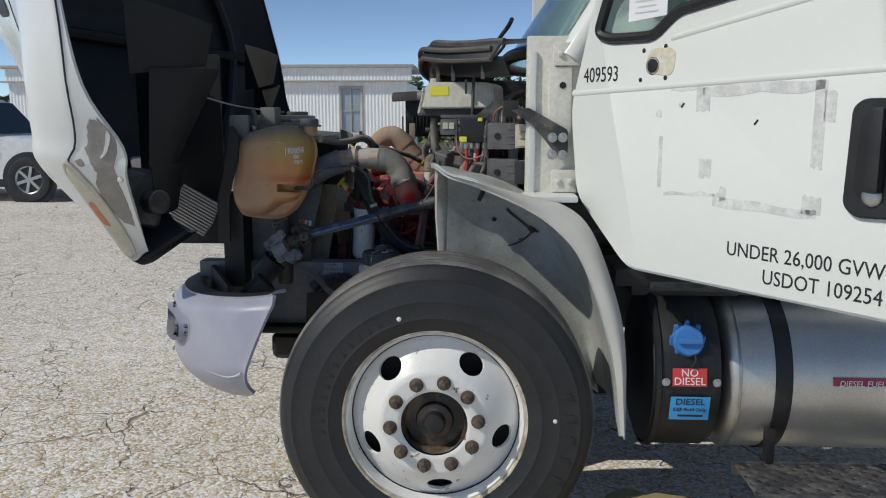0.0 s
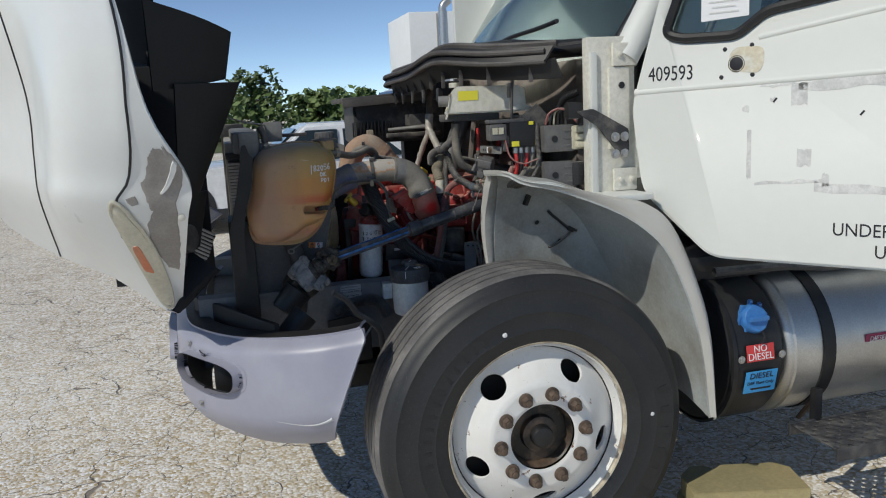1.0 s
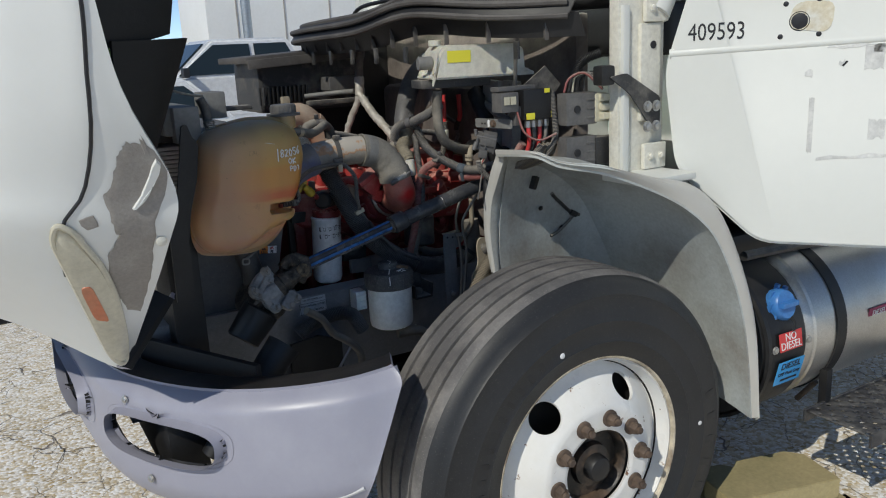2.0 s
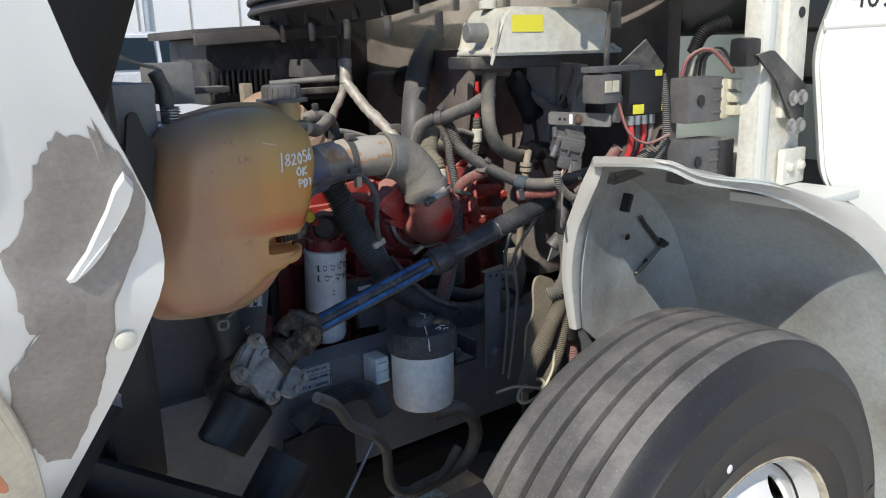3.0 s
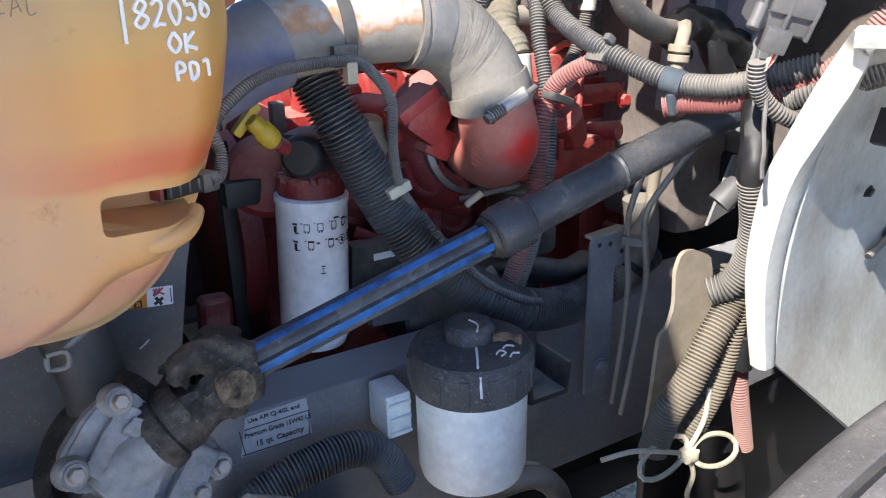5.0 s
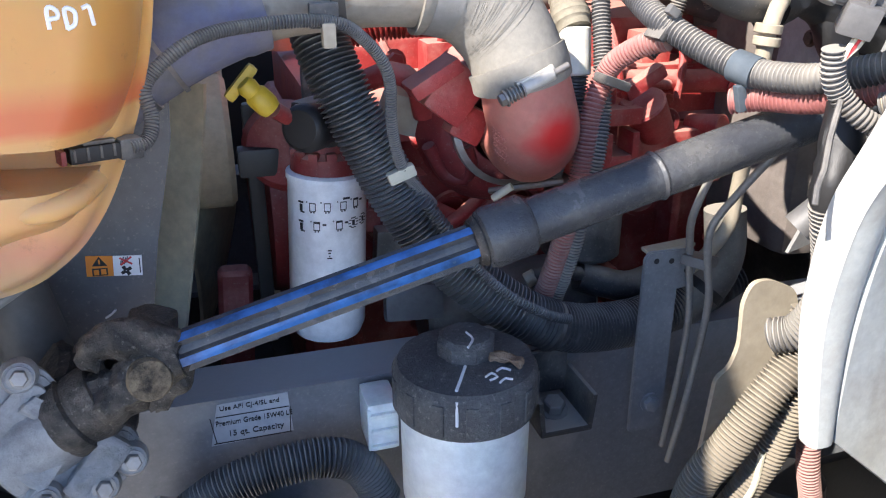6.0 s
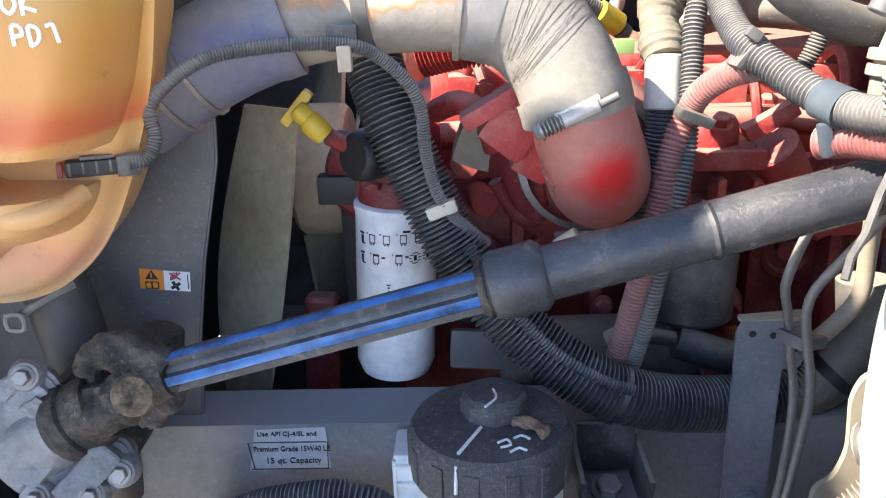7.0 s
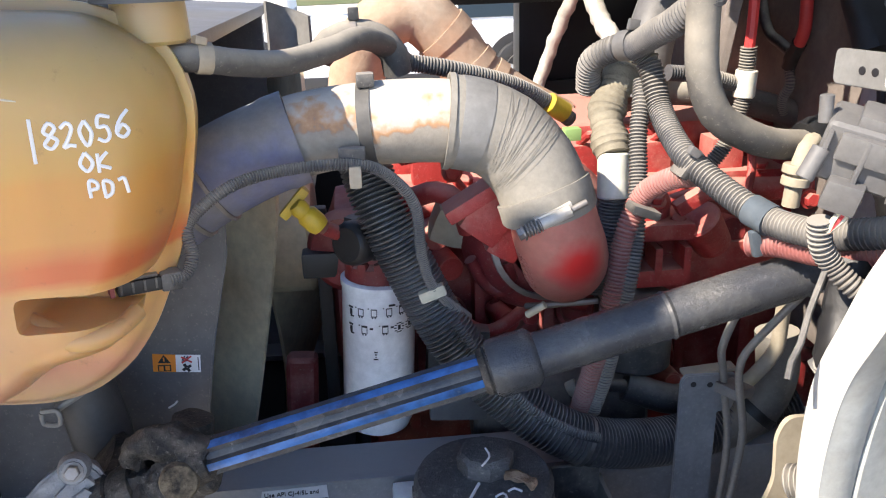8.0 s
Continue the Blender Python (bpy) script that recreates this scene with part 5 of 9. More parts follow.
def dense(c, s, turn):
    """A softened block with enough vertices to be shaped."""
    b = box((0, 0, 0), s, min(s) * 0.16, seg=2)
    bmesh.ops.subdivide_edges(b, edges=b.edges[:], cuts=5, use_grid_fill=True)
    bmesh.ops.transform(b, matrix=pose(*c, *turn), verts=b.verts[:])
    return b


def aluminised_material():
    """Grey pipe coating flaked to pale primer with rusty borders, its sunlit top put into the colour."""
    m = mat("flaking_coated_pipe", (0.26, 0.235, 0.20), 0.7, second=(0.33, 0.30, 0.25), amount=0.7, scale=9, fine=90, bump=0.1)
    nt, L, N = m.node_tree, m.node_tree.links.new, m.node_tree.nodes.new
    b = nt.nodes["Principled BSDF"]
    old = b.inputs["Base Color"].links[0].from_socket
    tc, n = N("ShaderNodeTexCoord"), N("ShaderNodeTexNoise")
    n.inputs["Scale"].default_value, n.inputs["Detail"].default_value = 13, 4
    sp = N("ShaderNodeTexNoise")
    sp.inputs["Scale"].default_value, sp.inputs["Detail"].default_value = 85, 6
    L(tc.outputs["Object"], n.inputs["Vector"]), L(tc.outputs["Object"], sp.inputs["Vector"])
    geo, sep = N("ShaderNodeNewGeometry"), N("ShaderNodeSeparateXYZ")
    L(geo.outputs["Normal"], sep.inputs["Vector"])
    # faces turned up get paler: flaked primer and painted-in sun together
    up, fine = N("ShaderNodeMath"), N("ShaderNodeMath")
    up.operation, up.inputs[1].default_value = "MULTIPLY_ADD", 0.30
    fine.operation, fine.inputs[1].default_value = "MULTIPLY_ADD", 0.22
    L(sep.outputs["Z"], up.inputs[0]), L(n.outputs["Fac"], up.inputs[2])
    L(sp.outputs["Fac"], fine.inputs[0]), L(up.outputs["Value"], fine.inputs[2])
    r = N("ShaderNodeValToRGB")
    e = r.color_ramp.elements
    e[0].position, e[0].color = 0.615, (0, 0, 0, 1)
    e[1].position, e[1].color = 0.655, (1, 1, 1, 1)
    L(fine.outputs["Value"], r.inputs["Fac"])
    c = N("ShaderNodeValToRGB")
    c.color_ramp.elements[0].position, c.color_ramp.elements[0].color = 0.62, (0.27, 0.14, 0.075, 1)
    c.color_ramp.elements[1].position, c.color_ramp.elements[1].color = 0.745, (0.42, 0.385, 0.335, 1)
    k = c.color_ramp.elements.new(0.685)
    k.color = (0.42, 0.25, 0.14, 1)
    L(fine.outputs["Value"], c.inputs["Fac"])
    mx = N("ShaderNodeMix")
    mx.data_type = "RGBA"
    L(r.outputs["Color"], mx.inputs["Factor"]), L(old, mx.inputs["A"]), L(c.outputs["Color"], mx.inputs["B"])
    L(mx.outputs["Result"], b.inputs["Base Color"])
    return m


def amber_material():
    """Aged translucent coolant tank: tide lines of different tints by height."""
    m = mat("aged_amber_plastic", (0.5, 0.35, 0.12), 0.36, bump=0.0, rough_var=0.08)
    nt, L, N = m.node_tree, m.node_tree.links.new, m.node_tree.nodes.new
    b = nt.nodes["Principled BSDF"]
    tc, sep, n = N("ShaderNodeTexCoord"), N("ShaderNodeSeparateXYZ"), N("ShaderNodeTexNoise")
    n.inputs["Scale"].default_value, n.inputs["Detail"].default_value = 5, 6
    mp = N("ShaderNodeMapping")
    mp.inputs["Scale"].default_value = (0.8, 0.8, 3.0)
    L(tc.outputs["Object"], mp.inputs["Vector"]), L(mp.outputs["Vector"], n.inputs["Vector"])
    L(tc.outputs["Object"], sep.inputs["Vector"])
    a = N("ShaderNodeMath")
    a.operation, a.inputs[1].default_value = "MULTIPLY_ADD", 0.05
    L(n.outputs["Fac"], a.inputs[0]), L(sep.outputs["Z"], a.inputs[2])
    mr = N("ShaderNodeMapRange")
    mr.inputs["From Min"].default_value, mr.inputs["From Max"].default_value = 1.115, 1.465
    L(a.outputs["Value"], mr.inputs["Value"])
    r = N("ShaderNodeValToRGB")
    e = r.color_ramp.elements
    e[0].position, e[0].color = 0.0, (0.60, 0.44, 0.25, 1)
    e[1].position, e[1].color = 1.0, (0.50, 0.40, 0.24, 1)
    for p, c in ((0.06, (0.66, 0.36, 0.24)), (0.16, (0.74, 0.47, 0.22)), (0.34, (0.74, 0.45, 0.19)), (0.50, (0.74, 0.40, 0.13)), (0.63, (0.72, 0.40, 0.11)), (0.66, (0.67, 0.43, 0.13)), (0.86, (0.56, 0.43, 0.18))):
        k = e.new(p)
        k.color = (*c, 1)
    L(mr.outputs["Result"], r.inputs["Fac"])
    dim = N("ShaderNodeMix")
    dim.data_type, dim.blend_type = "RGBA", "MULTIPLY"
    dim.inputs["Factor"].default_value, dim.inputs["B"].default_value = 1.0, (0.87, 0.78, 0.74, 1)
    # red tide mark, strongest at the end next to the engine
    lo, hi, side = N("ShaderNodeMapRange"), N("ShaderNodeMapRange"), N("ShaderNodeMapRange")
    lo.inputs["From Min"].default_value, lo.inputs["From Max"].default_value = 0.405, 0.425
    hi.inputs["From Min"].default_value, hi.inputs["From Max"].default_value = 0.520, 0.455
    side.inputs["From Min"].default_value, side.inputs["From Max"].default_value = -0.70, -0.60
    side.inputs["To Min"].default_value, side.inputs["To Max"].default_value = 0.15, 0.85
    L(mr.outputs["Result"], lo.inputs["Value"]), L(mr.outputs["Result"], hi.inputs["Value"]), L(sep.outputs["X"], side.inputs["Value"])
    m1, m2, tide = N("ShaderNodeMath"), N("ShaderNodeMath"), N("ShaderNodeMix")
    m1.operation = m2.operation = "MULTIPLY"
    L(lo.outputs["Result"], m1.inputs[0]), L(hi.outputs["Result"], m1.inputs[1])
    L(m1.outputs["Value"], m2.inputs[0]), L(side.outputs["Result"], m2.inputs[1])
    tide.data_type = "RGBA"
    tide.inputs["B"].default_value = (0.70, 0.17, 0.07, 1)
    L(m2.outputs["Value"], tide.inputs["Factor"]), L(r.outputs["Color"], tide.inputs["A"])
    # vertical smears of age and a dusty bloom
    sm, sn, sr = N("ShaderNodeMapping"), N("ShaderNodeTexNoise"), N("ShaderNodeMapRange")
    sm.inputs["Scale"].default_value = (9, 9, 2)
    sn.inputs["Scale"].default_value, sn.inputs["Detail"].default_value = 1.0, 8
    sr.inputs["From Min"].default_value, sr.inputs["From Max"].default_value = 0.3, 0.75
    sr.inputs["To Min"].default_value, sr.inputs["To Max"].default_value = 0.82, 1.12
    L(tc.outputs["Object"], sm.inputs["Vector"]), L(sm.outputs["Vector"], sn.inputs["Vector"]), L(sn.outputs["Fac"], sr.inputs["Value"])
    age = N("ShaderNodeMix")
    age.data_type, age.blend_type = "RGBA", "MULTIPLY"
    age.inputs["Factor"].default_value = 1.0
    L(tide.outputs["Result"], age.inputs["A"]), L(sr.outputs["Result"], age.inputs["B"])
    dn, dr, dirt = N("ShaderNodeTexNoise"), N("ShaderNodeMapRange"), N("ShaderNodeMix")
    dn.inputs["Scale"].default_value, dn.inputs["Detail"].default_value, dn.inputs["Roughness"].default_value = 38, 8, 0.75
    dr.inputs["From Min"].default_value, dr.inputs["From Max"].default_value, dr.inputs["To Max"].default_value = 0.60, 0.78, 0.7
    dirt.data_type = "RGBA"
    dirt.inputs["B"].default_value = (0.20, 0.13, 0.07, 1)
    L(tc.outputs["Object"], dn.inputs["Vector"]), L(dn.outputs["Fac"], dr.inputs["Value"]), L(dr.outputs["Result"], dirt.inputs["Factor"])
    # pinkish film of road dust on the outer end; the inner end's colour holds light shining through
    fm, film, fn = N("ShaderNodeMapRange"), N("ShaderNodeMix"), N("ShaderNodeMath")
    fm.inputs["From Min"].default_value, fm.inputs["From Max"].default_value, fm.inputs["To Max"].default_value = -0.585, -0.70, 0.62
    fn.operation, fn.inputs[1].default_value = "MULTIPLY_ADD", 0.05
    film.data_type = "RGBA"
    film.inputs["B"].default_value = (0.50, 0.37, 0.29, 1)
    L(n.outputs["Fac"], fn.inputs[0]), L(sep.outputs["X"], fn.inputs[2]), L(fn.outputs["Value"], fm.inputs["Value"])
    fe, fx = N("ShaderNodeMapRange"), N("ShaderNodeMath")
    fe.inputs["From Min"].default_value, fe.inputs["From Max"].default_value = -0.83, -0.765
    fx.operation = "MULTIPLY"
    L(fn.outputs["Value"], fe.inputs["Value"]), L(fm.outputs["Result"], fx.inputs[0]), L(fe.outputs["Result"], fx.inputs[1])
    L(fx.outputs["Value"], film.inputs["Factor"]), L(age.outputs["Result"], film.inputs["A"])
    L(film.outputs["Result"], dirt.inputs["A"]), L(dirt.outputs["Result"], dim.inputs["A"]), L(dim.outputs["Result"], b.inputs["Base Color"])
    b.inputs["Subsurface Weight"].default_value = 0.35
    b.inputs["Subsurface Radius"].default_value = (0.04, 0.02, 0.006)
    b.inputs["Subsurface Scale"].default_value = 1.0
    n2, bp = N("ShaderNodeTexNoise"), N("ShaderNodeBump")
    n2.inputs["Scale"].default_value = 14
    L(tc.outputs["Object"], n2.inputs["Vector"])
    bp.inputs["Strength"].default_value, bp.inputs["Distance"].default_value = 0.35, 0.01
    L(n2.outputs["Fac"], bp.inputs["Height"]), L(bp.outputs["Normal"], b.inputs["Normal"])
    return m


def wiped_elbow_material():
    """Dust-pink casting with one spot rubbed back to bright red."""
    m = mat("dusty_pink_elbow", (0.42, 0.17, 0.135), 0.5, second=(0.46, 0.10, 0.085), amount=0.8, scale=13, fine=60, bump=0.04)
    nt, L, N = m.node_tree, m.node_tree.links.new, m.node_tree.nodes.new
    b = nt.nodes["Principled BSDF"]
    old = b.inputs["Base Color"].links[0].from_socket
    tc, n, d = N("ShaderNodeTexCoord"), N("ShaderNodeTexNoise"), N("ShaderNodeVectorMath")
    n.inputs["Scale"].default_value = 30
    L(tc.outputs["Object"], n.inputs["Vector"])
    d.operation, d.inputs[1].default_value = "DISTANCE", (-0.134, 0.692, 1.156)
    L(tc.outputs["Object"], d.inputs[0])
    a = N("ShaderNodeMath")
    a.operation, a.inputs[1].default_value = "MULTIPLY_ADD", 0.03
    L(n.outputs["Fac"], a.inputs[0]), L(d.outputs["Value"], a.inputs[2])
    r = N("ShaderNodeMapRange")
    r.inputs["From Min"].default_value, r.inputs["From Max"].default_value = 0.030, 0.052
    r.inputs["To Min"].default_value, r.inputs["To Max"].default_value = 1.0, 0.0
    L(a.outputs["Value"], r.inputs["Value"])
    mx = N("ShaderNodeMix")
    mx.data_type = "RGBA"
    mx.inputs["B"].default_value = (0.58, 0.02, 0.02, 1)
    L(r.outputs["Result"], mx.inputs["Factor"]), L(old, mx.inputs["A"]), L(mx.outputs["Result"], b.inputs["Base Color"])
    return m


ELBOW = wiped_elbow_material()
FINBRIGHT = mat("pale_slat_plastic", (0.55, 0.54, 0.51), 0.5, 0.0, second=(0.45, 0.44, 0.42), amount=0.6, scale=20, bump=0.02)
FLAKED = aluminised_material()
AMBERTANK = amber_material()
TANK_OUTLINE = [(-0.816, 1.14), (-0.822, 1.20), (-0.792, 1.29), (-0.784, 1.38), (-0.755, 1.417), (-0.65, 1.434), (-0.565, 1.430), (-0.512, 1.398), (-0.497, 1.345), (-0.515, 1.262), (-0.532, 1.225), (-0.548, 1.204), (-0.556, 1.172), (-0.576, 1.146), (-0.628, 1.137), (-0.658, 1.112), (-0.72, 1.086), (-0.79, 1.098)]
BACK_OUTLINE = [(-0.813, 1.14), (-0.808, 1.19), (-0.782, 1.26), (-0.770, 1.32), (-0.766, 1.38), (-0.746, 1.412), (-0.65, 1.434), (-0.565, 1.430), (-0.512, 1.398), (-0.497, 1.345), (-0.512, 1.265), (-0.526, 1.222), (-0.544, 1.178), (-0.559, 1.148), (-0.583, 1.115), (-0.620, 1.088), (-0.66, 1.078), (-0.74, 1.082), (-0.80, 1.095)]


FACE = ((0.530, 0.048), (0.533, 0.037), (0.541, 0.026), (0.554, 0.015), (0.574, 0.006), (0.60, 0.001))
BACK_FACE = ((0.608, 0.030), (0.612, 0.012), (0.620, 0.003))
STROKES = {"C": [[(0.85, 0.85), (0.3, 0.95), (0.08, 0.5), (0.3, 0.05), (0.85, 0.12)]], "A": [[(0.05, 0), (0.5, 1), (0.92, 0)], [(0.25, 0.4), (0.78, 0.4)]], "L": [[(0.2, 1), (0.2, 0.02), (0.8, 0.0)]],
           "1": [[(0.5, 1.2), (0.42, -0.55)]], "8": [[(0.5, 0.5), (0.1, 0.75), (0.5, 1), (0.9, 0.75), (0.5, 0.5), (0.05, 0.25), (0.5, 0), (0.95, 0.25), (0.5, 0.5)]],
           "2": [[(0.05, 0.8), (0.5, 1), (0.8, 0.7), (0.1, 0.05), (0.5, 0.12), (0.95, 0)]], "0": [[(0.5, 1), (0.1, 0.5), (0.5, 0), (0.9, 0.5), (0.5, 1)]],
           "5": [[(0.95, 1), (0.25, 0.97), (0.15, 0.55), (0.7, 0.6), (0.85, 0.25), (0.5, 0), (0.05, 0.1)]], "6": [[(0.85, 1.05), (0.25, 0.6), (0.1, 0.25), (0.5, 0), (0.85, 0.25), (0.5, 0.5), (0.15, 0.3)]],
           "O": [[(0.5, 1), (0.05, 0.5), (0.5, 0), (0.95, 0.5), (0.5, 1)]], "K": [[(0.15, 1), (0.1, 0)], [(0.85, 0.9), (0.15, 0.45), (0.95, 0)]],
           "P": [[(0.1, 0), (0.15, 1), (0.8, 0.85), (0.75, 0.5), (0.1, 0.45)]], "D": [[(0.15, 0), (0.15, 1), (0.8, 0.7), (0.7, 0.1), (0.1, 0)]], "I": [[(0.1, 0.95), (0.6, 1), (0.75, 0)]]}


def lean(x, y):
    """The tank's face falls away towards the engine."""
    return y + 0.008 + 0.16 * max(0.0, x + 0.64) * max(0.0, min(1.0, (0.632 - y) / 0.10))


def moulded(outline, face, depth, round_by):
    """A hollow-looking blown body: an outline swollen between a domed face and a domed back."""
    ol = [Vector(p) for p in rounded(outline, round_by, 3)]
    n = len(ol)
    mid = sum(ol, Vector((0, 0))) / n
    size = sum((p - mid).length for p in ol) / n
    b = bmesh.new()
    rings = []
    for y, inset in face + depth:
        ring = [p.lerp(mid, inset / size) for p in ol]
        rings.append([b.verts.new((p.x, lean(p.x, y), p.y)) for p in ring])
    for p, q in zip(rings, rings[1:]):
        for i in range(n):
            j = (i + 1) % n
            b.faces.new((p[i], p[j], q[j], q[i]))
    for k, last in ((0, face[0]), (-1, depth[-1])):
        inner = rings[k]
        for s in (0.4, 0.75):
            ring = [p.lerp(mid, last[1] / size).lerp(mid, s) for p in ol]
            outer, inner = inner, [b.verts.new((p.x, lean(p.x, last[0]), p.y)) for p in ring]
            for i in range(n):
                j = (i + 1) % n
                b.faces.new((outer[i], inner[i], inner[j], outer[j]))
        hub = b.verts.new((mid.x, lean(mid.x, last[0]), mid.y))
        for i in range(n):
            b.faces.new((inner[i], hub, inner[(i + 1) % n]))
    bmesh.ops.recalc_face_normals(b, faces=b.faces[:])
    return b


def carved(b, cutter):
    """The first body with the second cut out of it."""
    obs = []
    for name, bm in (("blank", b), ("cutter", cutter)):
        me = bpy.data.meshes.new(name)
        bm.to_mesh(me)
        bm.free()
        ob = bpy.data.objects.new(name, me)
        bpy.context.scene.collection.objects.link(ob)
        obs.append(ob)
    mod = obs[0].modifiers.new("cut", "BOOLEAN")
    mod.operation, mod.object, mod.solver = "DIFFERENCE", obs[1], "EXACT"
    dg = bpy.context.evaluated_depsgraph_get()
    me = bpy.data.meshes.new_from_object(obs[0].evaluated_get(dg))
    out = bmesh.new()
    out.from_mesh(me)
    for ob in obs:
        old = ob.data
        bpy.data.objects.remove(ob)
        bpy.data.meshes.remove(old)
    bpy.data.meshes.remove(me)
    return out


def spline2(st):
    """A pen stroke with its corners rounded off."""
    return [(p.x, p.y) for p in spline([(u, v, 0) for u, v in st], 0.12)]


FADEDINK = plain("faded_brown_pencil", (0.27, 0.19, 0.11), 0.7)


def build_coolant_tank():
    slot = box((-0.558, 0.565, 1.201), (0.146, 0.13, 0.031), 0.011, (0, 3, 0), seg=4)
    tank = part("coolant_tank", carved(moulded(TANK_OUTLINE, FACE, ((0.630, 0.0), (0.640, 0.010)), 0.024), slot), AMBERTANK, truck, "aged amber plastic coolant tank with handwritten marks", sharp=60)
    part("back_shell", moulded(BACK_OUTLINE, BACK_FACE, ((0.632, 0.0), (0.634, -0.007), (0.639, -0.007), (0.641, 0.0), (0.70, 0.004), (0.73, 0.015), (0.745, 0.04)), 0.03), AMBERTANK, tank, sharp=60)
    neck = part("filler_neck", cyl((-0.525, 0.665, 1.40), (-0.525, 0.665, 1.440), 0.032, 0.031), AMBERTANK, tank)
    b = lathe([(0, 0.029), (0.031, 0.029), (0.034, 0.026), (0.035, 0.005), (0.046, 0.004), (0.046, -0.002), (0, -0.002)], (-0.525, 0.665, 1.437), (0, 0, 1), 40)
    cap = part("filler_cap", b, GREYBOX, neck, "dusty black screw cap")
    for k in range(20):
        a = k * math.pi / 10
        ribs = box((-0.525 + 0.0345 * math.cos(a), 0.665 + 0.0345 * math.sin(a), 1.451), (0.0025, 0.003, 0.020), 0.001, (0, 0, math.degrees(a)))
        part("cap_rib", ribs, GREYBOX, neck)
    # marker-pen writing that follows the face
    skin = BVHTree.FromPolygons([v.co for v in tank.data.vertices], [p.vertices for p in tank.data.polygons])
    for text, x, z, h, step, pen, ink in (("182056", -0.5975, 1.3355, 0.019, 0.0122, 0.00155, WHITEINK), ("OK", -0.564, 1.316, 0.0145, 0.0120, 0.00155, WHITEINK), ("PDI", -0.561, 1.2960, 0.0125, 0.0102, 0.00155, WHITEINK), ("CAL", -0.672, 1.350, 0.010, 0.0095, 0.0004, FADEDINK)):
        for k, ch in enumerate(text):
            for st in STROKES[ch]:
                pts = []
                for u, v in spline2(st):
                    px, pz = x + step * (k + 0.82 * u), z + h * v + 0.0012 * math.sin(5 * k + 3 * u) + 0.0007 * k
                    hit = skin.ray_cast(Vector((px, 0.3, pz)), Vector((0, 1, 0)))[0]
                    pts.append((px, hit.y - 0.0004, pz))
                part("handwriting", sweep([Vector(p) for p in pts], [pen] * len(pts), 6), ink, tank)
    lip = spline([(-0.640, 0.574, 1.190), (-0.618, 0.564, 1.181), (-0.600, 0.556, 1.176), (-0.578, 0.560, 1.175), (-0.562, 0.572, 1.178), (-0.553, 0.590, 1.183)], 0.006)
    part("slot_lip", sweep(lip, [0.0080 + 0.0030 * math.sin(math.pi * min(1.0, 1.3 * k / len(lip))) for k in range(len(lip))], 18), AMBERTANK, tank)
    for px, pz in ((-0.690, 1.385), (-0.717, 1.342), (-0.735, 1.30)):
        hit = skin.ray_cast(Vector((px, 0.3, pz)), Vector((0, 1, 0)))[0]
        part("dirt_spot", lathe([(0.0013, 0), (0.0009, 0.0005), (0, 0.0006)], hit, (0, -1, 0), 8), FADEDINK, tank)
    ridge = [skin.ray_cast(Vector((-0.627 + 0.0032 * k, 0.3, 1.379 - 0.0007 * k)), Vector((0, 1, 0)))[0] for k in range(10)]
    part("scratch", sweep(ridge, [0.0004 + 0.0007 * math.sin(math.pi * (k + 0.5) / 10) for k in range(10)], 6), CREAM, tank, "pale scratch")
    part("hose_barb", cyl((-0.525, 0.664, 1.386), (-0.480, 0.662, 1.387), 0.0095), AMBERTANK, tank)
    plug = part("level_sensor", box((-0.556, 0.618, 1.197), (0.040, 0.016, 0.013), 0.003, (0, 2, 25)), BLACK, tank, "black level sensor plug")
    part("plug_shroud", box((-0.532, 0.629, 1.196), (0.018, 0.018, 0.017), 0.003, (0, 2, 25)), BLACKDUSTY, plug, "dusty grey plug shroud")
    for k in range(4):
        part("plug_rib", box((-0.568 + 0.009 * k, 0.604 + 0.0042 * k, 1.198), (0.002, 0.003, 0.010), 0.001, (0, 2, 25)), BLACKDUSTY, plug)
    part("plug_latch", box((-0.552, 0.618, 1.205), (0.024, 0.008, 0.003), 0.001, (0, 2, 25)), BLACKDUSTY, plug)
    part("lock_tab", box((-0.578, 0.608, 1.197), (0.004, 0.014, 0.011), 0.001, (0, 2, 25)), REDDARK, plug, "red lock tab")


build_coolant_tank()


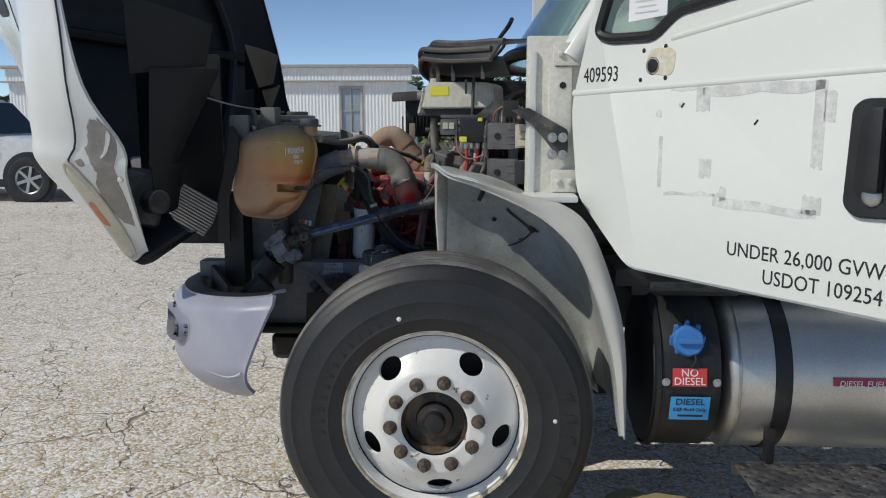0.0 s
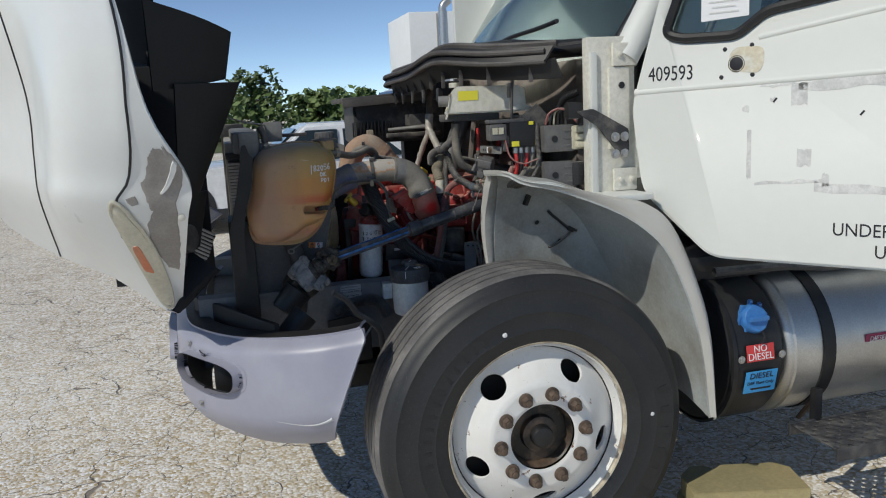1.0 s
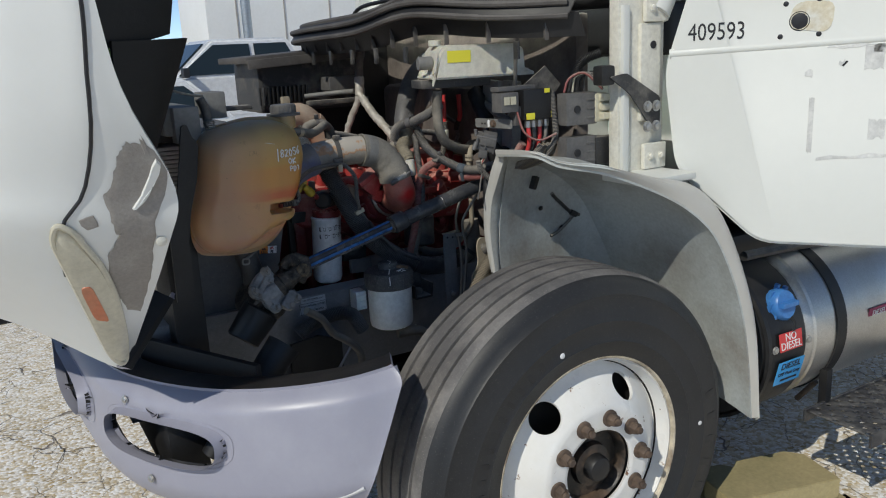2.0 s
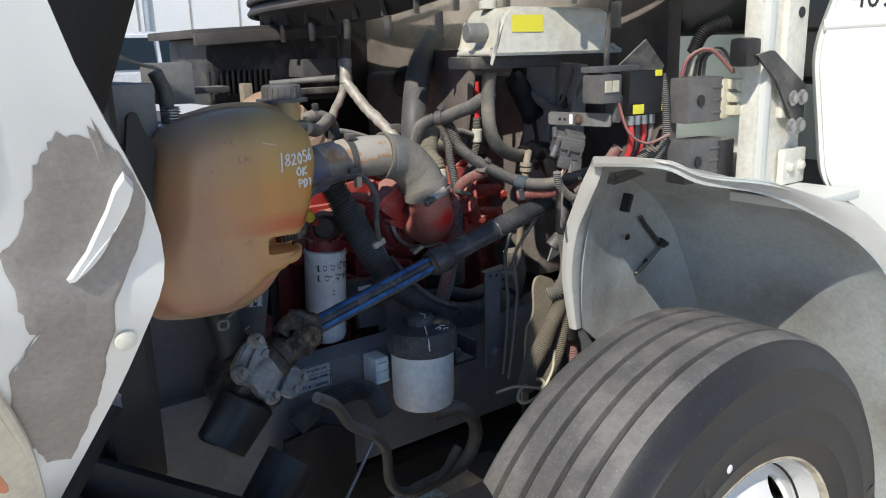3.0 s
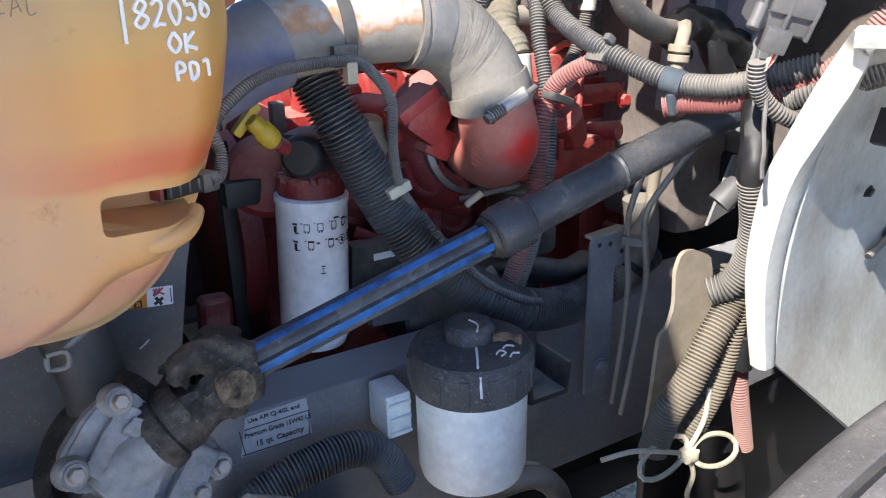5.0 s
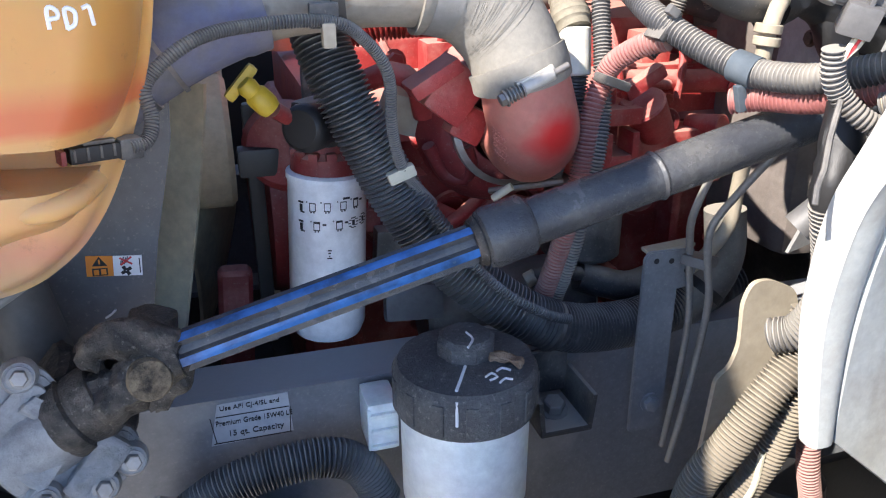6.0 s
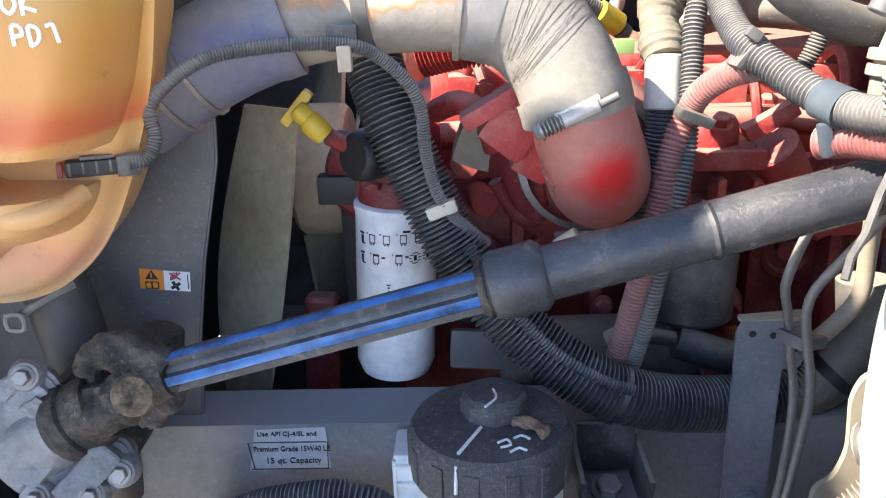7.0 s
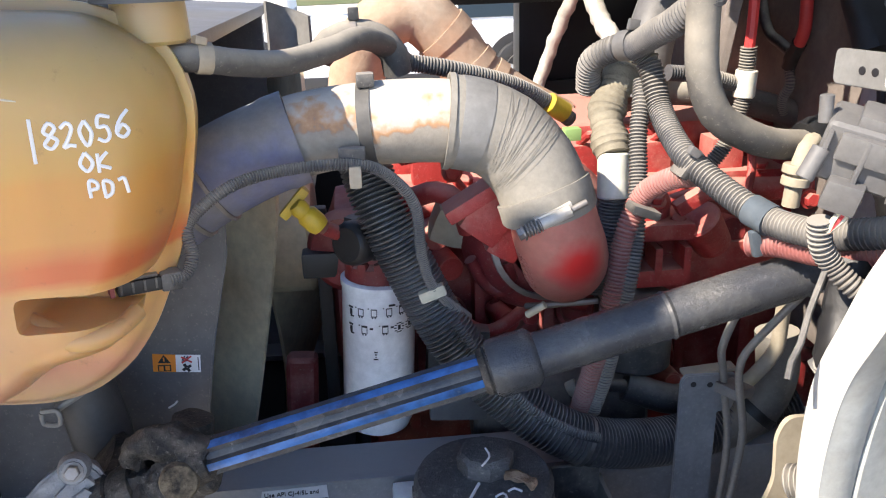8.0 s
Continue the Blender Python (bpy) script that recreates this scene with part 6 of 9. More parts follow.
def build_radiator():
    rad = part("radiator", box((-0.84, 1.30, 1.08), (0.07, 0.90, 0.72), 0.01), FINS, truck, "finned radiator and coolers with black side seals")
    part("cooler_frame", box((-0.83, 1.77, 1.09), (0.11, 0.05, 0.82), 0.012), BLACKDUSTY, rad)
    part("top_tank", box((-0.80, 1.27, 1.442), (0.095, 1.20, 0.075), 0.015), GREYTANK, rad)
    part("end_tank", box((-0.792, 0.665, 1.434), (0.066, 0.05, 0.092), 0.006), GREYTANK, rad)
    # cooler fins seen past the seal, and the small oil cooler below
    for k in range(17):
        part("fin", box((-0.815, 0.80, 1.18 + 0.0118 * k), (0.105, 0.07, 0.0094), 0.0025, (6, 0, 0)), FINBRIGHT, rad)
    part("fin_backing", box((-0.815, 0.835, 1.275), (0.11, 0.03, 0.21), 0.004), FINS, rad)
    part("fin_frame", box((-0.815, 0.79, 1.395), (0.12, 0.06, 0.022), 0.004), BLACK, rad)
    oc = part("grille_louver", box((-1.045, 0.80, 1.09), (0.17, 0.02, 0.14), 0.004, (0, 32, 0)), BLACK, truck, "slatted grille louver behind the hood nose")
    for k in range(12):
        part("slat", box((-1.045 + 0.0065 * (k - 5.5), 0.775, 1.09 + 0.0115 * (k - 5.5)), (0.19 - 0.004 * abs(k - 5), 0.016, 0.007), 0.001, (0, 30, 0)), FINBRIGHT, oc)
    poly = [(-0.806, 1.440), (-0.796, 1.405), (-0.788, 1.398), (-0.784, 1.380), (-0.796, 1.30), (-0.822, 1.217), (-0.836, 1.142), (-0.838, 0.98), (-0.885, 0.98), (-0.882, 1.15), (-0.852, 1.26), (-0.832, 1.36), (-0.820, 1.435)]
    part("side_seal", plate(rounded(poly, 0.01), 0.012, upright(0, 0.605, 0)), BLACK, rad, "black rubber side seal")
    part("lower_cooler", box((-0.845, 0.76, 0.98), (0.085, 0.20, 0.38), 0.01), BLACK, rad)
    part("post", tube([(-0.735, 0.66, 1.40), (-0.737, 0.66, 1.46), (-0.75, 0.66, 1.497)], 0.012, 10), BLACKDUSTY, rad)
    part("post_spring", ribbed([(-0.737, 0.64, 1.408), (-0.737, 0.64, 1.44)], 0.016, 0.006, 0.25), STEEL, rad)
    part("mount_bracket", box((-0.70, 0.75, 1.475), (0.06, 0.10, 0.07), 0.006), GREYTANK, rad)
    part("mount_bracket", box((-0.62, 0.80, 1.458), (0.09, 0.05, 0.012), 0.003), BLACKDUSTY, rad)
    # shroud, label and lower hose
    sh = [(-0.80, 0.80), (-0.563, 0.80), (-0.560, 0.86), (-0.549, 0.97), (-0.532, 1.06), (-0.506, 1.165), (-0.50, 1.24), (-0.80, 1.30)]
    shroud = part("fan_shroud", plate(sh, 0.008, upright(0, 0.776, 0), bevel=0.002), SHROUD, rad, "black fan shroud with a warning sticker")
    part("scratch", tube([(-0.593, 0.7672, 0.985), (-0.586, 0.7672, 0.989), (-0.582, 0.7672, 0.993)], 0.0012, 5, 0.004), WHITEINK, shroud)
    part("shroud_top", box((-0.66, 1.2, 1.39), (0.26, 0.90, 0.02), 0.006, (0, 4, 0)), SHROUD, rad)
    part("shroud_far", box((-0.66, 1.63, 1.08), (0.24, 0.02, 0.60), 0.006), SHROUD, rad)
    wl = part("warning_label", plate([(-0.603, 1.033), (-0.578, 1.0305), (-0.576, 1.052), (-0.601, 1.055)], 0.0008, upright(0, 0.7675, 0)), ORANGE, shroud, "orange and white fan warning sticker")
    part("label_half", plate([(-0.578, 1.0305), (-0.551, 1.028), (-0.549, 1.0495), (-0.576, 1.052)], 0.0008, upright(0, 0.7675, 0)), WHITEINK, wl)
    sign = part("label_sign", plate([(-0.5965, 1.0435), (-0.5825, 1.0425), (-0.5890, 1.0530)], 0.0005, upright(0, 0.7667, 0)), BLACKINK, wl)
    part("sign_mark", box((-0.5893, 0.7660, 1.0475), (0.0014, 0.0005, 0.005)), ORANGE, sign)
    book = part("label_sign", box((-0.590, 0.7666, 1.0365), (0.0145, 0.0005, 0.0080), 0.0002, (0, 3, 0)), BLACKINK, wl)
    for dx in (-0.0034, 0.0034):
        part("sign_page", box((-0.590 + dx, 0.7662, 1.0365), (0.0048, 0.0005, 0.0056), 0.0002, (0, 3, 0)), ORANGE, book)
    for k in range(4):
        a = k * math.pi / 2 + 0.5
        part("label_sign", box((-0.5655 + 0.0030 * math.cos(a), 0.7666, 1.0350 + 0.0030 * math.sin(a)), (0.0052, 0.0005, 0.0034), 0.0002, (0, -math.degrees(a), 0)), BLACKINK, wl)
    for k in range(4):
        part("label_sign", box((-0.5690 + 0.0018 * k, 0.7668, 1.0455 + 0.0010 * (k % 2)), (0.0011, 0.0005, 0.0075), 0.0002, (0, 20, 0)), BLACKINK, wl)
    for q in (35, -35):
        part("label_sign", box((-0.5645, 0.7660, 1.0455), (0.0135, 0.0005, 0.0018), 0, (0, q, 0)), REDSIGN, wl)
    part("label_sign", box((-0.5522, 0.7666, 1.0390), (0.0010, 0.0005, 0.0160), 0, (0, 3, 0)), BLACKINK, wl)
    part("lower_hose", tube([(-0.700, 0.72, 1.13), (-0.668, 0.716, 1.075), (-0.652, 0.708, 1.02), (-0.646, 0.705, 0.975), (-0.65, 0.715, 0.90), (-0.66, 0.75, 0.80)], 0.031, 24), HOSEDARK, rad, "dark rubber radiator hose")
    clip = part("hose_clip", tube([(-0.684, 0.662, 1.052), (-0.668, 0.660, 1.052), (-0.668, 0.660, 1.038), (-0.684, 0.662, 1.038), (-0.684, 0.662, 1.050)], 0.0026, 8, 0.004), GREYTANK, rad, "square wire hose clip")
    part("clip_band", tube([(-0.672, 0.668, 1.050), (-0.650, 0.672, 1.062), (-0.630, 0.690, 1.070)], 0.004, 8), GREYTANK, clip)
    # fan
    fan = part("fan", cyl((-0.52, 1.2, 1.05), (-0.44, 1.2, 1.05), 0.10, segs=28), FANBLADE, rad, "dusty tan cooling fan at rest")
    # Two black sheets added so bright ground does not show past the fan.
    part("ground_hiding_pan", box((-0.60, 1.2, 0.60), (0.40, 1.0, 0.03), 0.01), BLACK, rad)
    part("dark_fan_backing", box((-0.73, 1.2, 1.05), (0.02, 0.84, 0.66), 0.006), BLACK, rad)
    def near_blade(u, v):
        z = 1.18 - 0.47 * u
        right = -0.470 - 0.094 * u ** 1.2
        left = -0.545 - 0.080 * math.sin(min(1, u * 1.4) * math.pi / 2)
        return (left + (right - left) * v, 0.965 + 0.06 * (1 - v) + 0.02 * math.sin(3 * u), z)
    part("blade", shell(near_blade, 16, 6, 0.006), [FANBLADE, FANBLADE], fan)
    for k in range(2, 5):
        a = math.pi + k * 2 * math.pi / 6
        def blade(u, v, a=a):
            r = 0.09 + 0.27 * u
            q = a + (v - 0.5) * (0.95 - 0.20 * u)
            return (-0.485 + 0.075 * (v - 0.5) + 0.010 * math.sin(3 * u), 1.2 + r * math.cos(q), 1.03 + r * math.sin(q))
        part("blade", shell(blade, 8, 8, 0.006), [FANBLADE, FANBLADE], fan)


HOSEDARK = mat("dark_radiator_rubber", (0.055, 0.054, 0.053), 0.55, second=(0.11, 0.105, 0.095), amount=0.7, scale=7, fine=110, bump=0.05)
GREYTANK = mat("dusty_grey_alloy", (0.25, 0.248, 0.238), 0.65, 0.3, second=(0.16, 0.152, 0.14), amount=0.7, scale=8, fine=80, bump=0.05)
SHROUD = mat("dusty_black_shroud", (0.11, 0.111, 0.117), 0.5, second=(0.15, 0.15, 0.155), amount=0.7, scale=5, fine=70, bump=0.03, dust=(0.14, 0.14, 0.14), dust_amount=0.2, dust_scale=6)
build_radiator()


def build_engine():
    eng = part("engine", box((0.0, 1.24, 0.86), (0.74, 0.46, 0.46), 0.03, seg=3), REDDARK, truck, "red six-cylinder diesel engine under grey dust")
    rnd = random.Random(11)
    part("cylinder_head", box((0.0, 1.22, 1.11), (0.70, 0.40, 0.10), 0.012), REDP, eng)
    part("valve_cover", box((0.02, 1.25, 1.185), (0.66, 0.30, 0.075), 0.025, seg=4), REDP, eng)
    for k in range(6):
        part("injector_tower", box((-0.26 + 0.11 * k, 1.06, 1.175), (0.05, 0.05, 0.06), 0.008), REDP, eng)
        part("fuel_line", tube([(-0.26 + 0.11 * k, 1.05, 1.205), (-0.25 + 0.11 * k, 1.01, 1.225), (-0.23 + 0.105 * k, 0.98, 1.18), (-0.18 + 0.09 * k, 0.97, 1.12)], 0.006, 8), REDP, eng)
        part("head_bolt", bolt((-0.21 + 0.11 * k, 1.035, 1.155), (0, -0.3, 1), 0.011, 0.014), REDP, eng)
        part("head_bolt", bolt((-0.25 + 0.11 * k, 1.018, 1.11), (0, -1, 0), 0.010, 0.012), REDP, eng)
    part("rail", tube([(-0.294, 0.980, 1.140), (-0.002, 0.990, 1.147), (0.32, 0.985, 1.135)], 0.017, 12), REDP, eng)
    # block side casting: ribs, covers and bosses
    for k in range(7):
        part("casting_rib", box((-0.30 + 0.10 * k, 0.995, 0.92), (0.016, 0.05, 0.24), 0.005), REDDARK, eng)
    for k in range(5):
        part("core_plug", lathe([(0, -0.004), (0.024, -0.004), (0.028, 0.006), (0.034, 0.006), (0.036, 0)], (-0.25 + 0.10 * k, 0.998, 0.97), (0, -1, 0), 20), REDDARK, eng)
    part("side_cover", box((0.093, 0.971, 1.044), (0.30, 0.06, 0.07), 0.010), REDP, eng)
    part("sump", box((0.0, 1.22, 0.58), (0.72, 0.36, 0.16), 0.04, seg=3), REDDARK, eng)
    part("front_cover", lathe([(0, 0.05), (0.10, 0.05), (0.12, 0.04), (0.15, 0.03), (0.155, 0)], (-0.371, 1.153, 0.978), (-1, 0, 0), 36), REDDARK, eng)
    part("belt_pulley", lathe([(0, 0.03), (0.045, 0.03), (0.055, 0.02), (0.052, 0.014), (0.056, 0.008), (0.052, 0.0), (0.04, -0.005)], (-0.376, 0.945, 1.104), (-0.4, -1, 0.1), 28), REDDARK, eng, "dark red pulley")
    part("pulley_hub", box((-0.416, 0.933, 1.090), (0.05, 0.03, 0.035), 0.006), BLACK, eng)
    part("red_post", box((-0.464, 0.982, 0.848), (0.046, 0.035, 0.17), 0.016, (0, 4, 0), seg=3), REDDARK, eng)
    part("timing_post", box((-0.345, 0.970, 1.014), (0.018, 0.02, 0.36), 0.004), BLACKDUSTY, eng)
    part("belt", box((-0.418, 1.005, 0.976), (0.02, 0.02, 0.34), 0.006), BLACK, eng)
    # filter head and can
    foot, lean_axis = Vector((-0.354, 0.874, 0.876)), Vector((0.055, 0, 1)).normalized()
    tip = foot + lean_axis * 0.216
    head = part("filter_head", lathe([(0, 0.060), (0.024, 0.060), (0.031, 0.046), (0.032, 0.024), (0.042, 0.018), (0.043, 0.0), (0, 0)], tip, lean_axis, 28), REDDARK, eng)
    for k in range(12):
        a = k * math.pi / 6
        part("head_lug", box(tip + Vector((0.037 * math.cos(a), 0.037 * math.sin(a), 0.016)), (0.010, 0.012, 0.022), 0.003, (0, 0, math.degrees(a))), REDDARK, head)
    part("sensor", lathe([(0, 0.006), (0.020, 0.006), (0.025, 0.002), (0.027, -0.006), (0.026, -0.030), (0, -0.030)], (-0.374, 0.812, 1.155), (-0.62, -0.76, 0.10), 28), BLACK, eng, "black pressure sensor")
    part("sensor_body", box((-0.345, 0.850, 1.153), (0.055, 0.055, 0.05), 0.012, (0, 0, 40)), BLACKDUSTY, eng)
    can = part("oil_filter", lathe([(0, 0), (0.030, 0.0), (0.041, 0.006), (0.0465, 0.020), (0.0465, 0.203), (0.0482, 0.206), (0.0482, 0.213), (0.042, 0.216), (0, 0.216)], foot, lean_axis, 48), FILTERW, truck, "white spin-on oil filter with small black pictograms")
    def on_can(a, h, w, t):
        """A small printed bar on the can: at the angle a and height h, w wide and t tall."""
        p = foot + lean_axis * h + Vector((math.cos(a), math.sin(a), 0)) * 0.0468
        return box(p, (w, 0.0006, t), 0, (0, 3.1, math.degrees(a) + 90))
    def icon(deg, h, kind):
        """A little printed can with lid and drips, a round sign, or a solid picture."""
        a = radians(deg)
        if kind == "sign":
            pic = None
            for q in range(10):
                w = 2 * math.pi * q / 10
                o = on_can(a + 0.125 * math.cos(w), h + 0.0062 * math.sin(w), 0.0035, 0.0010)
                pic = pic or part("pictogram", on_can(a, h, 0.0036, 0.0062), BLACKINK, can)
                part("pictogram_bar", o, BLACKINK, pic)
            return
        if kind == "solid":
            pic = part("pictogram", on_can(a, h + 0.0055, 0.0068, 0.0022), BLACKINK, can)
            part("pictogram_bar", on_can(a + 0.01, h - 0.001, 0.0038, 0.0082), BLACKINK, pic)
            part("pictogram_bar", on_can(a + 0.05, h - 0.0062, 0.0055, 0.0016), BLACKINK, pic)
            return
        pic = part("pictogram", on_can(a, h - 0.0042, 0.0066, 0.0008), BLACKINK, can)
        part("pictogram_bar", on_can(a, h + 0.0050, 0.0076, 0.0024 if kind == "lid" else 0.0009), BLACKINK, pic)
        for d in (-0.073, 0.073):
            part("pictogram_bar", on_can(a + d, h, 0.0008, 0.0095), BLACKINK, pic)
            part("pictogram_bar", on_can(a + d * 0.5, h - 0.0058, 0.0016, 0.0016), BLACKINK, pic)
        part("pictogram_bar", on_can(a - 0.15, h + 0.0062, 0.0014, 0.0014), BLACKINK, pic)
        if kind == "pour":
            part("pictogram_bar", on_can(a + 0.08, h + 0.0088, 0.0085, 0.0024), BLACKINK, pic)
        if kind == "lid":
            part("pictogram_bar", on_can(a + 0.19, h + 0.0025, 0.0042, 0.0022), BLACKINK, pic)
    for deg, kind in ((-139, "solid"), (-120, "can"), (-99, "can"), (-76, "pour"), (-55, "lid")):
        icon(deg, 0.182, kind)
    for deg, kind in ((-139, "solid"), (-114, "lid"), (-82, "lid"), (-59, "sign"), (-38, "sign")):
        icon(deg, 0.159, kind)
    for dh, w in ((-0.0052, 0.0058), (-0.0025, 0.0016), (0.0012, 0.0030), (0.0045, 0.0046)):
        part("pictogram", on_can(radians(-96), 0.125 + dh, w, 0.0014), BLACKINK, can)
    # dipstick
    part("dipstick_tube", tube([(-0.402, 0.813, 1.177), (-0.368, 0.841, 1.147), (-0.334, 0.925, 1.083), (-0.336, 0.972, 0.942)], 0.009, 10), REDDARK, eng)
    dip = part("dipstick", lathe([(0.011, 0), (0.013, 0.006), (0.013, 0.022), (0.010, 0.026), (0.011, 0.034), (0.008, 0.040), (0, 0.040)], (-0.405, 0.811, 1.178), (-0.62, -0.10, 0.70), 20), YELLOW, eng, "yellow dipstick handle")
    part("dipstick_handle", box((-0.433, 0.819, 1.206), (0.012, 0.014, 0.044), 0.005, (0, 42, 0)), YELLOW, dip)
    # compressor housing, ring clamp and elbow
    part("compressor", lathe([(0, -0.10), (0.085, -0.09), (0.10, -0.05), (0.085, -0.012), (0.066, 0.0), (0.05, 0.0)], (-0.137, 0.817, 1.143), (0.05, -1, 0.12), 40), REDDARK, eng, "dark red turbocharger housing")
    part("ring_clamp", lathe([(0.066, 0), (0.073, 0.003), (0.073, 0.012), (0.066, 0.016)], (-0.138, 0.818, 1.144), (0.05, -1, 0.12), 44), STEELDARK, eng)
    elbow = spline([(-0.161, 0.729, 1.228), (-0.152, 0.729, 1.188), (-0.141, 0.737, 1.156), (-0.133, 0.767, 1.136), (-0.128, 0.822, 1.134)], 0.008)
    cast = part("compressor_elbow", sweep(elbow, [0.0445 + 0.004 * math.sin(math.pi * i / len(elbow)) for i in range(len(elbow))], 28), ELBOW, eng, "red cast elbow, dust wiped off")
    # raised casting marks that cannot be read
    skin = BVHTree.FromPolygons([v.co for v in cast.data.vertices], [p.vertices for p in cast.data.polygons])
    way = Vector((0.55, 0.82, -0.15)).normalized()
    for row in range(4):
        for k in range(5):
            pts = []
            for q in range(4):
                w = Vector((-0.197 + 0.0042 * k + 0.0016 * math.sin(2.1 * q + k + row), 0.715, 1.166 - 0.0085 * row - 0.003 * k - 0.0016 * q))
                hit = skin.ray_cast(w - way * 0.2, way)[0]
                if hit:
                    pts.append(hit - way * 0.0003)
            if len(pts) == 4:
                part("casting_mark", sweep(pts, [0.0009] * 4, 5), ELBOW, cast)
    part("clamp_screw", tube([(-0.172, 0.784, 1.074), (-0.148, 0.767, 1.081), (-0.092, 0.763, 1.084)], 0.004, 8), STEELDARK, eng)
    part("cable_end", cyl((-0.175, 0.765, 1.071), (-0.156, 0.756, 1.087), 0.0045), CREAM, eng)
    # actuator housing beside the compressor
    act = part("actuator", box((-0.214, 0.800, 1.188), (0.050, 0.05, 0.060), 0.008, (0, 38, 0)), REDP, eng, "red cast actuator housing")
    part("actuator_flange", box((-0.238, 0.785, 1.207), (0.060, 0.045, 0.016), 0.004, (0, -30, 0)), REDP, act)
    part("actuator_leg", box((-0.192, 0.815, 1.149), (0.040, 0.045, 0.040), 0.008, (0, 30, 0)), REDP, act)
    part("actuator_tube", tube([(-0.191, 0.812, 1.121), (-0.184, 0.813, 1.099), (-0.188, 0.825, 1.077), (-0.210, 0.834, 1.081), (-0.232, 0.827, 1.121)], 0.008, 10), REDDARK, act)
    part("red_hose", tube([(-0.294, 0.873, 1.189), (-0.268, 0.847, 1.202), (-0.243, 0.837, 1.190), (-0.231, 0.845, 1.152)], 0.013, 12), REDP, eng)
    part("braided_pipe", ribbed([(-0.308, 0.912, 1.246), (-0.261, 0.898, 1.256), (-0.202, 0.898, 1.257), (-0.162, 0.913, 1.245)], 0.026, 0.007, 0.10, 16), REDMESH, eng, "red mesh-sleeved pipe")
    part("dusty_cover", box((-0.249, 0.879, 1.153), (0.05, 0.05, 0.05), 0.015, (10, 20, 0)), TAN, eng)
    # pump and brackets right of the looms
    pump = part("fuel_pump", box((0.013, 0.905, 1.128), (0.095, 0.10, 0.022), 0.005), REDP, eng, "red fuel pump casting with ribs")
    part("pump_base", box((0.010, 0.901, 1.066), (0.090, 0.09, 0.024), 0.006), REDP, pump)
    for dx in (-0.038, 0.0, 0.038):
        part("pump_rib", box((0.015 + dx, 0.875, 1.085), (0.010, 0.04, 0.045), 0.003), REDP, pump)
    part("pump_back", box((0.011, 0.930, 1.097), (0.09, 0.04, 0.06), 0.004), REDDARK, pump)
    part("pump_top", lathe([(0, 0.03), (0.030, 0.03), (0.036, 0.02), (0.036, 0)], (0.009, 0.911, 1.138), (0, 0, 1), 20), REDP, pump)
    for dx, dz in ((-0.035, 0.0), (0.03, 0.0), (0.0, 0.032)):
        part("pump_bolt", bolt((0.015 + dx, 0.88, 1.13 + dz), (0, -0.5, 1), 0.010, 0.014), REDP, pump)
    part("pump_cylinder", cyl((0.069, 0.875, 1.139), (0.103, 0.890, 1.095), 0.030, 0.024), REDP, pump)
    part("pump_arm", box((0.065, 0.872, 1.168), (0.060, 0.02, 0.018), 0.004, (0, -30, 0)), REDP, pump)
    part("black_filter", cyl((-0.015, 0.861, 0.946), (-0.009, 0.870, 1.046), 0.052, segs=32), BLACKDUSTY, eng, "black fuel filter bowl")
    part("filter_hose", tube([(-0.032, 0.826, 0.932), (0.029, 0.814, 0.913), (0.082, 0.826, 0.914)], 0.020, 14), BLACKDUSTY, eng)
    part("hose_nozzle", tube([(-0.102, 0.806, 0.949), (-0.083, 0.799, 0.953), (-0.041, 0.804, 0.944)], 0.009, 10), BLACKDUSTY, eng)
    part("nozzle_tip", cyl((-0.112, 0.809, 0.942), (-0.101, 0.806, 0.949), 0.010), CREAM, eng)
    # starter and lower gear, mostly in shade
    part("starter", cyl((-0.227, 0.893, 0.873), (0.007, 0.885, 0.881), 0.055, segs=28), BLACKDUSTY, eng)
    part("control_module", box((-0.241, 0.911, 0.957), (0.085, 0.03, 0.07), 0.008, (0, 4, 0)), BLACKDUSTY, eng)
    part("module_label", box((-0.231, 0.895, 0.972), (0.036, 0.0008, 0.010)), WHITEINK, eng)
    part("grey_flap", box((-0.249, 0.843, 0.917), (0.075, 0.02, 0.045), 0.006, (-15, 4, 0)), GREYBOX, eng)
    for k in range(34):
        x, z = rnd.uniform(-0.30, 0.33), rnd.uniform(0.80, 1.20)
        y = 0.985 + rnd.uniform(-0.03, 0.01)
        if rnd.random() < 0.5:
            part("bolt", bolt((x, y, z), (0, -1, 0.1), rnd.uniform(0.007, 0.012), 0.014), REDP, eng)
        else:
            part("boss", cyl((x, y + 0.02, z), (x + rnd.uniform(-0.02, 0.02), y - 0.035, z + rnd.uniform(-0.01, 0.02)), rnd.uniform(0.010, 0.02)), REDP if rnd.random() < 0.6 else REDDARK, eng)
    for k in range(9):
        x, z = rnd.uniform(-0.28, 0.22), rnd.uniform(0.98, 1.20)
        d = rnd.uniform(0.05, 0.14)
        part("engine_pipe", tube([(x, 0.97, z), (x + d * 0.4, 0.94, z + rnd.uniform(-0.02, 0.03)), (x + d, 0.96, z + rnd.uniform(-0.05, 0.05))], rnd.uniform(0.006, 0.012), 10), REDP, eng)
    # intake and exhaust pipes above
    arch = [(-0.37, 1.27, 1.18), (-0.352, 1.26, 1.30), (-0.318, 1.25, 1.365), (-0.262, 1.25, 1.385), (-0.21, 1.25, 1.345), (-0.165, 1.25, 1.285), (-0.10, 1.25, 1.235), (-0.02, 1.26, 1.19)]
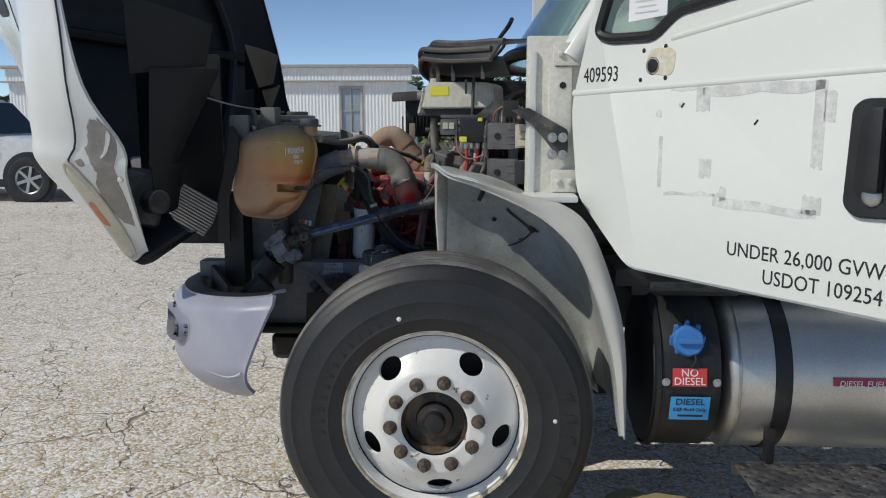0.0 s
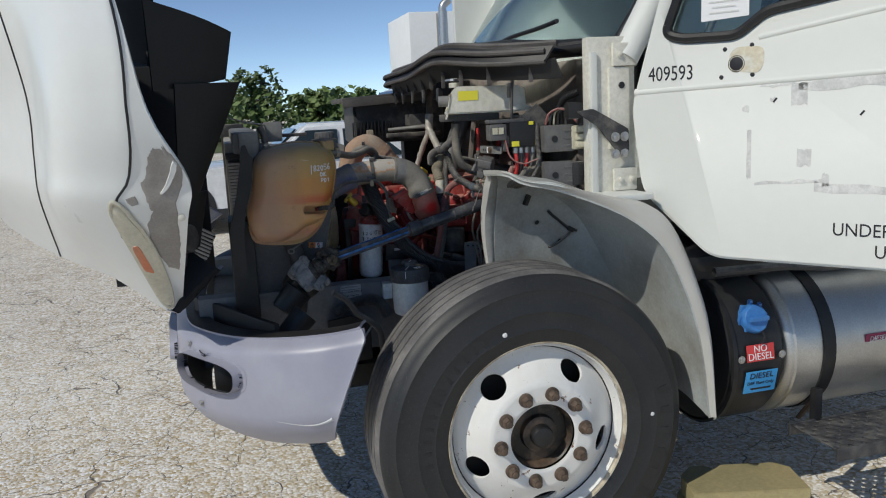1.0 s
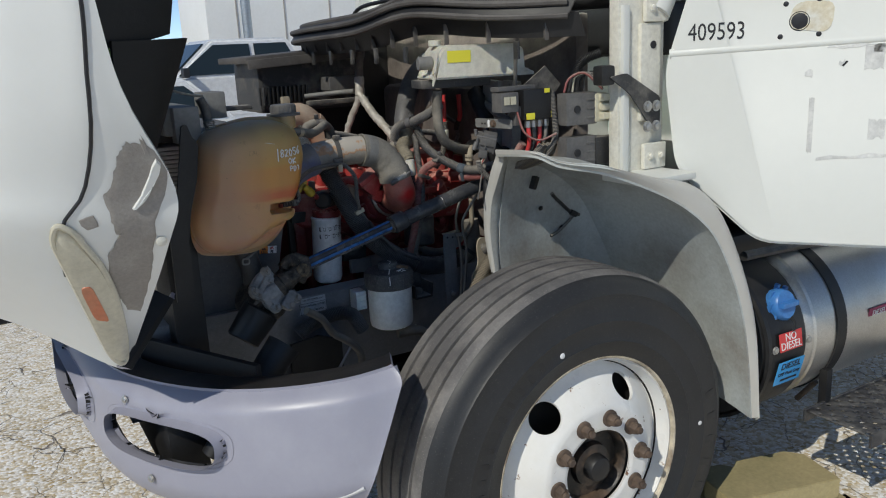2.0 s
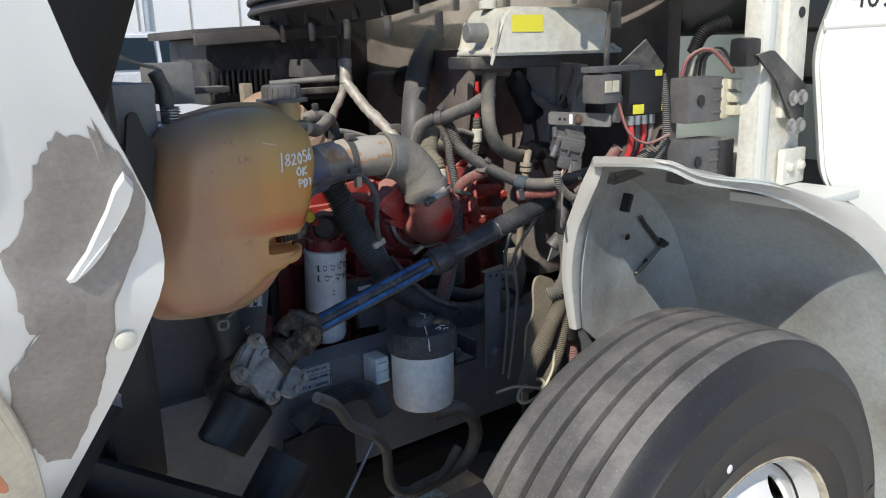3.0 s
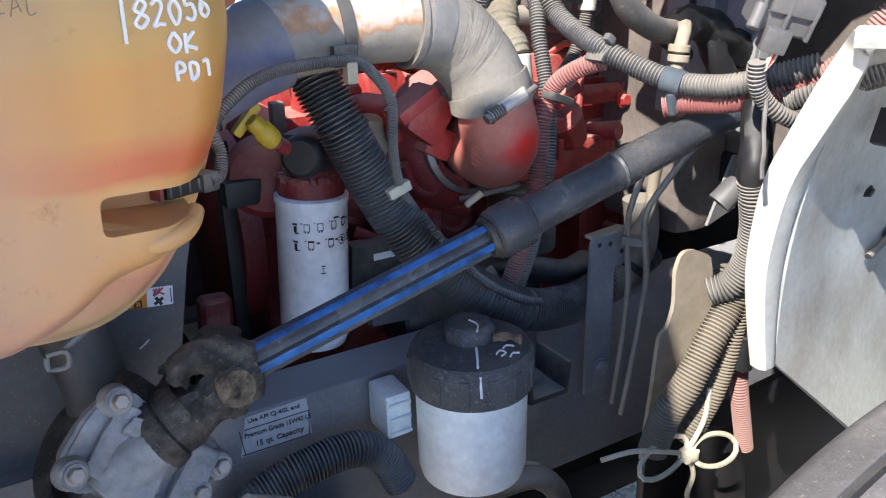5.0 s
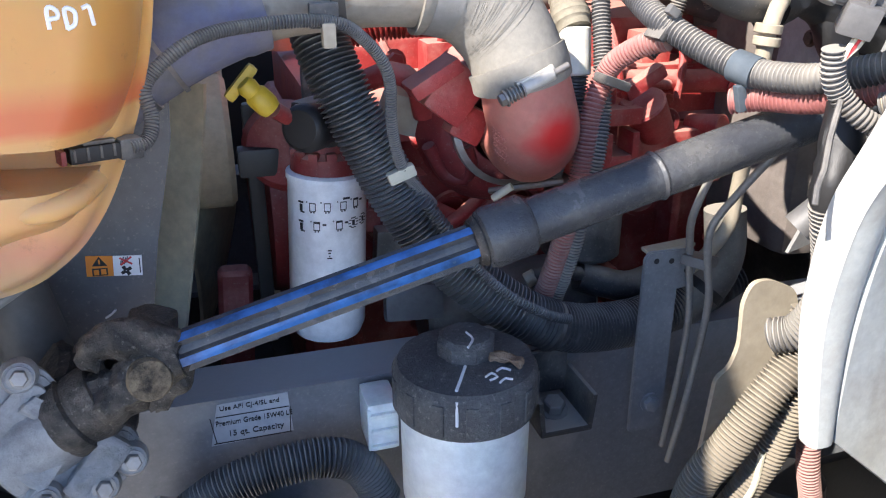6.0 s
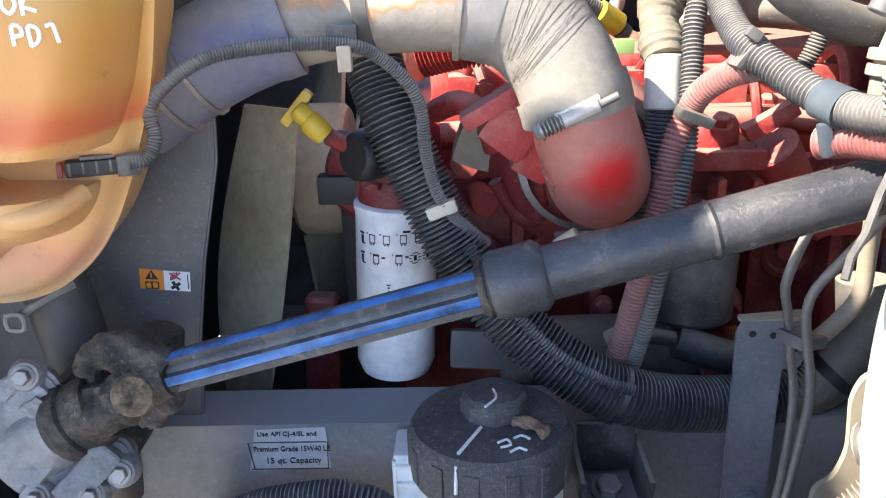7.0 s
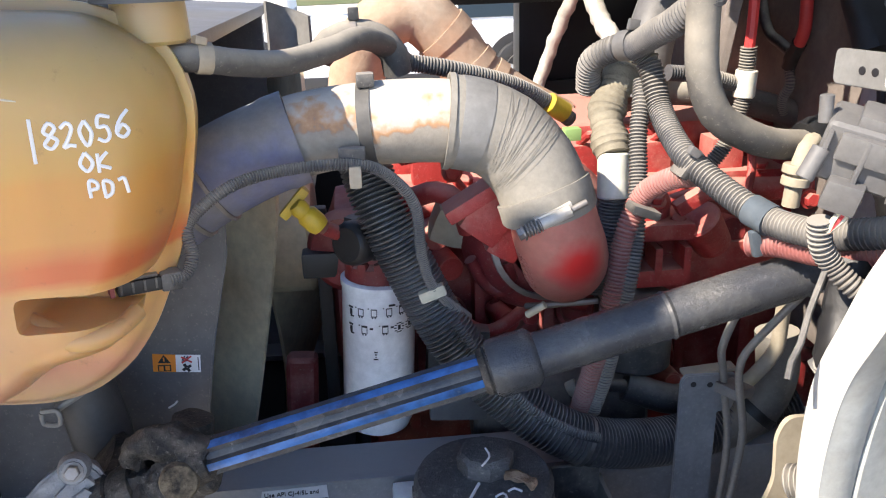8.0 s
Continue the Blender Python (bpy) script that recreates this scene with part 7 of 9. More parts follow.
    ex = part("exhaust_pipe", tube(arch, 0.046, 24), RUSTPIPE, eng, "rust-scaled exhaust pipe arching over the engine")
    line = spline(arch, 0.01)
    for x in (-0.205, -0.168, -0.140):
        i = max(k for k, p in enumerate(line) if p.x <= x)
        part("pipe_ring", sweep(line[i - 1:i + 2], [0.0495] * 3, 24), RUSTPIPE, ex)
    part("rocker_hose", tube([(-0.001, 1.107, 1.248), (0.100, 1.092, 1.267), (0.200, 1.061, 1.256), (0.32, 1.05, 1.22)], 0.02, 12), RUBHOSE, eng)


STEELDARK = mat("dirty_steel_band", (0.32, 0.30, 0.28), 0.5, 0.7, second=(0.2, 0.16, 0.13), amount=0.7, scale=20, fine=100, bump=0.05)
REDMESH = mat("red_mesh_sleeve", (0.40, 0.03, 0.025), 0.7, second=(0.15, 0.02, 0.02), amount=0.9, scale=90, fine=260, bump=0.3)
build_engine()


def build_charge_pipe():
    axis = [(-0.569, 0.740, 1.223), (-0.494, 0.745, 1.266), (-0.437, 0.751, 1.289), (-0.392, 0.754, 1.300), (-0.318, 0.746, 1.307), (-0.254, 0.743, 1.304), (-0.208, 0.743, 1.288), (-0.178, 0.736, 1.256), (-0.165, 0.728, 1.226), (-0.160, 0.727, 1.208)]
    line = spline(axis, 0.006)
    boot = [p for p in line if p.x < -0.418]
    mid = [p for p in line if -0.424 < p.x < -0.258]
    hose = [p for p in line if p.x > -0.268]
    pipe = part("charge_pipe", sweep(mid, [0.0425] * len(mid), 36), FLAKED, truck, "grey charge-air pipe with flaking paint and rust")
    part("rubber_boot", sweep(boot, [0.0475 + (0.0015 if (i // 6) % 4 == 0 else 0) for i in range(len(boot))], 30), BOOT, pipe, "blue-grey rubber boot")
    for x in (-0.535, -0.508):
        i = min(range(len(line)), key=lambda k: abs(line[k].x - x))
        part("band_clamp", sweep([line[i], line[i].lerp(line[i + 1], 0.7)], [0.0502] * 2, 30), STEELDARK, pipe, "thin steel band clamp")
    part("silicone_hose", sweep(hose, [0.0475 + 0.0003 * math.sin(i * 1.9) * (1 if 8 < i < len(hose) - 8 else 0) for i in range(len(hose))], 36), SILICONE, pipe, "dust-grey silicone elbow hose")
    # fine wrap creases on the bend
    for k in range(22):
        i = 9 + int(k * (len(hose) - 18) / 22)
        p, t = hose[i], (hose[i + 1] - hose[i - 1]).normalized()
        x = Vector((0, -1, 0))
        x = (x - t * x.dot(t)).normalized()
        y = t.cross(x)
        shift = random.Random(k).uniform(-0.35, 0.35)
        arc = []
        for j in range(14):
            q = -1.3 + 2.6 * j / 13
            arc.append(p + (x * math.cos(q) + y * math.sin(q)) * 0.0478 + t * (0.010 * math.sin(q + shift) + 0.0006 * math.sin(3 * q + 9 * shift)))
        part("wrap_crease", sweep(arc, [0.0001 + 0.00016 * math.sin(math.pi * j / 13) for j in range(14)], 5), SILICONE, pipe)
    part("hose_collar", sweep(hose[:2], [0.0495] * 2, 36), SILICONE, pipe)
    part("worn_band", sweep(hose[2:7], [0.0482] * 5, 36), GREYTANK, pipe, "worn grey band")
    end = hose[-5:]
    band = part("hose_clamp", sweep(end[:5], [0.0510] * 5, 36), SILICONE, pipe, "T-bolt hose clamp")
    part("clamp_barrel", cyl((-0.180, 0.674, 1.211), (-0.150, 0.674, 1.224), 0.0062, segs=16), FOIL, band, "pale steel clamp barrel")
    part("barrel_lug", box((-0.167, 0.679, 1.221), (0.040, 0.010, 0.008), 0.002, (0, -23, 0)), FOIL, band)
    part("clamp_spring", ribbed([(-0.197, 0.675, 1.2035), (-0.179, 0.674, 1.2115)], 0.0075, 0.0045, 0.3), STEELDARK, band)
    part("clamp_nut", bolt((-0.197, 0.675, 1.2035), (-0.9, 0, -0.4), 0.0065, 0.007), STEELDARK, band)
    part("clamp_bolt", cyl((-0.150, 0.674, 1.224), (-0.134, 0.676, 1.231), 0.0036, segs=10), STEELDARK, band)
    # tie strap round the pipe with clip
    i = min(range(len(mid)), key=lambda k: abs(mid[k].x + 0.342))
    strap = part("tie_strap", sweep(mid[i - 1:i + 2], [0.0442] * 3, 32), HOSEDARK, pipe, "black tie strap with clips")
    part("strap_head", box((-0.345, 0.735, 1.352), (0.018, 0.02, 0.014), 0.004), BLACKDUSTY, strap)
    part("strap_lock", box((-0.362, 0.695, 1.283), (0.026, 0.012, 0.022), 0.003), BLACKDUSTY, strap)
    part("strap_clip", box((-0.360, 0.687, 1.267), (0.012, 0.014, 0.022), 0.003), TAN, strap)


build_charge_pipe()


def build_hoses():
    part("sensor_loom", ribbed([(-0.530, 0.623, 1.197), (-0.518, 0.632, 1.199), (-0.512, 0.641, 1.214), (-0.513, 0.648, 1.242), (-0.474, 0.658, 1.271), (-0.423, 0.679, 1.279), (-0.358, 0.689, 1.278), (-0.325, 0.704, 1.259), (-0.302, 0.713, 1.225), (-0.297, 0.724, 1.170), (-0.283, 0.737, 1.122), (-0.243, 0.771, 1.070)], 0.0061, 0.0034, 0.2), LOOM, truck, "thin corrugated sensor loom")
    part("main_hose", ribbed([(-0.356, 0.825, 1.275), (-0.347, 0.805, 1.235), (-0.330, 0.787, 1.187), (-0.305, 0.777, 1.13), (-0.278, 0.766, 1.075), (-0.237, 0.750, 1.015), (-0.195, 0.736, 0.975), (-0.152, 0.724, 0.944), (-0.109, 0.724, 0.922), (-0.052, 0.738, 0.903), (0.02, 0.756, 0.893), (0.10, 0.775, 0.90), (0.17, 0.78, 0.93)], 0.0300, 0.0070, 0.20, 20), LOOMBLACK, truck, "thick black corrugated hose")
    part("hose_tie", box((-0.286, 0.736, 1.119), (0.030, 0.012, 0.013), 0.003, (0, -20, 0)), CREAM, truck)
    part("hose_tie", sweep(spline([(-0.118, 0.7205, 0.925), (-0.110, 0.720, 0.921)], 0.004), [0.0310] * 2, 16), BLACKDUSTY, truck)
    part("split_tail", ribbed([(-0.262, 0.728, 1.085), (-0.225, 0.712, 1.03), (-0.182, 0.700, 0.985), (-0.135, 0.694, 0.955), (-0.105, 0.696, 0.943)], 0.0062, 0.0045, 0.2), LOOMBLACK, truck)
    part("vent_hose", tube([(-0.518, 0.664, 1.386), (-0.488, 0.660, 1.387), (-0.463, 0.679, 1.380), (-0.423, 0.728, 1.372), (-0.378, 0.777, 1.378), (-0.347, 0.814, 1.385), (-0.316, 0.862, 1.370), (-0.296, 0.907, 1.346)], 0.0125, 14), RUBHOSE, truck, "dusty rubber vent hose")
    part("worm_clamp", sweep(spline([(-0.490, 0.6605, 1.387), (-0.478, 0.666, 1.3855)], 0.014), [0.0140] * 2, 16), TAN, truck)
    part("clamp_screw", box((-0.484, 0.655, 1.402), (0.011, 0.009, 0.007), 0.002, (0, 15, 40)), TAN, truck)
    part("hose_elbow", tube([(-0.395, 0.868, 1.362), (-0.380, 0.866, 1.378), (-0.352, 0.864, 1.386), (-0.328, 0.866, 1.380), (-0.310, 0.868, 1.362), (-0.306, 0.872, 1.340)], 0.0165, 16), RUBHOSE, truck)
    part("elbow_clamp", sweep(spline([(-0.357, 0.864, 1.3855), (-0.350, 0.864, 1.386)], 0.003), [0.0178] * len(spline([(-0.357, 0.864, 1.3855), (-0.350, 0.864, 1.386)], 0.003)), 18), STEELDARK, truck)
    part("clamp_screw", box((-0.353, 0.858, 1.408), (0.012, 0.010, 0.014), 0.002), BLACKDUSTY, truck)
    part("top_loom", ribbed([(-0.294, 0.902, 1.348), (-0.235, 0.913, 1.335), (-0.161, 0.941, 1.311), (-0.108, 0.967, 1.282), (-0.071, 0.986, 1.253)], 0.011, 0.0055, 0.2), LOOM, truck)
    part("yellow_sleeve", cyl((-0.108, 0.962, 1.282), (-0.082, 0.975, 1.265), 0.014), YELLOW, truck)
    part("loom_arch", ribbed([(-0.081, 0.871, 1.312), (-0.084, 0.850, 1.345), (-0.066, 0.826, 1.362), (-0.050, 0.805, 1.366), (-0.049, 0.745, 1.384), (-0.046, 0.701, 1.398), (-0.028, 0.655, 1.428)], 0.0150, 0.006, 0.18), LOOM, truck, "thick corrugated wiring loom")
    part("loom_main", ribbed([(-0.044, 0.812, 1.362), (-0.031, 0.806, 1.345), (-0.025, 0.781, 1.301), (-0.027, 0.735, 1.279), (-0.026, 0.690, 1.264), (-0.009, 0.645, 1.245), (0.009, 0.599, 1.231), (0.022, 0.560, 1.230), (0.036, 0.525, 1.236), (0.070, 0.460, 1.26)], 0.0135, 0.0058, 0.18), LOOM, truck, "corrugated wiring loom")
    part("loom_down", ribbed([(-0.034, 0.817, 1.325), (-0.040, 0.800, 1.300), (-0.046, 0.787, 1.270), (-0.049, 0.772, 1.235), (-0.053, 0.758, 1.199), (-0.058, 0.745, 1.157), (-0.067, 0.735, 1.115), (-0.075, 0.735, 1.075), (-0.085, 0.745, 1.0), (-0.095, 0.76, 0.94)], 0.0105, 0.0052, 0.18), LOOM, truck)
    part("loom_pink", ribbed([(-0.020, 0.690, 1.248), (-0.034, 0.712, 1.240), (-0.048, 0.738, 1.222), (-0.056, 0.748, 1.203), (-0.070, 0.744, 1.171), (-0.080, 0.738, 1.12), (-0.090, 0.735, 1.068), (-0.102, 0.745, 1.0), (-0.112, 0.76, 0.94)], 0.0122, 0.0055, 0.16), LOOMPINK, truck, "corrugated loom stained with red dust")
    part("loom_red", ribbed([(0.006, 0.612, 1.200), (0.023, 0.590, 1.206), (0.042, 0.545, 1.212), (0.062, 0.495, 1.230), (0.084, 0.445, 1.262), (0.10, 0.41, 1.315)], 0.0125, 0.0055, 0.16), LOOMPINK, truck)
    part("loom_tie", box((-0.029, 0.688, 1.262), (0.009, 0.032, 0.032), 0.004, (0, 35, 0)), BLACKDUSTY, truck)
    part("tie_head", box((-0.030, 0.671, 1.277), (0.012, 0.010, 0.009), 0.002, (0, 35, 0)), GREYBOX, truck)
    part("loom_tie", sweep([Vector((0.004, 0.612, 1.234)), Vector((0.013, 0.590, 1.229))], [0.0152] * 2, 16), BLUEGREY, truck)
    part("tie_tail", box((0.004, 0.597, 1.206), (0.009, 0.009, 0.026), 0.003, (0, -15, 0)), BLUEGREY, truck)
    part("loom_tie", box((-0.055, 0.733, 1.200), (0.032, 0.028, 0.010), 0.003, (0, 20, 0)), BLACKDUSTY, truck)
    part("arch_tie", sweep([Vector((-0.058, 0.820, 1.365)), Vector((-0.050, 0.806, 1.367))], [0.0172] * 2, 16), GREYBOX, truck)
    part("tie_head", box((-0.052, 0.803, 1.389), (0.012, 0.009, 0.012), 0.002, (0, 10, 0)), GREYBOX, truck)
    part("rubber_hose", tube([(-0.036, 0.655, 1.47), (-0.035, 0.663, 1.417), (-0.032, 0.663, 1.358), (-0.022, 0.661, 1.325), (-0.006, 0.661, 1.306), (0.034, 0.667, 1.286), (0.065, 0.678, 1.278), (0.096, 0.688, 1.274)], 0.0155, 16), RUBHOSE, truck, "smooth rubber heater hose")
    part("hose_end", tube([(0.094, 0.688, 1.275), (0.086, 0.662, 1.284), (0.074, 0.652, 1.279), (0.067, 0.651, 1.258), (0.065, 0.652, 1.222)], 0.0085, 10), TAN, truck)
    for z in (1.243, 1.255):
        part("hose_collar", cyl((0.066, 0.651, z), (0.067, 0.651, z + 0.009), 0.0135), TAN, truck)
    wrap = [(-0.038, 0.872, 1.332), (-0.048, 0.858, 1.318), (-0.066, 0.842, 1.288), (-0.068, 0.820, 1.262), (-0.067, 0.805, 1.244)]
    wl = spline(wrap, 0.0025)
    part("cloth_wrap", sweep(wl, [0.0195 + 0.0022 * (i * 0.31 % 1.0) + 0.0025 * math.sin(i * 0.37) for i in range(len(wl))], 16), CLOTH, truck, "tan cloth tape wrapping")
    part("white_sleeve", cyl((-0.067, 0.806, 1.248), (-0.068, 0.797, 1.196), 0.0185, segs=20), WHITEPOLY, truck, "white hose sleeve")
    part("sleeve_loom", ribbed([(-0.068, 0.797, 1.200), (-0.072, 0.795, 1.15), (-0.088, 0.81, 1.08)], 0.016, 0.0055, 0.18), LOOMBLACK, truck)
    part("green_clip", box((-0.083, 0.933, 1.245), (0.022, 0.02, 0.016), 0.003), GREENPL, truck)
    part("red_wire", tube([(0.126, 0.893, 1.44), (0.127, 0.893, 1.385), (0.126, 0.893, 1.345)], 0.0068, 8), REDSIGN, truck)
    part("wire_loom", ribbed([(0.126, 0.894, 1.350), (0.127, 0.896, 1.32), (0.126, 0.896, 1.29), (0.121, 0.898, 1.26), (0.108, 0.90, 1.225), (0.085, 0.90, 1.195)], 0.0105, 0.005, 0.2), LOOM, truck)
    part("white_joint", cyl((0.127, 0.895, 1.322), (0.126, 0.896, 1.288), 0.0135), WHITEPOLY, truck)
    part("cross_loom", ribbed([(0.02, 0.88, 1.325), (0.07, 0.89, 1.318), (0.115, 0.90, 1.305)], 0.010, 0.005, 0.2), LOOM, truck)
    part("foil_arm", tube([(0.062, 1.42, 1.49), (0.068, 1.42, 1.56), (0.09, 1.43, 1.64)], 0.016, 14), RUBHOSE, truck)
    foil = part("foil_wrap", lumpy(tube([(0.062, 1.42, 1.50), (0.058, 1.416, 1.46), (0.055, 1.41, 1.43)], 0.019, 16, 0.006), 0.003, 40), FOIL, truck, "silver heat tape round two breather pipes")
    part("foil_leg", lumpy(tube([(0.055, 1.41, 1.435), (0.060, 1.37, 1.40), (0.066, 1.31, 1.355), (0.075, 1.24, 1.31), (0.085, 1.17, 1.26)], 0.0155, 16, 0.006), 0.003, 45), FOIL, foil)
    part("foil_leg", lumpy(tube([(0.055, 1.415, 1.435), (0.040, 1.43, 1.38), (0.022, 1.45, 1.33), (0.000, 1.46, 1.26), (-0.030, 1.46, 1.17)], 0.0125, 16, 0.006), 0.003, 45), FOIL, foil)
    part("pipe_sensor", box((0.095, 1.225, 1.305), (0.040, 0.03, 0.026), 0.005), GREYTANK, truck)
    part("sensor_stem", cyl((0.095, 1.225, 1.255), (0.095, 1.225, 1.292), 0.014), GREYTANK, truck)
    # Black box added to stand for the darkness on the bay's far side.
    part("far_dark_box", box((0.21, 1.86, 1.38), (0.38, 0.08, 0.56), 0.02), BLACK, truck)
    part("cross_bar", tube([(-0.10, 1.60, 1.432), (0.02, 1.55, 1.440), (0.06, 1.47, 1.445)], 0.010, 10), GREYTANK, truck)
    # drop looms along the fender edge
    part("loom_tape", lumpy(tube([(0.050, 0.515, 1.215), (0.040, 0.502, 1.180), (0.030, 0.494, 1.150), (0.031, 0.494, 1.132)], 0.0175, 14, 0.008), 0.003, 60), BLACK, truck)
    part("drop_loom", ribbed([(0.031, 0.494, 1.134), (0.039, 0.495, 1.109), (0.052, 0.500, 1.069), (0.059, 0.511, 1.025), (0.050, 0.523, 0.994), (0.034, 0.541, 0.981)], 0.0180, 0.0062, 0.18), LOOM, truck, "dust-grey corrugated loom hanging by the fender")
    part("drop_loom", ribbed([(0.073, 0.535, 1.007), (0.064, 0.530, 0.964), (0.028, 0.527, 0.919), (-0.003, 0.527, 0.872), (-0.025, 0.538, 0.825), (-0.030, 0.550, 0.769)], 0.0195, 0.0062, 0.18), TANLOOM, truck, "dust-tan corrugated loom hanging by the fender")
    part("drop_loom", ribbed([(0.078, 0.527, 0.991), (0.072, 0.529, 0.938), (0.063, 0.529, 0.889), (0.047, 0.532, 0.834), (0.018, 0.541, 0.771)], 0.0165, 0.006, 0.18), TANLOOM, truck)
    part("drop_loom", ribbed([(0.101, 0.538, 0.876), (0.104, 0.532, 0.821), (0.117, 0.532, 0.773), (0.131, 0.533, 0.724)], 0.0125, 0.0055, 0.18), LOOMPINK, truck)
    part("loom_boot", cyl((0.090, 0.522, 0.917), (0.085, 0.525, 0.869), 0.018), BLACK, truck)
    # a knotted cord with two bows and loose tails
    for c, rx, rz, tilt in (((-0.034, 0.527, 0.773), 0.040, 0.016, 0.25), ((0.048, 0.516, 0.760), 0.042, 0.018, -0.15)):
        loop = [(c[0] + rx * math.cos(q), c[1] + 0.01 * math.sin(q), c[2] + rz * math.sin(q) + tilt * rx * math.cos(q)) for q in (2 * math.pi * i / 14 for i in range(15))]
        part("cord_bow", tube(loop, 0.0036, 7, 0.006), CREAM, truck)
    for tail in ([(0.002, 0.521, 0.768), (-0.037, 0.529, 0.782), (-0.073, 0.542, 0.788), (-0.111, 0.558, 0.780)], [(0.002, 0.521, 0.768), (0.014, 0.518, 0.734), (0.016, 0.526, 0.692), (0.047, 0.531, 0.648)], [(0.000, 0.521, 0.770), (0.028, 0.522, 0.809), (0.036, 0.525, 0.853)]):
        part("cord_tail", tube(tail, 0.0034, 7, 0.006), CREAM, truck)
    part("cord_knot", lumpy(box((0.002, 0.518, 0.769), (0.022, 0.018, 0.018), 0.006, seg=3), 0.002, 90), CREAM, truck)
    part("connector_cap", lathe([(0, 0.035), (0.012, 0.035), (0.015, 0.028), (0.016, 0.0), (0, 0)], (0.065, 0.565, 1.082), (0.5, -0.2, 0.6), 18), GREYBOX, truck)
    part("grey_gusset", plate([(-0.03, -0.03), (0.035, -0.02), (0.05, 0.05), (0.02, 0.055)], 0.004, upright(0.125, 0.615, 1.065, 10)), GREYTANK, truck)
    part("tape_tail", tube([(-0.016, 0.454, 1.234), (-0.032, 0.441, 1.209), (-0.043, 0.429, 1.190), (-0.052, 0.423, 1.179), (-0.056, 0.418, 1.168)], 0.0026, 8), BLACKDUSTY, truck)
    # steel lines by the bracket
    part("steel_line", tube([(0.030, 0.640, 1.150), (0.018, 0.652, 1.100), (0.014, 0.662, 1.063), (0.024, 0.676, 1.035), (0.036, 0.686, 0.985), (0.046, 0.691, 0.93), (0.046, 0.695, 0.85), (0.036, 0.698, 0.74)], 0.0043, 10), LINEDUST, truck, "grey steel brake line")
    part("steel_line", tube([(0.075, 0.615, 1.150), (0.050, 0.635, 1.100), (0.031, 0.650, 1.055), (0.036, 0.655, 1.010), (0.045, 0.657, 0.965), (0.043, 0.660, 0.90), (0.036, 0.664, 0.82), (0.026, 0.668, 0.74)], 0.0043, 10), LINEDUST, truck, "grey steel brake line")
    part("line_clamp", box((0.040, 0.676, 1.005), (0.034, 0.030, 0.012), 0.003, (0, 10, 30)), GREYBOX, truck)
    part("tan_hose", tube([(0.065, 0.727, 0.971), (0.079, 0.726, 0.981), (0.097, 0.728, 0.998), (0.113, 0.727, 1.023), (0.111, 0.720, 1.067), (0.104, 0.706, 1.108)], 0.0085, 10), TAN, truck)
    part("grey_hose", tube([(0.039, 0.764, 0.886), (0.093, 0.765, 0.899), (0.126, 0.765, 0.928), (0.140, 0.766, 0.969), (0.136, 0.770, 1.024)], 0.026, 16), RUBHOSE, truck)
    part("hose_band", sweep(spline([(0.113, 0.765, 0.913), (0.121, 0.765, 0.922)], 0.004), [0.0275] * len(spline([(0.113, 0.765, 0.913), (0.121, 0.765, 0.922)], 0.004)), 18), BLACK, truck)
    poly = [(-0.010, -0.09), (0.012, 0.025), (0.070, 0.030), (0.092, 0.065), (0.096, 0.125), (0.090, 0.180), (0.080, 0.205), (0.042, 0.222), (0.020, 0.222), (0.010, 0.200), (0.014, 0.145), (0.005, 0.118), (-0.012, 0.108), (-0.018, 0.03), (-0.030, -0.09)]
    part("splash_tongue", plate(rounded(poly, 0.012), 0.006, upright(0.056, 0.63, 0.773, 4)), TAN, truck, "tan plastic splash tongue")
    br = part("line_bracket", plate(rounded([(-0.006, -0.24), (0.040, -0.24), (0.041, 0.006), (0.0, 0.007), (-0.006, -0.002)], 0.004), 0.006, upright(0.001, 0.720, 0.997), bevel=0.001), RAIL, truck, "black steel line bracket")
    part("bracket_arm", plate(rounded([(0.036, -0.046), (0.058, -0.044), (0.066, -0.020), (0.060, 0.004), (0.036, 0.006)], 0.004), 0.006, upright(0.001, 0.7215, 0.997), bevel=0.001), RAIL, br)
    for x, z in ((0.010, 0.992), (0.030, 0.990), (0.052, 0.975)):
        part("bracket_hole", cyl((x, 0.7145, z), (x, 0.7135, z), 0.0035, segs=12), BLACKINK, br)
    part("bracket_flange", box((0.032, 0.727, 1.003), (0.062, 0.018, 0.005), 0.002, (0, -4, 0)), TAN, br, "dust-covered top flange")
    part("bracket_bolt", bolt((0.020, 0.712, 0.800), (0, -1, 0), 0.010, 0.010), RAIL, br)


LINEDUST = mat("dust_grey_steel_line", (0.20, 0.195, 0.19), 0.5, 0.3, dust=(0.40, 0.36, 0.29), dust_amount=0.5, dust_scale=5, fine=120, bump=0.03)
BLUEGREY = mat("blue_grey_tape", (0.065, 0.085, 0.105), 0.8, second=(0.11, 0.125, 0.135), amount=0.6, scale=20, bump=0.05)
GREENPL = plain("green_plastic", (0.25, 0.40, 0.15), 0.5)
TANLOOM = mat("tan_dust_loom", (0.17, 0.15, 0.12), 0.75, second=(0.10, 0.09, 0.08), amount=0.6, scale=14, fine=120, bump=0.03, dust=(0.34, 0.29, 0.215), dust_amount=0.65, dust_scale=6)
build_hoses()


CUPRUST = mat("sandy_rusted_cup", (0.20, 0.155, 0.10), 0.85, second=(0.02, 0.016, 0.013), amount=1.0, scale=75, fine=170, bump=0.8)


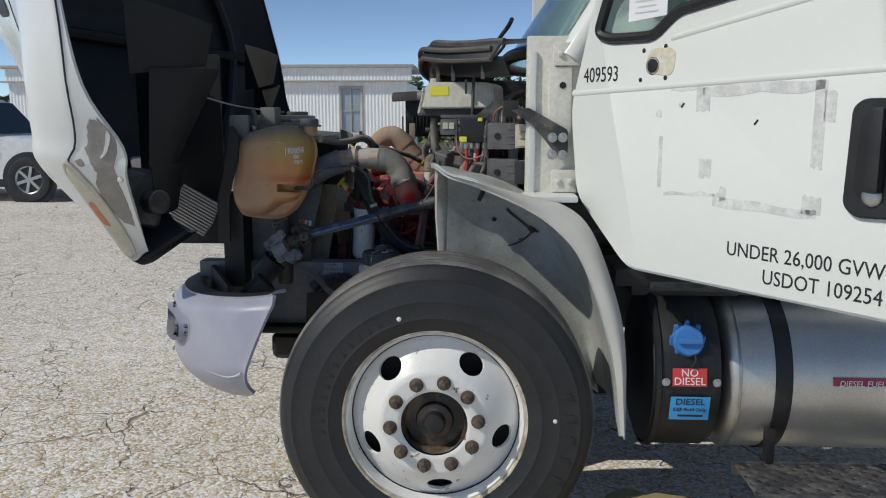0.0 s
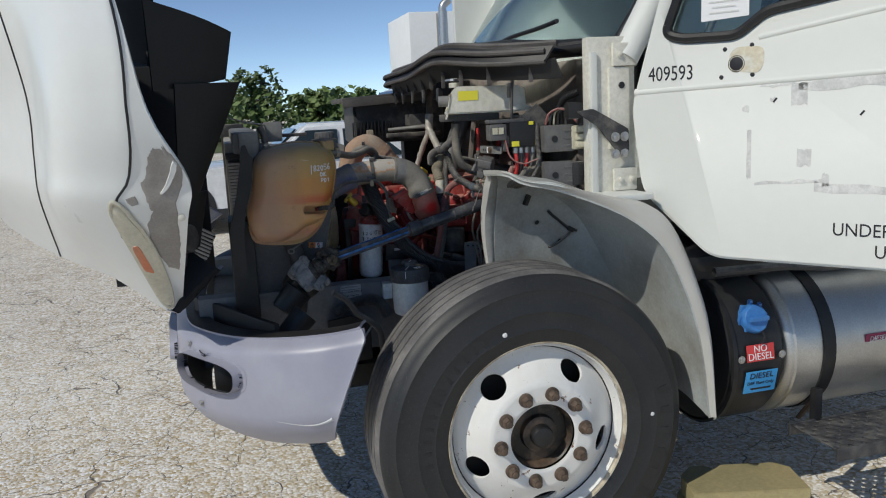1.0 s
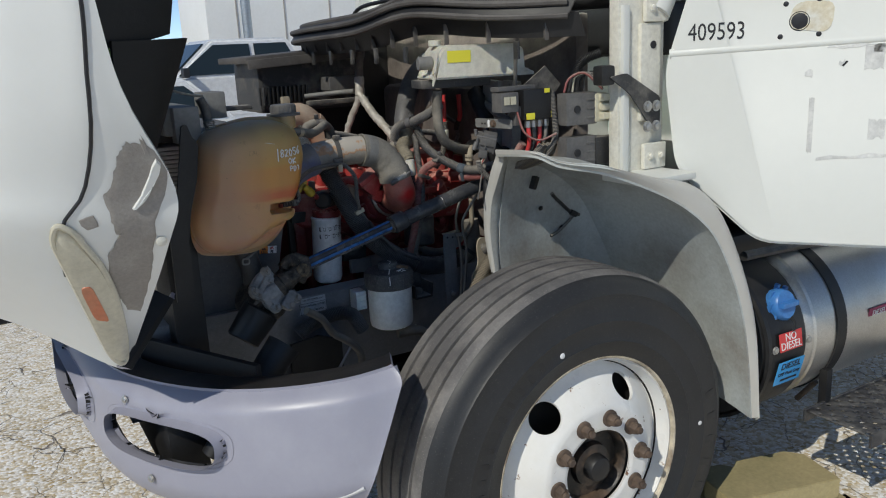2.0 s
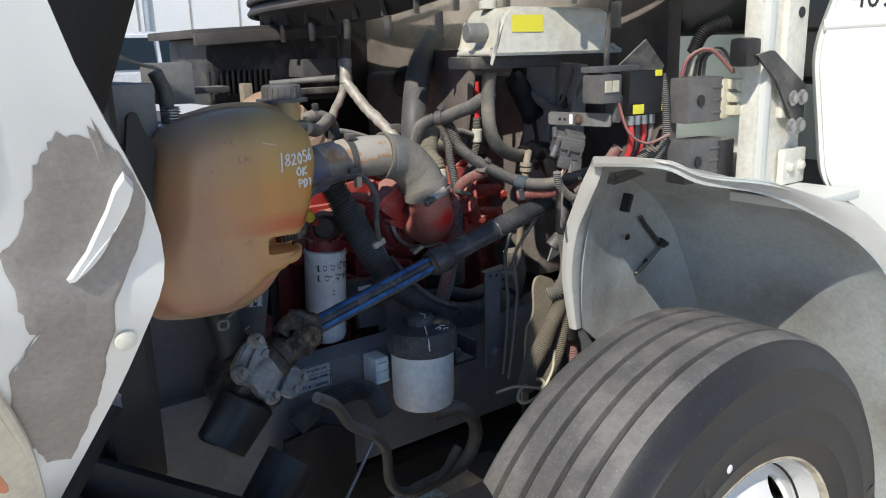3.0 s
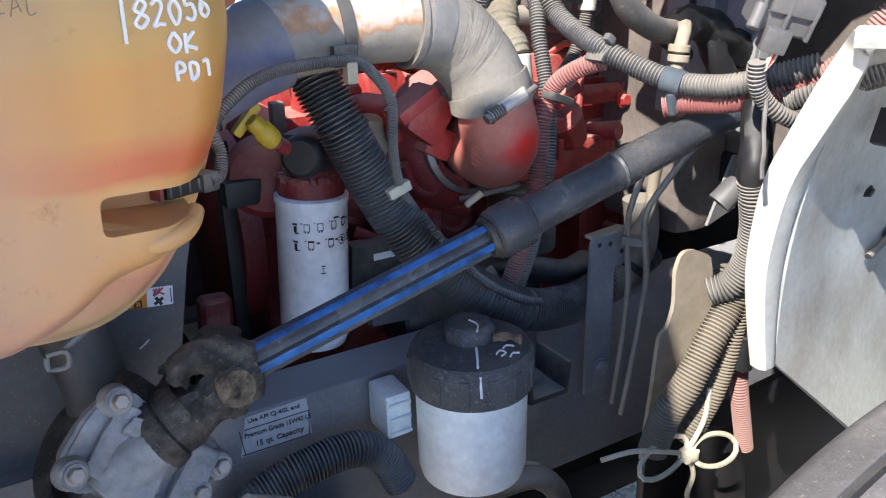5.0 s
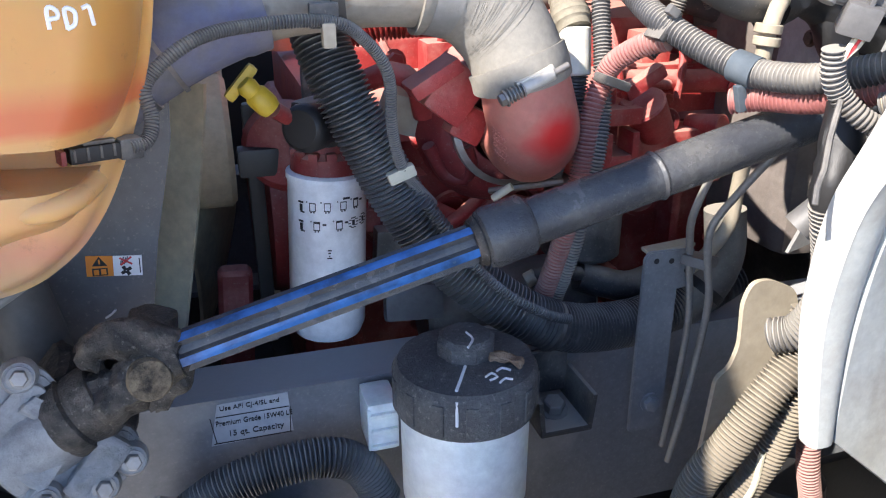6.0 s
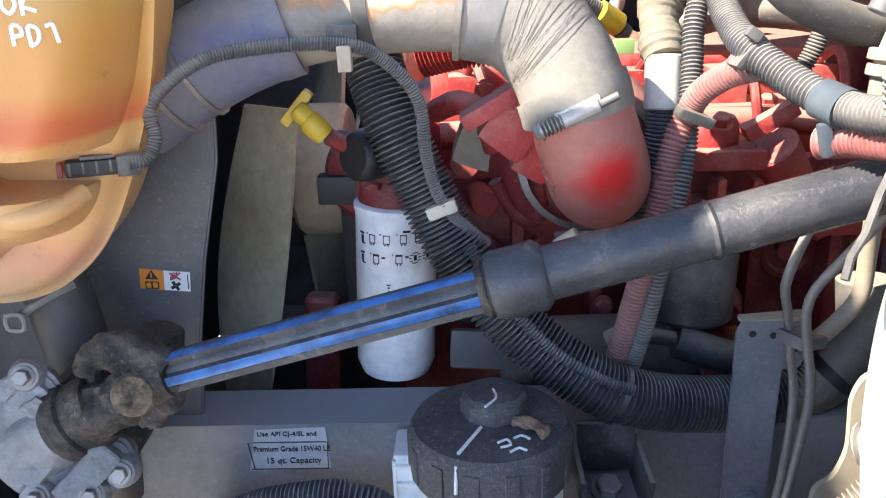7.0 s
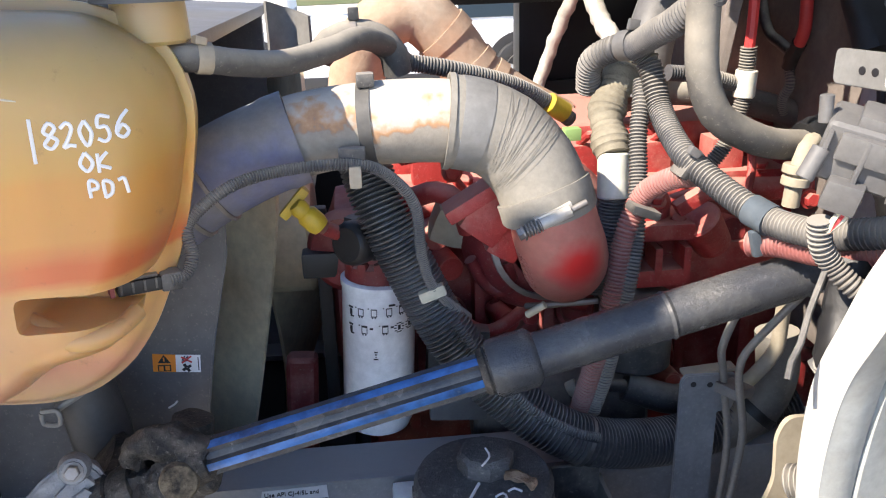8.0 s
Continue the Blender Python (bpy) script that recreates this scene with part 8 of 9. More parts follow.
def build_steering():
    a, b = Vector((-0.510, 0.607, 1.022)), Vector((0.150, 0.600, 1.195))
    t = (b - a).normalized()
    at = lambda s: a + t * s
    shaft = part("steering_shaft", cyl(at(0.275), at(0.70), 0.0225, segs=32), SHAFT, truck, "black steering shaft, sky glint coloured blue on its spline")
    # ribbed inner spline
    B = basis(t)
    b1 = bmesh.new()
    ring0, ring1 = [], []
    for k in range(40):
        q = 2 * math.pi * k / 40
        r = 0.0185 if math.cos(5 * q + 0.6) > -0.15 else 0.0135
        for s, ring in ((-0.012, ring0), (0.285, ring1)):
            ring.append(b1.verts.new(at(s) + B @ Vector((r * math.cos(q), r * math.sin(q), 0))))
    for k in range(40):
        f = b1.faces.new((ring0[k], ring0[(k + 1) % 40], ring1[(k + 1) % 40], ring1[k]))
        q = 2 * math.pi * (k + 0.5) / 40
        # ridge faces take the blue that stands for reflected sky
        f.material_index = 1 if math.cos(5 * q + 0.6) > 0.5 else 0
    b1.faces.new(ring0[::-1]), b1.faces.new(ring1)
    part("spline", b1, [SHAFT, SPLINE], shaft, "splined inner shaft, blue sky sheen put in as colour", sharp=25)
    part("collar", lathe([(0.020, -0.004), (0.027, 0.0), (0.029, 0.006), (0.029, 0.040), (0.026, 0.044), (0.0235, 0.046)], at(0.276), t, 32), SHAFT, shaft)
    part("grease_ring", lathe([(0.0, -0.010), (0.021, -0.010), (0.024, -0.004), (0.022, 0.0)], at(0.276), t, 24), GRIME, shaft)
    part("weld_seam", lathe([(0.022, -0.004), (0.0245, 0.0), (0.022, 0.004)], at(0.452), t, 28), SHAFT, shaft)
    part("outer_sleeve", cyl(at(0.60), at(0.72), 0.021, segs=24), BLACK, shaft)
    # universal joint, caked with grease
    uj = part("universal_joint", lumpy(lathe([(0, -0.026), (0.018, -0.022), (0.025, -0.010), (0.026, 0.004), (0.022, 0.016), (0, 0.018)], at(-0.022), t, 24), 0.003, 60), GRIME, shaft, "grease-caked universal joint")
    up = t.cross(Vector((0, 1, 0))).normalized()
    up = up if up.z > 0 else -up
    cup = Vector((-0.541, 0.607, 1.011))
    low = Vector((-0.594, 0.606, 0.982))
    for arm, r0, r1 in (([at(-0.016) + up * 0.004, at(-0.024) + up * 0.018, at(-0.042) + up * 0.030, at(-0.062) + up * 0.030, at(-0.076) + up * 0.020], 0.021, 0.014),
                        ([at(-0.016) - up * 0.004, at(-0.022) - up * 0.018, at(-0.032) - up * 0.028, at(-0.046) - up * 0.032], 0.019, 0.013),
                        ([low, low.lerp(cup, 0.45) + Vector((0, -0.008, 0)), cup + Vector((0, -0.004, 0))], 0.024, 0.0205),
                        ([low + Vector((0, 0.03, 0)), low.lerp(cup, 0.5) + Vector((0, 0.045, 0)), cup + Vector((0, 0.062, 0.004))], 0.020, 0.017)):
        line = spline(arm, 0.003)
        n = len(line) - 1
        part("yoke", lumpy(sweep(line, [r0 + (r1 - r0) * i / n for i in range(n + 1)], 36), 0.0055, 60), GRIME, uj)
    part("bearing_cup", lathe([(0, 0.009), (0.010, 0.009), (0.0165, 0.0085), (0.0185, 0.005), (0.0185, -0.02), (0, -0.02)], cup + Vector((0.001, -0.022, 0.001)), (0.12, -1, 0.25), 28), CUPRUST, uj, "rusty bearing cup with caked sand")
    part("cross_body", lumpy(lathe([(0, -0.036), (0.020, -0.034), (0.024, 0), (0.020, 0.034), (0, 0.036)], cup + Vector((0, 0.03, 0)), (0.2, 0.1, 1), 16), 0.002, 60), GRIME, uj)
    part("collar_ring", lathe([(0.024, -0.012), (0.032, -0.012), (0.033, 0.0), (0.030, 0.010), (0.022, 0.010)], low.lerp(cup, 0.12), cup - low, 28), GRIME, uj)
    # steering gear: a bolted cover on a dark round body
    u = Vector((0.62, -0.12, -0.73)).normalized()
    n = Vector((-0.05, -0.80, 0.60))
    n = (n - u * n.dot(u)).normalized()
    v = n.cross(u)
    G = Matrix.Translation((-0.622, 0.592, 0.962)) @ Matrix((u, v, n)).transposed().to_4x4() @ Matrix.Scale(0.82, 4)
    cover = [(-0.088, 0.012), (-0.066, 0.048), (-0.030, 0.044), (0.0, 0.050), (0.030, 0.044), (0.052, 0.056), (0.084, 0.040), (0.080, -0.012), (0.050, -0.030), (0.046, -0.052), (0.012, -0.062), (-0.030, -0.056), (-0.050, -0.070), (-0.082, -0.050)]
    b2 = plate(rounded(cover, 0.016, 3), 0.024, Matrix(), bevel=0.004)
    bmesh.ops.triangulate(b2, faces=b2.faces[:])
    bmesh.ops.subdivide_edges(b2, edges=b2.edges[:], cuts=2, use_grid_fill=True)
    lumpy(b2, 0.0022, 55)
    bmesh.ops.transform(b2, matrix=G @ pose(0, 0, -0.020), verts=b2.verts[:])
    gear = part("steering_gear", b2, GEAR, truck, "dirty cast aluminium steering gear with bolts")
    for p, sz in (((0.0, 0.0, 0.006), (0.036, 0.088, 0.022)), ((-0.048, -0.006, 0.004), (0.030, 0.080, 0.018)), ((0.048, 0.006, 0.008), (0.032, 0.070, 0.024)), ((-0.018, 0.020, 0.012), (0.060, 0.018, 0.016))):
        b2 = lumpy(dense(p, sz, (0, 0, 6)), 0.003, 60)
        bmesh.ops.transform(b2, matrix=G, verts=b2.verts[:])
        part("cover_rib", b2, GEAR, gear)
    for x, y in ((-0.070, 0.030), (-0.064, -0.052), (0.030, -0.046), (0.070, 0.030), (0.066, -0.006)):
        o = G @ Vector((x, y, 0.004))
        part("bolt_pad", lathe([(0, 0.010), (0.012, 0.010), (0.0145, 0.004), (0.0155, -0.004)], o, n, 18), GEAR, gear)
        part("gear_bolt", bolt(o + n * 0.010, n, 0.0070, 0.010), STEELDARK, gear)
    part("input_seal", lathe([(0.020, -0.004), (0.034, -0.004), (0.037, 0.004), (0.035, 0.014), (0.026, 0.018)], low.lerp(cup, -0.35), cup - low, 30), GRIME, gear)
    part("gear_neck", lumpy(cyl(low.lerp(cup, -1.3), low.lerp(cup, -0.3), 0.040, 0.034, segs=24), 0.002, 40), GEAR, gear)
    part("gear_body", lumpy(cyl(G @ Vector((-0.05, -0.01, -0.075)), G @ Vector((0.06, 0.0, -0.10)), 0.072, 0.066, segs=28), 0.003, 30), GRIME, gear)
    part("gear_body", lumpy(cyl(G @ Vector((0.01, -0.06, -0.05)), G @ Vector((0.03, -0.17, -0.09)), 0.052, 0.046, segs=28), 0.003, 30), BLACK, gear)
    part("pressure_line", tube([(-0.55, 0.56, 0.90), (-0.50, 0.58, 0.86), (-0.46, 0.60, 0.80), (-0.42, 0.60, 0.77), (-0.38, 0.60, 0.72), (-0.372, 0.60, 0.64), (-0.33, 0.60, 0.60), (-0.24, 0.60, 0.605), (-0.18, 0.61, 0.65)], 0.011, 10), RUBHOSE, gear)
    part("return_hose", tube([(-0.235, 0.63, 0.74), (-0.16, 0.62, 0.735), (-0.12, 0.62, 0.67), (-0.16, 0.62, 0.60), (-0.30, 0.62, 0.58)], 0.016, 12), RUBHOSE, gear)
    part("drag_link", tube([(-0.66, 0.45, 0.86), (-0.80, 0.42, 0.72), (-0.88, 0.42, 0.62)], 0.045, 16, taper=0.035), BLACK, gear)
    part("mount_plate", plate([(-0.57, 0.58), (-0.40, 0.60), (-0.40, 0.74), (-0.47, 0.77), (-0.56, 0.76)], 0.012, upright(0, 0.70, 0)), BLACK, gear)
    part("thin_rod", cyl((-0.50, 0.58, 0.64), (-0.40, 0.60, 0.76), 0.004), STEEL, gear)
    part("arch_hose", ribbed([(-0.535, 0.685, 0.788), (-0.50, 0.685, 0.810), (-0.455, 0.685, 0.823), (-0.392, 0.685, 0.827), (-0.353, 0.685, 0.806), (-0.33, 0.68, 0.76)], 0.022, 0.006, 0.12, 16), LOOMBLACK, truck)


build_steering()


def build_fluid_reservoir():
    c = Vector((-0.246, 0.645, 0.016))
    jar = part("fluid_reservoir", lathe([(0, 0.752), (0.055, 0.752), (0.064, 0.758), (0.067, 0.770), (0.068, 0.885), (0, 0.885)], c, (0, 0, 1), 44), RESVBLUE, truck, "pale steering fluid reservoir with a black cap")
    cap = part("reservoir_cap", lathe([(0.0735, 0.880), (0.0745, 0.884), (0.0745, 0.922), (0.070, 0.930), (0.03, 0.933), (0, 0.933)], c, (0, 0, 1), 48), CAPBLACK, jar, "grainy black cap with white paint marks")
    for k in range(14):
        a = 2 * math.pi * k / 14
        part("cap_rib", box(c + Vector((0.0742 * math.cos(a), 0.0742 * math.sin(a), 0.902)), (0.004, 0.012, 0.034), 0.0015, (0, 0, math.degrees(a))), CAPBLACK, cap)
    c2 = c + Vector((0.004, 0.010, 0))
    part("dip_cap", lathe([(0.031, 0.930), (0.031, 0.948), (0.026, 0.953), (0, 0.954)], c2, (0, 0, 1), 8), CAPBLACK, cap)
    for pts, w in (([(0.004, 0.010, 0.9545), (0.006, -0.005, 0.9545), (-0.004, -0.020, 0.954)], 0.0012), ([(-0.008, -0.024, 0.936), (-0.020, -0.045, 0.934), (-0.028, -0.058, 0.932)], 0.0016), ([(-0.030, -0.066, 0.925), (-0.031, -0.070, 0.90)], 0.0016),
                   ([(0.006, -0.045, 0.9335), (0.014, -0.040, 0.9335), (0.017, -0.048, 0.9335), (0.008, -0.052, 0.9335)], 0.0012), ([(0.020, -0.038, 0.9335), (0.027, -0.034, 0.9335), (0.034, -0.040, 0.9335)], 0.0012), ([(0.016, -0.058, 0.933), (0.024, -0.052, 0.933), (0.030, -0.056, 0.933)], 0.0012)):
        part("paint_mark", tube([c + Vector(p) for p in pts], w, 6, 0.004), WHITEINK, cap)
    part("leaf_scrap", lumpy(dense(c + Vector((0.036, -0.022, 0.936)), (0.030, 0.012, 0.005), (0, 5, -35)), 0.004, 90), LEAFBROWN, cap, "dry brown leaf scrap")
    rb = part("reservoir_bracket", box((-0.325, 0.710, 0.851), (0.035, 0.05, 0.06), 0.006), RESVBLUE, jar)
    for dz in (-0.022, -0.002, 0.018):
        part("bracket_rib", box((-0.325, 0.683, 0.851 + dz), (0.030, 0.006, 0.004), 0.001), RESVBLUE, rb)
    part("bracket_rib", box((-0.341, 0.685, 0.851), (0.004, 0.006, 0.050), 0.001), RESVBLUE, rb)
    part("spout", cyl((-0.174, 0.637, 0.740), (-0.153, 0.632, 0.731), 0.014), WHITEPOLY, jar)
    cup = part("spare_bracket", box((-0.127, 0.685, 0.833), (0.062, 0.085, 0.008), 0.003), BLACKDUSTY, truck, "open black cup bracket with a bolt")
    for dx in (-0.030, 0.030):
        part("bracket_side", box((-0.127 + dx, 0.685, 0.853), (0.006, 0.085, 0.045), 0.003, (0, dx * 200, 0)), BLACKDUSTY, cup)
    part("bracket_back", box((-0.127, 0.713, 0.870), (0.058, 0.006, 0.055), 0.003), BLACKDUSTY, cup)
    part("bracket_bolt", bolt((-0.129, 0.679, 0.839), (0, -0.3, 1), 0.013, 0.016), GREYBOX, cup)


RESVBLUE = mat("milky_blue_white_poly", (0.88, 0.91, 0.88), 0.4, second=(0.80, 0.83, 0.80), amount=0.6, scale=7, fine=60, bump=0.01, sub=0.1)
LEAFBROWN = mat("dry_leaf", (0.30, 0.20, 0.13), 0.9, second=(0.16, 0.10, 0.06), amount=0.9, scale=60, fine=160, bump=0.3)
CAPBLACK = mat("grainy_black_cap", (0.080, 0.080, 0.082), 0.6, second=(0.17, 0.168, 0.164), amount=0.7, scale=25, fine=240, bump=0.8, grain=0.95, specks=0.5)
build_fluid_reservoir()


def build_electrics():
    # washer tank under the cowl
    prof = [(-0.09, 1.492), (0.235, 1.492), (0.235, 1.502), (0.205, 1.506), (0.20, 1.572), (0.175, 1.586), (-0.045, 1.59), (-0.062, 1.572), (-0.072, 1.506), (-0.09, 1.502)]
    wt = part("washer_tank", plate(rounded(prof, 0.008, 3), 0.17, upright(0.037, 0.730, 0.012, -14), bevel=0.006), WHITEPOLY, truck, "milky white fluid tank with a yellow label")
    m = pose(0.037, 0.73, 0.012, 0, 0, -14)
    part("tank_label", box((-0.005, -0.1715, 1.556), (0.072, 0.001, 0.034)), YELLOWLAB, wt).matrix_basis = m
    part("tank_cap", cyl((-0.05, -0.08, 1.588), (-0.05, -0.08, 1.606), 0.020), WHITEPOLY, wt).matrix_basis = m
    part("tank_pump", cyl((-0.068, -0.10, 1.54), (-0.112, -0.10, 1.54), 0.020), GREYTANK, wt).matrix_basis = m
    part("tank_bracket", box((0.0, -0.06, 1.478), (0.22, 0.12, 0.025), 0.004), BLACKDUSTY, wt).matrix_basis = m
    part("hood_rod", tube([(0.115, 0.46, 1.38), (0.118, 0.46, 1.55), (0.125, 0.44, 1.70)], 0.006, 8), BLACKDUSTY, truck)
    # relay carrier with yellow tags
    rel = part("relay_box", box((0.120, 0.385, 1.427), (0.090, 0.06, 0.085), 0.006, (0, 0, -8)), BLACK, truck, "black relay box with yellow tags")
    for x, z, w, h in ((0.145, 1.464, 0.016, 0.012), (0.086, 1.396, 0.026, 0.018), (0.162, 1.397, 0.008, 0.016)):
        part("yellow_tag", box((x, 0.350, z), (w, 0.004, h), 0.001, (0, 0, -8)), YELLOWLAB, rel)
    lf = part("relay_holder", box((0.035, 0.400, 1.437), (0.060, 0.05, 0.055), 0.005), GREYBOX, truck, "grey relay holder with labels")
    part("holder_label", box((0.022, 0.373, 1.442), (0.018, 0.002, 0.022)), CREAM, lf)
    part("holder_label", box((0.044, 0.373, 1.442), (0.018, 0.002, 0.022)), CREAM, lf)
    part("holder_frame", box((0.070, 0.410, 1.474), (0.13, 0.04, 0.012), 0.003), GREYBOX, lf)
    part("holder_leg", box((0.065, 0.395, 1.397), (0.018, 0.03, 0.055), 0.004, (0, 8, 0)), GREYBOX, lf)
    part("triangle_bracket", plate([(0, 0), (0.10, 0.075), (0.15, 0.02), (0.12, -0.02)], 0.005, upright(0.10, 0.45, 1.455, -12)), BLACKDUSTY, truck)
    for k, (dx, col) in enumerate(((0, REDSIGN), (0.02, BLACKDUSTY), (0.042, REDSIGN), (0.065, BLACKDUSTY))):
        part("battery_cable", tube([(0.095 + dx, 0.38, 1.375), (0.098 + dx * 0.9, 0.375, 1.34), (0.10 + dx * 0.7, 0.385, 1.30), (0.09 + dx * 0.6, 0.41, 1.26)], 0.0065, 10), col, truck)
        part("cable_lug", cyl((0.095 + dx, 0.378, 1.382), (0.095 + dx, 0.378, 1.362), 0.009), STEEL, truck)
    part("red_lead", tube([(0.060, 0.380, 1.412), (0.070, 0.360, 1.352), (0.110, 0.345, 1.327), (0.160, 0.330, 1.342)], 0.003, 8), LOOMPINK, truck)
    # fuse modules on the cowl side
    for z, name in ((1.408, "a"), (1.285, "b")):
        mod = part("fuse_module", box((0.225, 0.315, z), (0.105, 0.05, 0.090), 0.006, (0, 0, -6)), GREYBOX, truck, "dusty grey fuse module")
        part("module_hole", cyl((0.205, 0.2915, z), (0.205, 0.2885, z), 0.011), BLACKINK, mod)
        for k in range(3):
            part("module_rib", box((0.260, 0.287, z - 0.025 + 0.025 * k), (0.045, 0.006, 0.006), 0.002, (0, 0, -6)), GREYBOX, mod)
        part("module_back", box((0.29, 0.305, z), (0.05, 0.05, 0.08), 0.006), BLACKDUSTY if name == "b" else CREAM, mod)
    for k in range(3):
        part("cream_plug", box((0.295, 0.278, 1.385 + 0.026 * k), (0.035, 0.035, 0.020), 0.004), CREAM, truck, "cream wiring plug")
    for k in range(6):
        rr = random.Random(60 + k)
        part("wire", tube([(0.19 + 0.015 * k, 0.33, 1.455), (0.20 + 0.012 * k, 0.32, 1.49 + 0.01 * rr.random()), (0.24 + 0.01 * k, 0.30, 1.50 + 0.012 * rr.random()), (0.28, 0.27, 1.46)], 0.0035, 6), (LOOMPINK, BLACKDUSTY, CREAM, BLACKDUSTY, BLACK, GREYBOX)[k], truck)
    part("tuft_loom", ribbed([(0.24, 0.34, 1.50), (0.26, 0.33, 1.54), (0.30, 0.30, 1.56)], 0.014, 0.006, 0.2), BLACK, truck)
    part("side_loom", ribbed([(0.17, 0.36, 1.46), (0.165, 0.345, 1.40), (0.168, 0.345, 1.33), (0.15, 0.37, 1.27)], 0.009, 0.0052, 0.2), LOOM, truck)
    for k in range(4):
        part("wire_sleeve", ribbed([(0.13 + 0.015 * k, 0.36, 1.31), (0.11 + 0.02 * k, 0.38, 1.275), (0.08 + 0.02 * k, 0.42, 1.25), (0.05, 0.48, 1.22)], 0.011, 0.0055, 0.18), TANLOOM if k % 2 else LOOM, truck)
    # slotted arm with its sensor block
    A = upright(0.018, 0.528, 1.375, -77.3)
    arm = part("slotted_arm", plate(rounded([(0, -0.0135), (0.145, -0.0135), (0.145, 0.0135), (0, 0.0135)], 0.006), 0.004, A, bevel=0.0008), GREYTANK, truck, "grey steel arm with holes")
    for dx in (0.028, 0.040):
        part("arm_hole", cyl(A @ Vector((dx, -0.001, 0.0035)), A @ Vector((dx, -0.001, 0.0045)), 0.0032), BLACKINK, arm)
    # a white oval plate laid over the arm; nothing is cut through
    part("arm_slot", plate(rounded([(-0.0042, -0.0105), (0.0042, -0.0105), (0.0042, 0.0105), (-0.0042, 0.0105)], 0.0041, 6), 0.0006, Matrix.Identity(4)), WHITEINK, arm, "slot drawn as a white oval plate").matrix_basis = A @ pose(0.055, 0, 0.0045)
    part("arm_rust", plate(rounded([(0.064, -0.0125), (0.083, -0.0125), (0.085, 0.008), (0.070, 0.0125), (0.064, 0.006)], 0.003), 0.0008, A @ pose(0, 0, 0.0025)), RUSTNUT, arm, "rust round the bolt")
    part("arm_bolt", bolt(A @ Vector((0.073, 0.0, 0.004)), A.to_3x3() @ Vector((0, 0, 1)), 0.008, 0.008), RUSTNUT, arm)
    o = Vector((0.012, 0.470, 1.322))
    T = (12, 14, -34)
    blk = part("sensor_block", box(o, (0.060, 0.045, 0.046), 0.007, T, seg=3), GREYBOX, truck, "grey pressure sensor block")
    R3 = pose(0, 0, 0, *T).to_3x3()
    part("block_cap", box(o + R3 @ Vector((0.008, -0.002, 0.024)), (0.040, 0.034, 0.014), 0.004, T), GREYBOX, blk)
    part("block_step", box(o + R3 @ Vector((0.005, -0.023, 0.008)), (0.048, 0.010, 0.020), 0.003, T), GREYBOX, blk)
    for k in range(3):
        part("block_fin", box(o + R3 @ Vector((-0.026 + 0.026 * k, -0.024, -0.003)), (0.004, 0.009, 0.040), 0.002, T), GREYBOX, blk)
    part("block_pin", cyl(o + Vector((-0.036, -0.004, 0.004)), o + Vector((-0.047, -0.004, -0.018)), 0.0065), GREYBOX, blk)
    part("block_post", cyl(o + Vector((-0.030, 0.006, 0.020)), o + Vector((-0.031, 0.006, 0.040)), 0.005), GREYBOX, blk)
    part("block_plug", box(o + Vector((-0.018, -0.008, -0.030)), (0.026, 0.022, 0.024), 0.004, T), GREYBOX, blk)
    for k, col in enumerate((CREAM, REDSIGN, CREAM)):
        part("block_wire", tube([o + Vector((-0.012 + 0.004 * k, -0.008, -0.036)), o + Vector((-0.022 + 0.004 * k, -0.008, -0.050)), o + Vector((-0.024, -0.006, -0.060))], 0.0022, 6), col, blk)
    part("coil_loom", ribbed([(-0.016, 0.470, 1.270), (-0.011, 0.472, 1.25), (0.0, 0.472, 1.233), (0.014, 0.462, 1.217), (0.034, 0.452, 1.206)], 0.0092, 0.0055, 0.24), LOOM, truck)
    # firewall fittings behind
    for k, (x, y, z, r) in enumerate(((0.30, 1.45, 1.42, 0.05), (0.30, 0.9, 1.45, 0.04), (0.31, 0.72, 1.30, 0.035))):
        part("grommet", lathe([(0, 0.03), (r * 0.6, 0.03), (r, 0.015), (r * 1.1, 0)], (x, y, z), (-1, -0.1, 0), 20), BLACK, truck)
    for y0, y1 in ((0.765, 0.868), (0.682, 0.752)):
        post = part("firewall_post", box((0.278, (y0 + y1) / 2, 1.30), (0.03, y1 - y0, 0.36), 0.006, (4, 0, 0)), POSTGREY, truck, "grey pressed-steel firewall post")
        part("post_flange", box((0.262, y0 + 0.008, 1.30), (0.012, 0.012, 0.36), 0.003, (4, 0, 0)), POSTGREY, post)
        for z in (1.22, 1.38):
            part("post_bolt", bolt((0.262, (y0 + y1) / 2, z), (-1, 0, 0), 0.008, 0.006), RUSTNUT, post)
    part("post_hole", lathe([(0, 0), (0.012, 0), (0.014, 0.002)], (0.2625, 0.722, 1.392), (-1, 0, 0), 16), BLACKINK, truck)
    part("cross_pipe", tube([(0.25, 0.90, 1.440), (0.25, 0.81, 1.396), (0.25, 0.73, 1.361), (0.262, 0.70, 1.35)], 0.012, 12), GREYTANK, truck)
    part("brace_rod", tube([(0.262, 0.735, 1.375), (0.262, 0.705, 1.432), (0.262, 0.69, 1.47)], 0.005, 8), GREYTANK, truck)
    part("brace_rod", tube([(0.262, 0.71, 1.362), (0.262, 0.663, 1.432), (0.262, 0.64, 1.47)], 0.005, 8), GREYTANK, truck)
    part("drain_boot", lumpy(tube([(0.25, 0.885, 1.44), (0.24, 0.845, 1.40), (0.24, 0.820, 1.365), (0.24, 0.806, 1.345)], 0.028, 16, 0.008), 0.004, 45), BLACK, truck, "sagging black rubber drain boot")
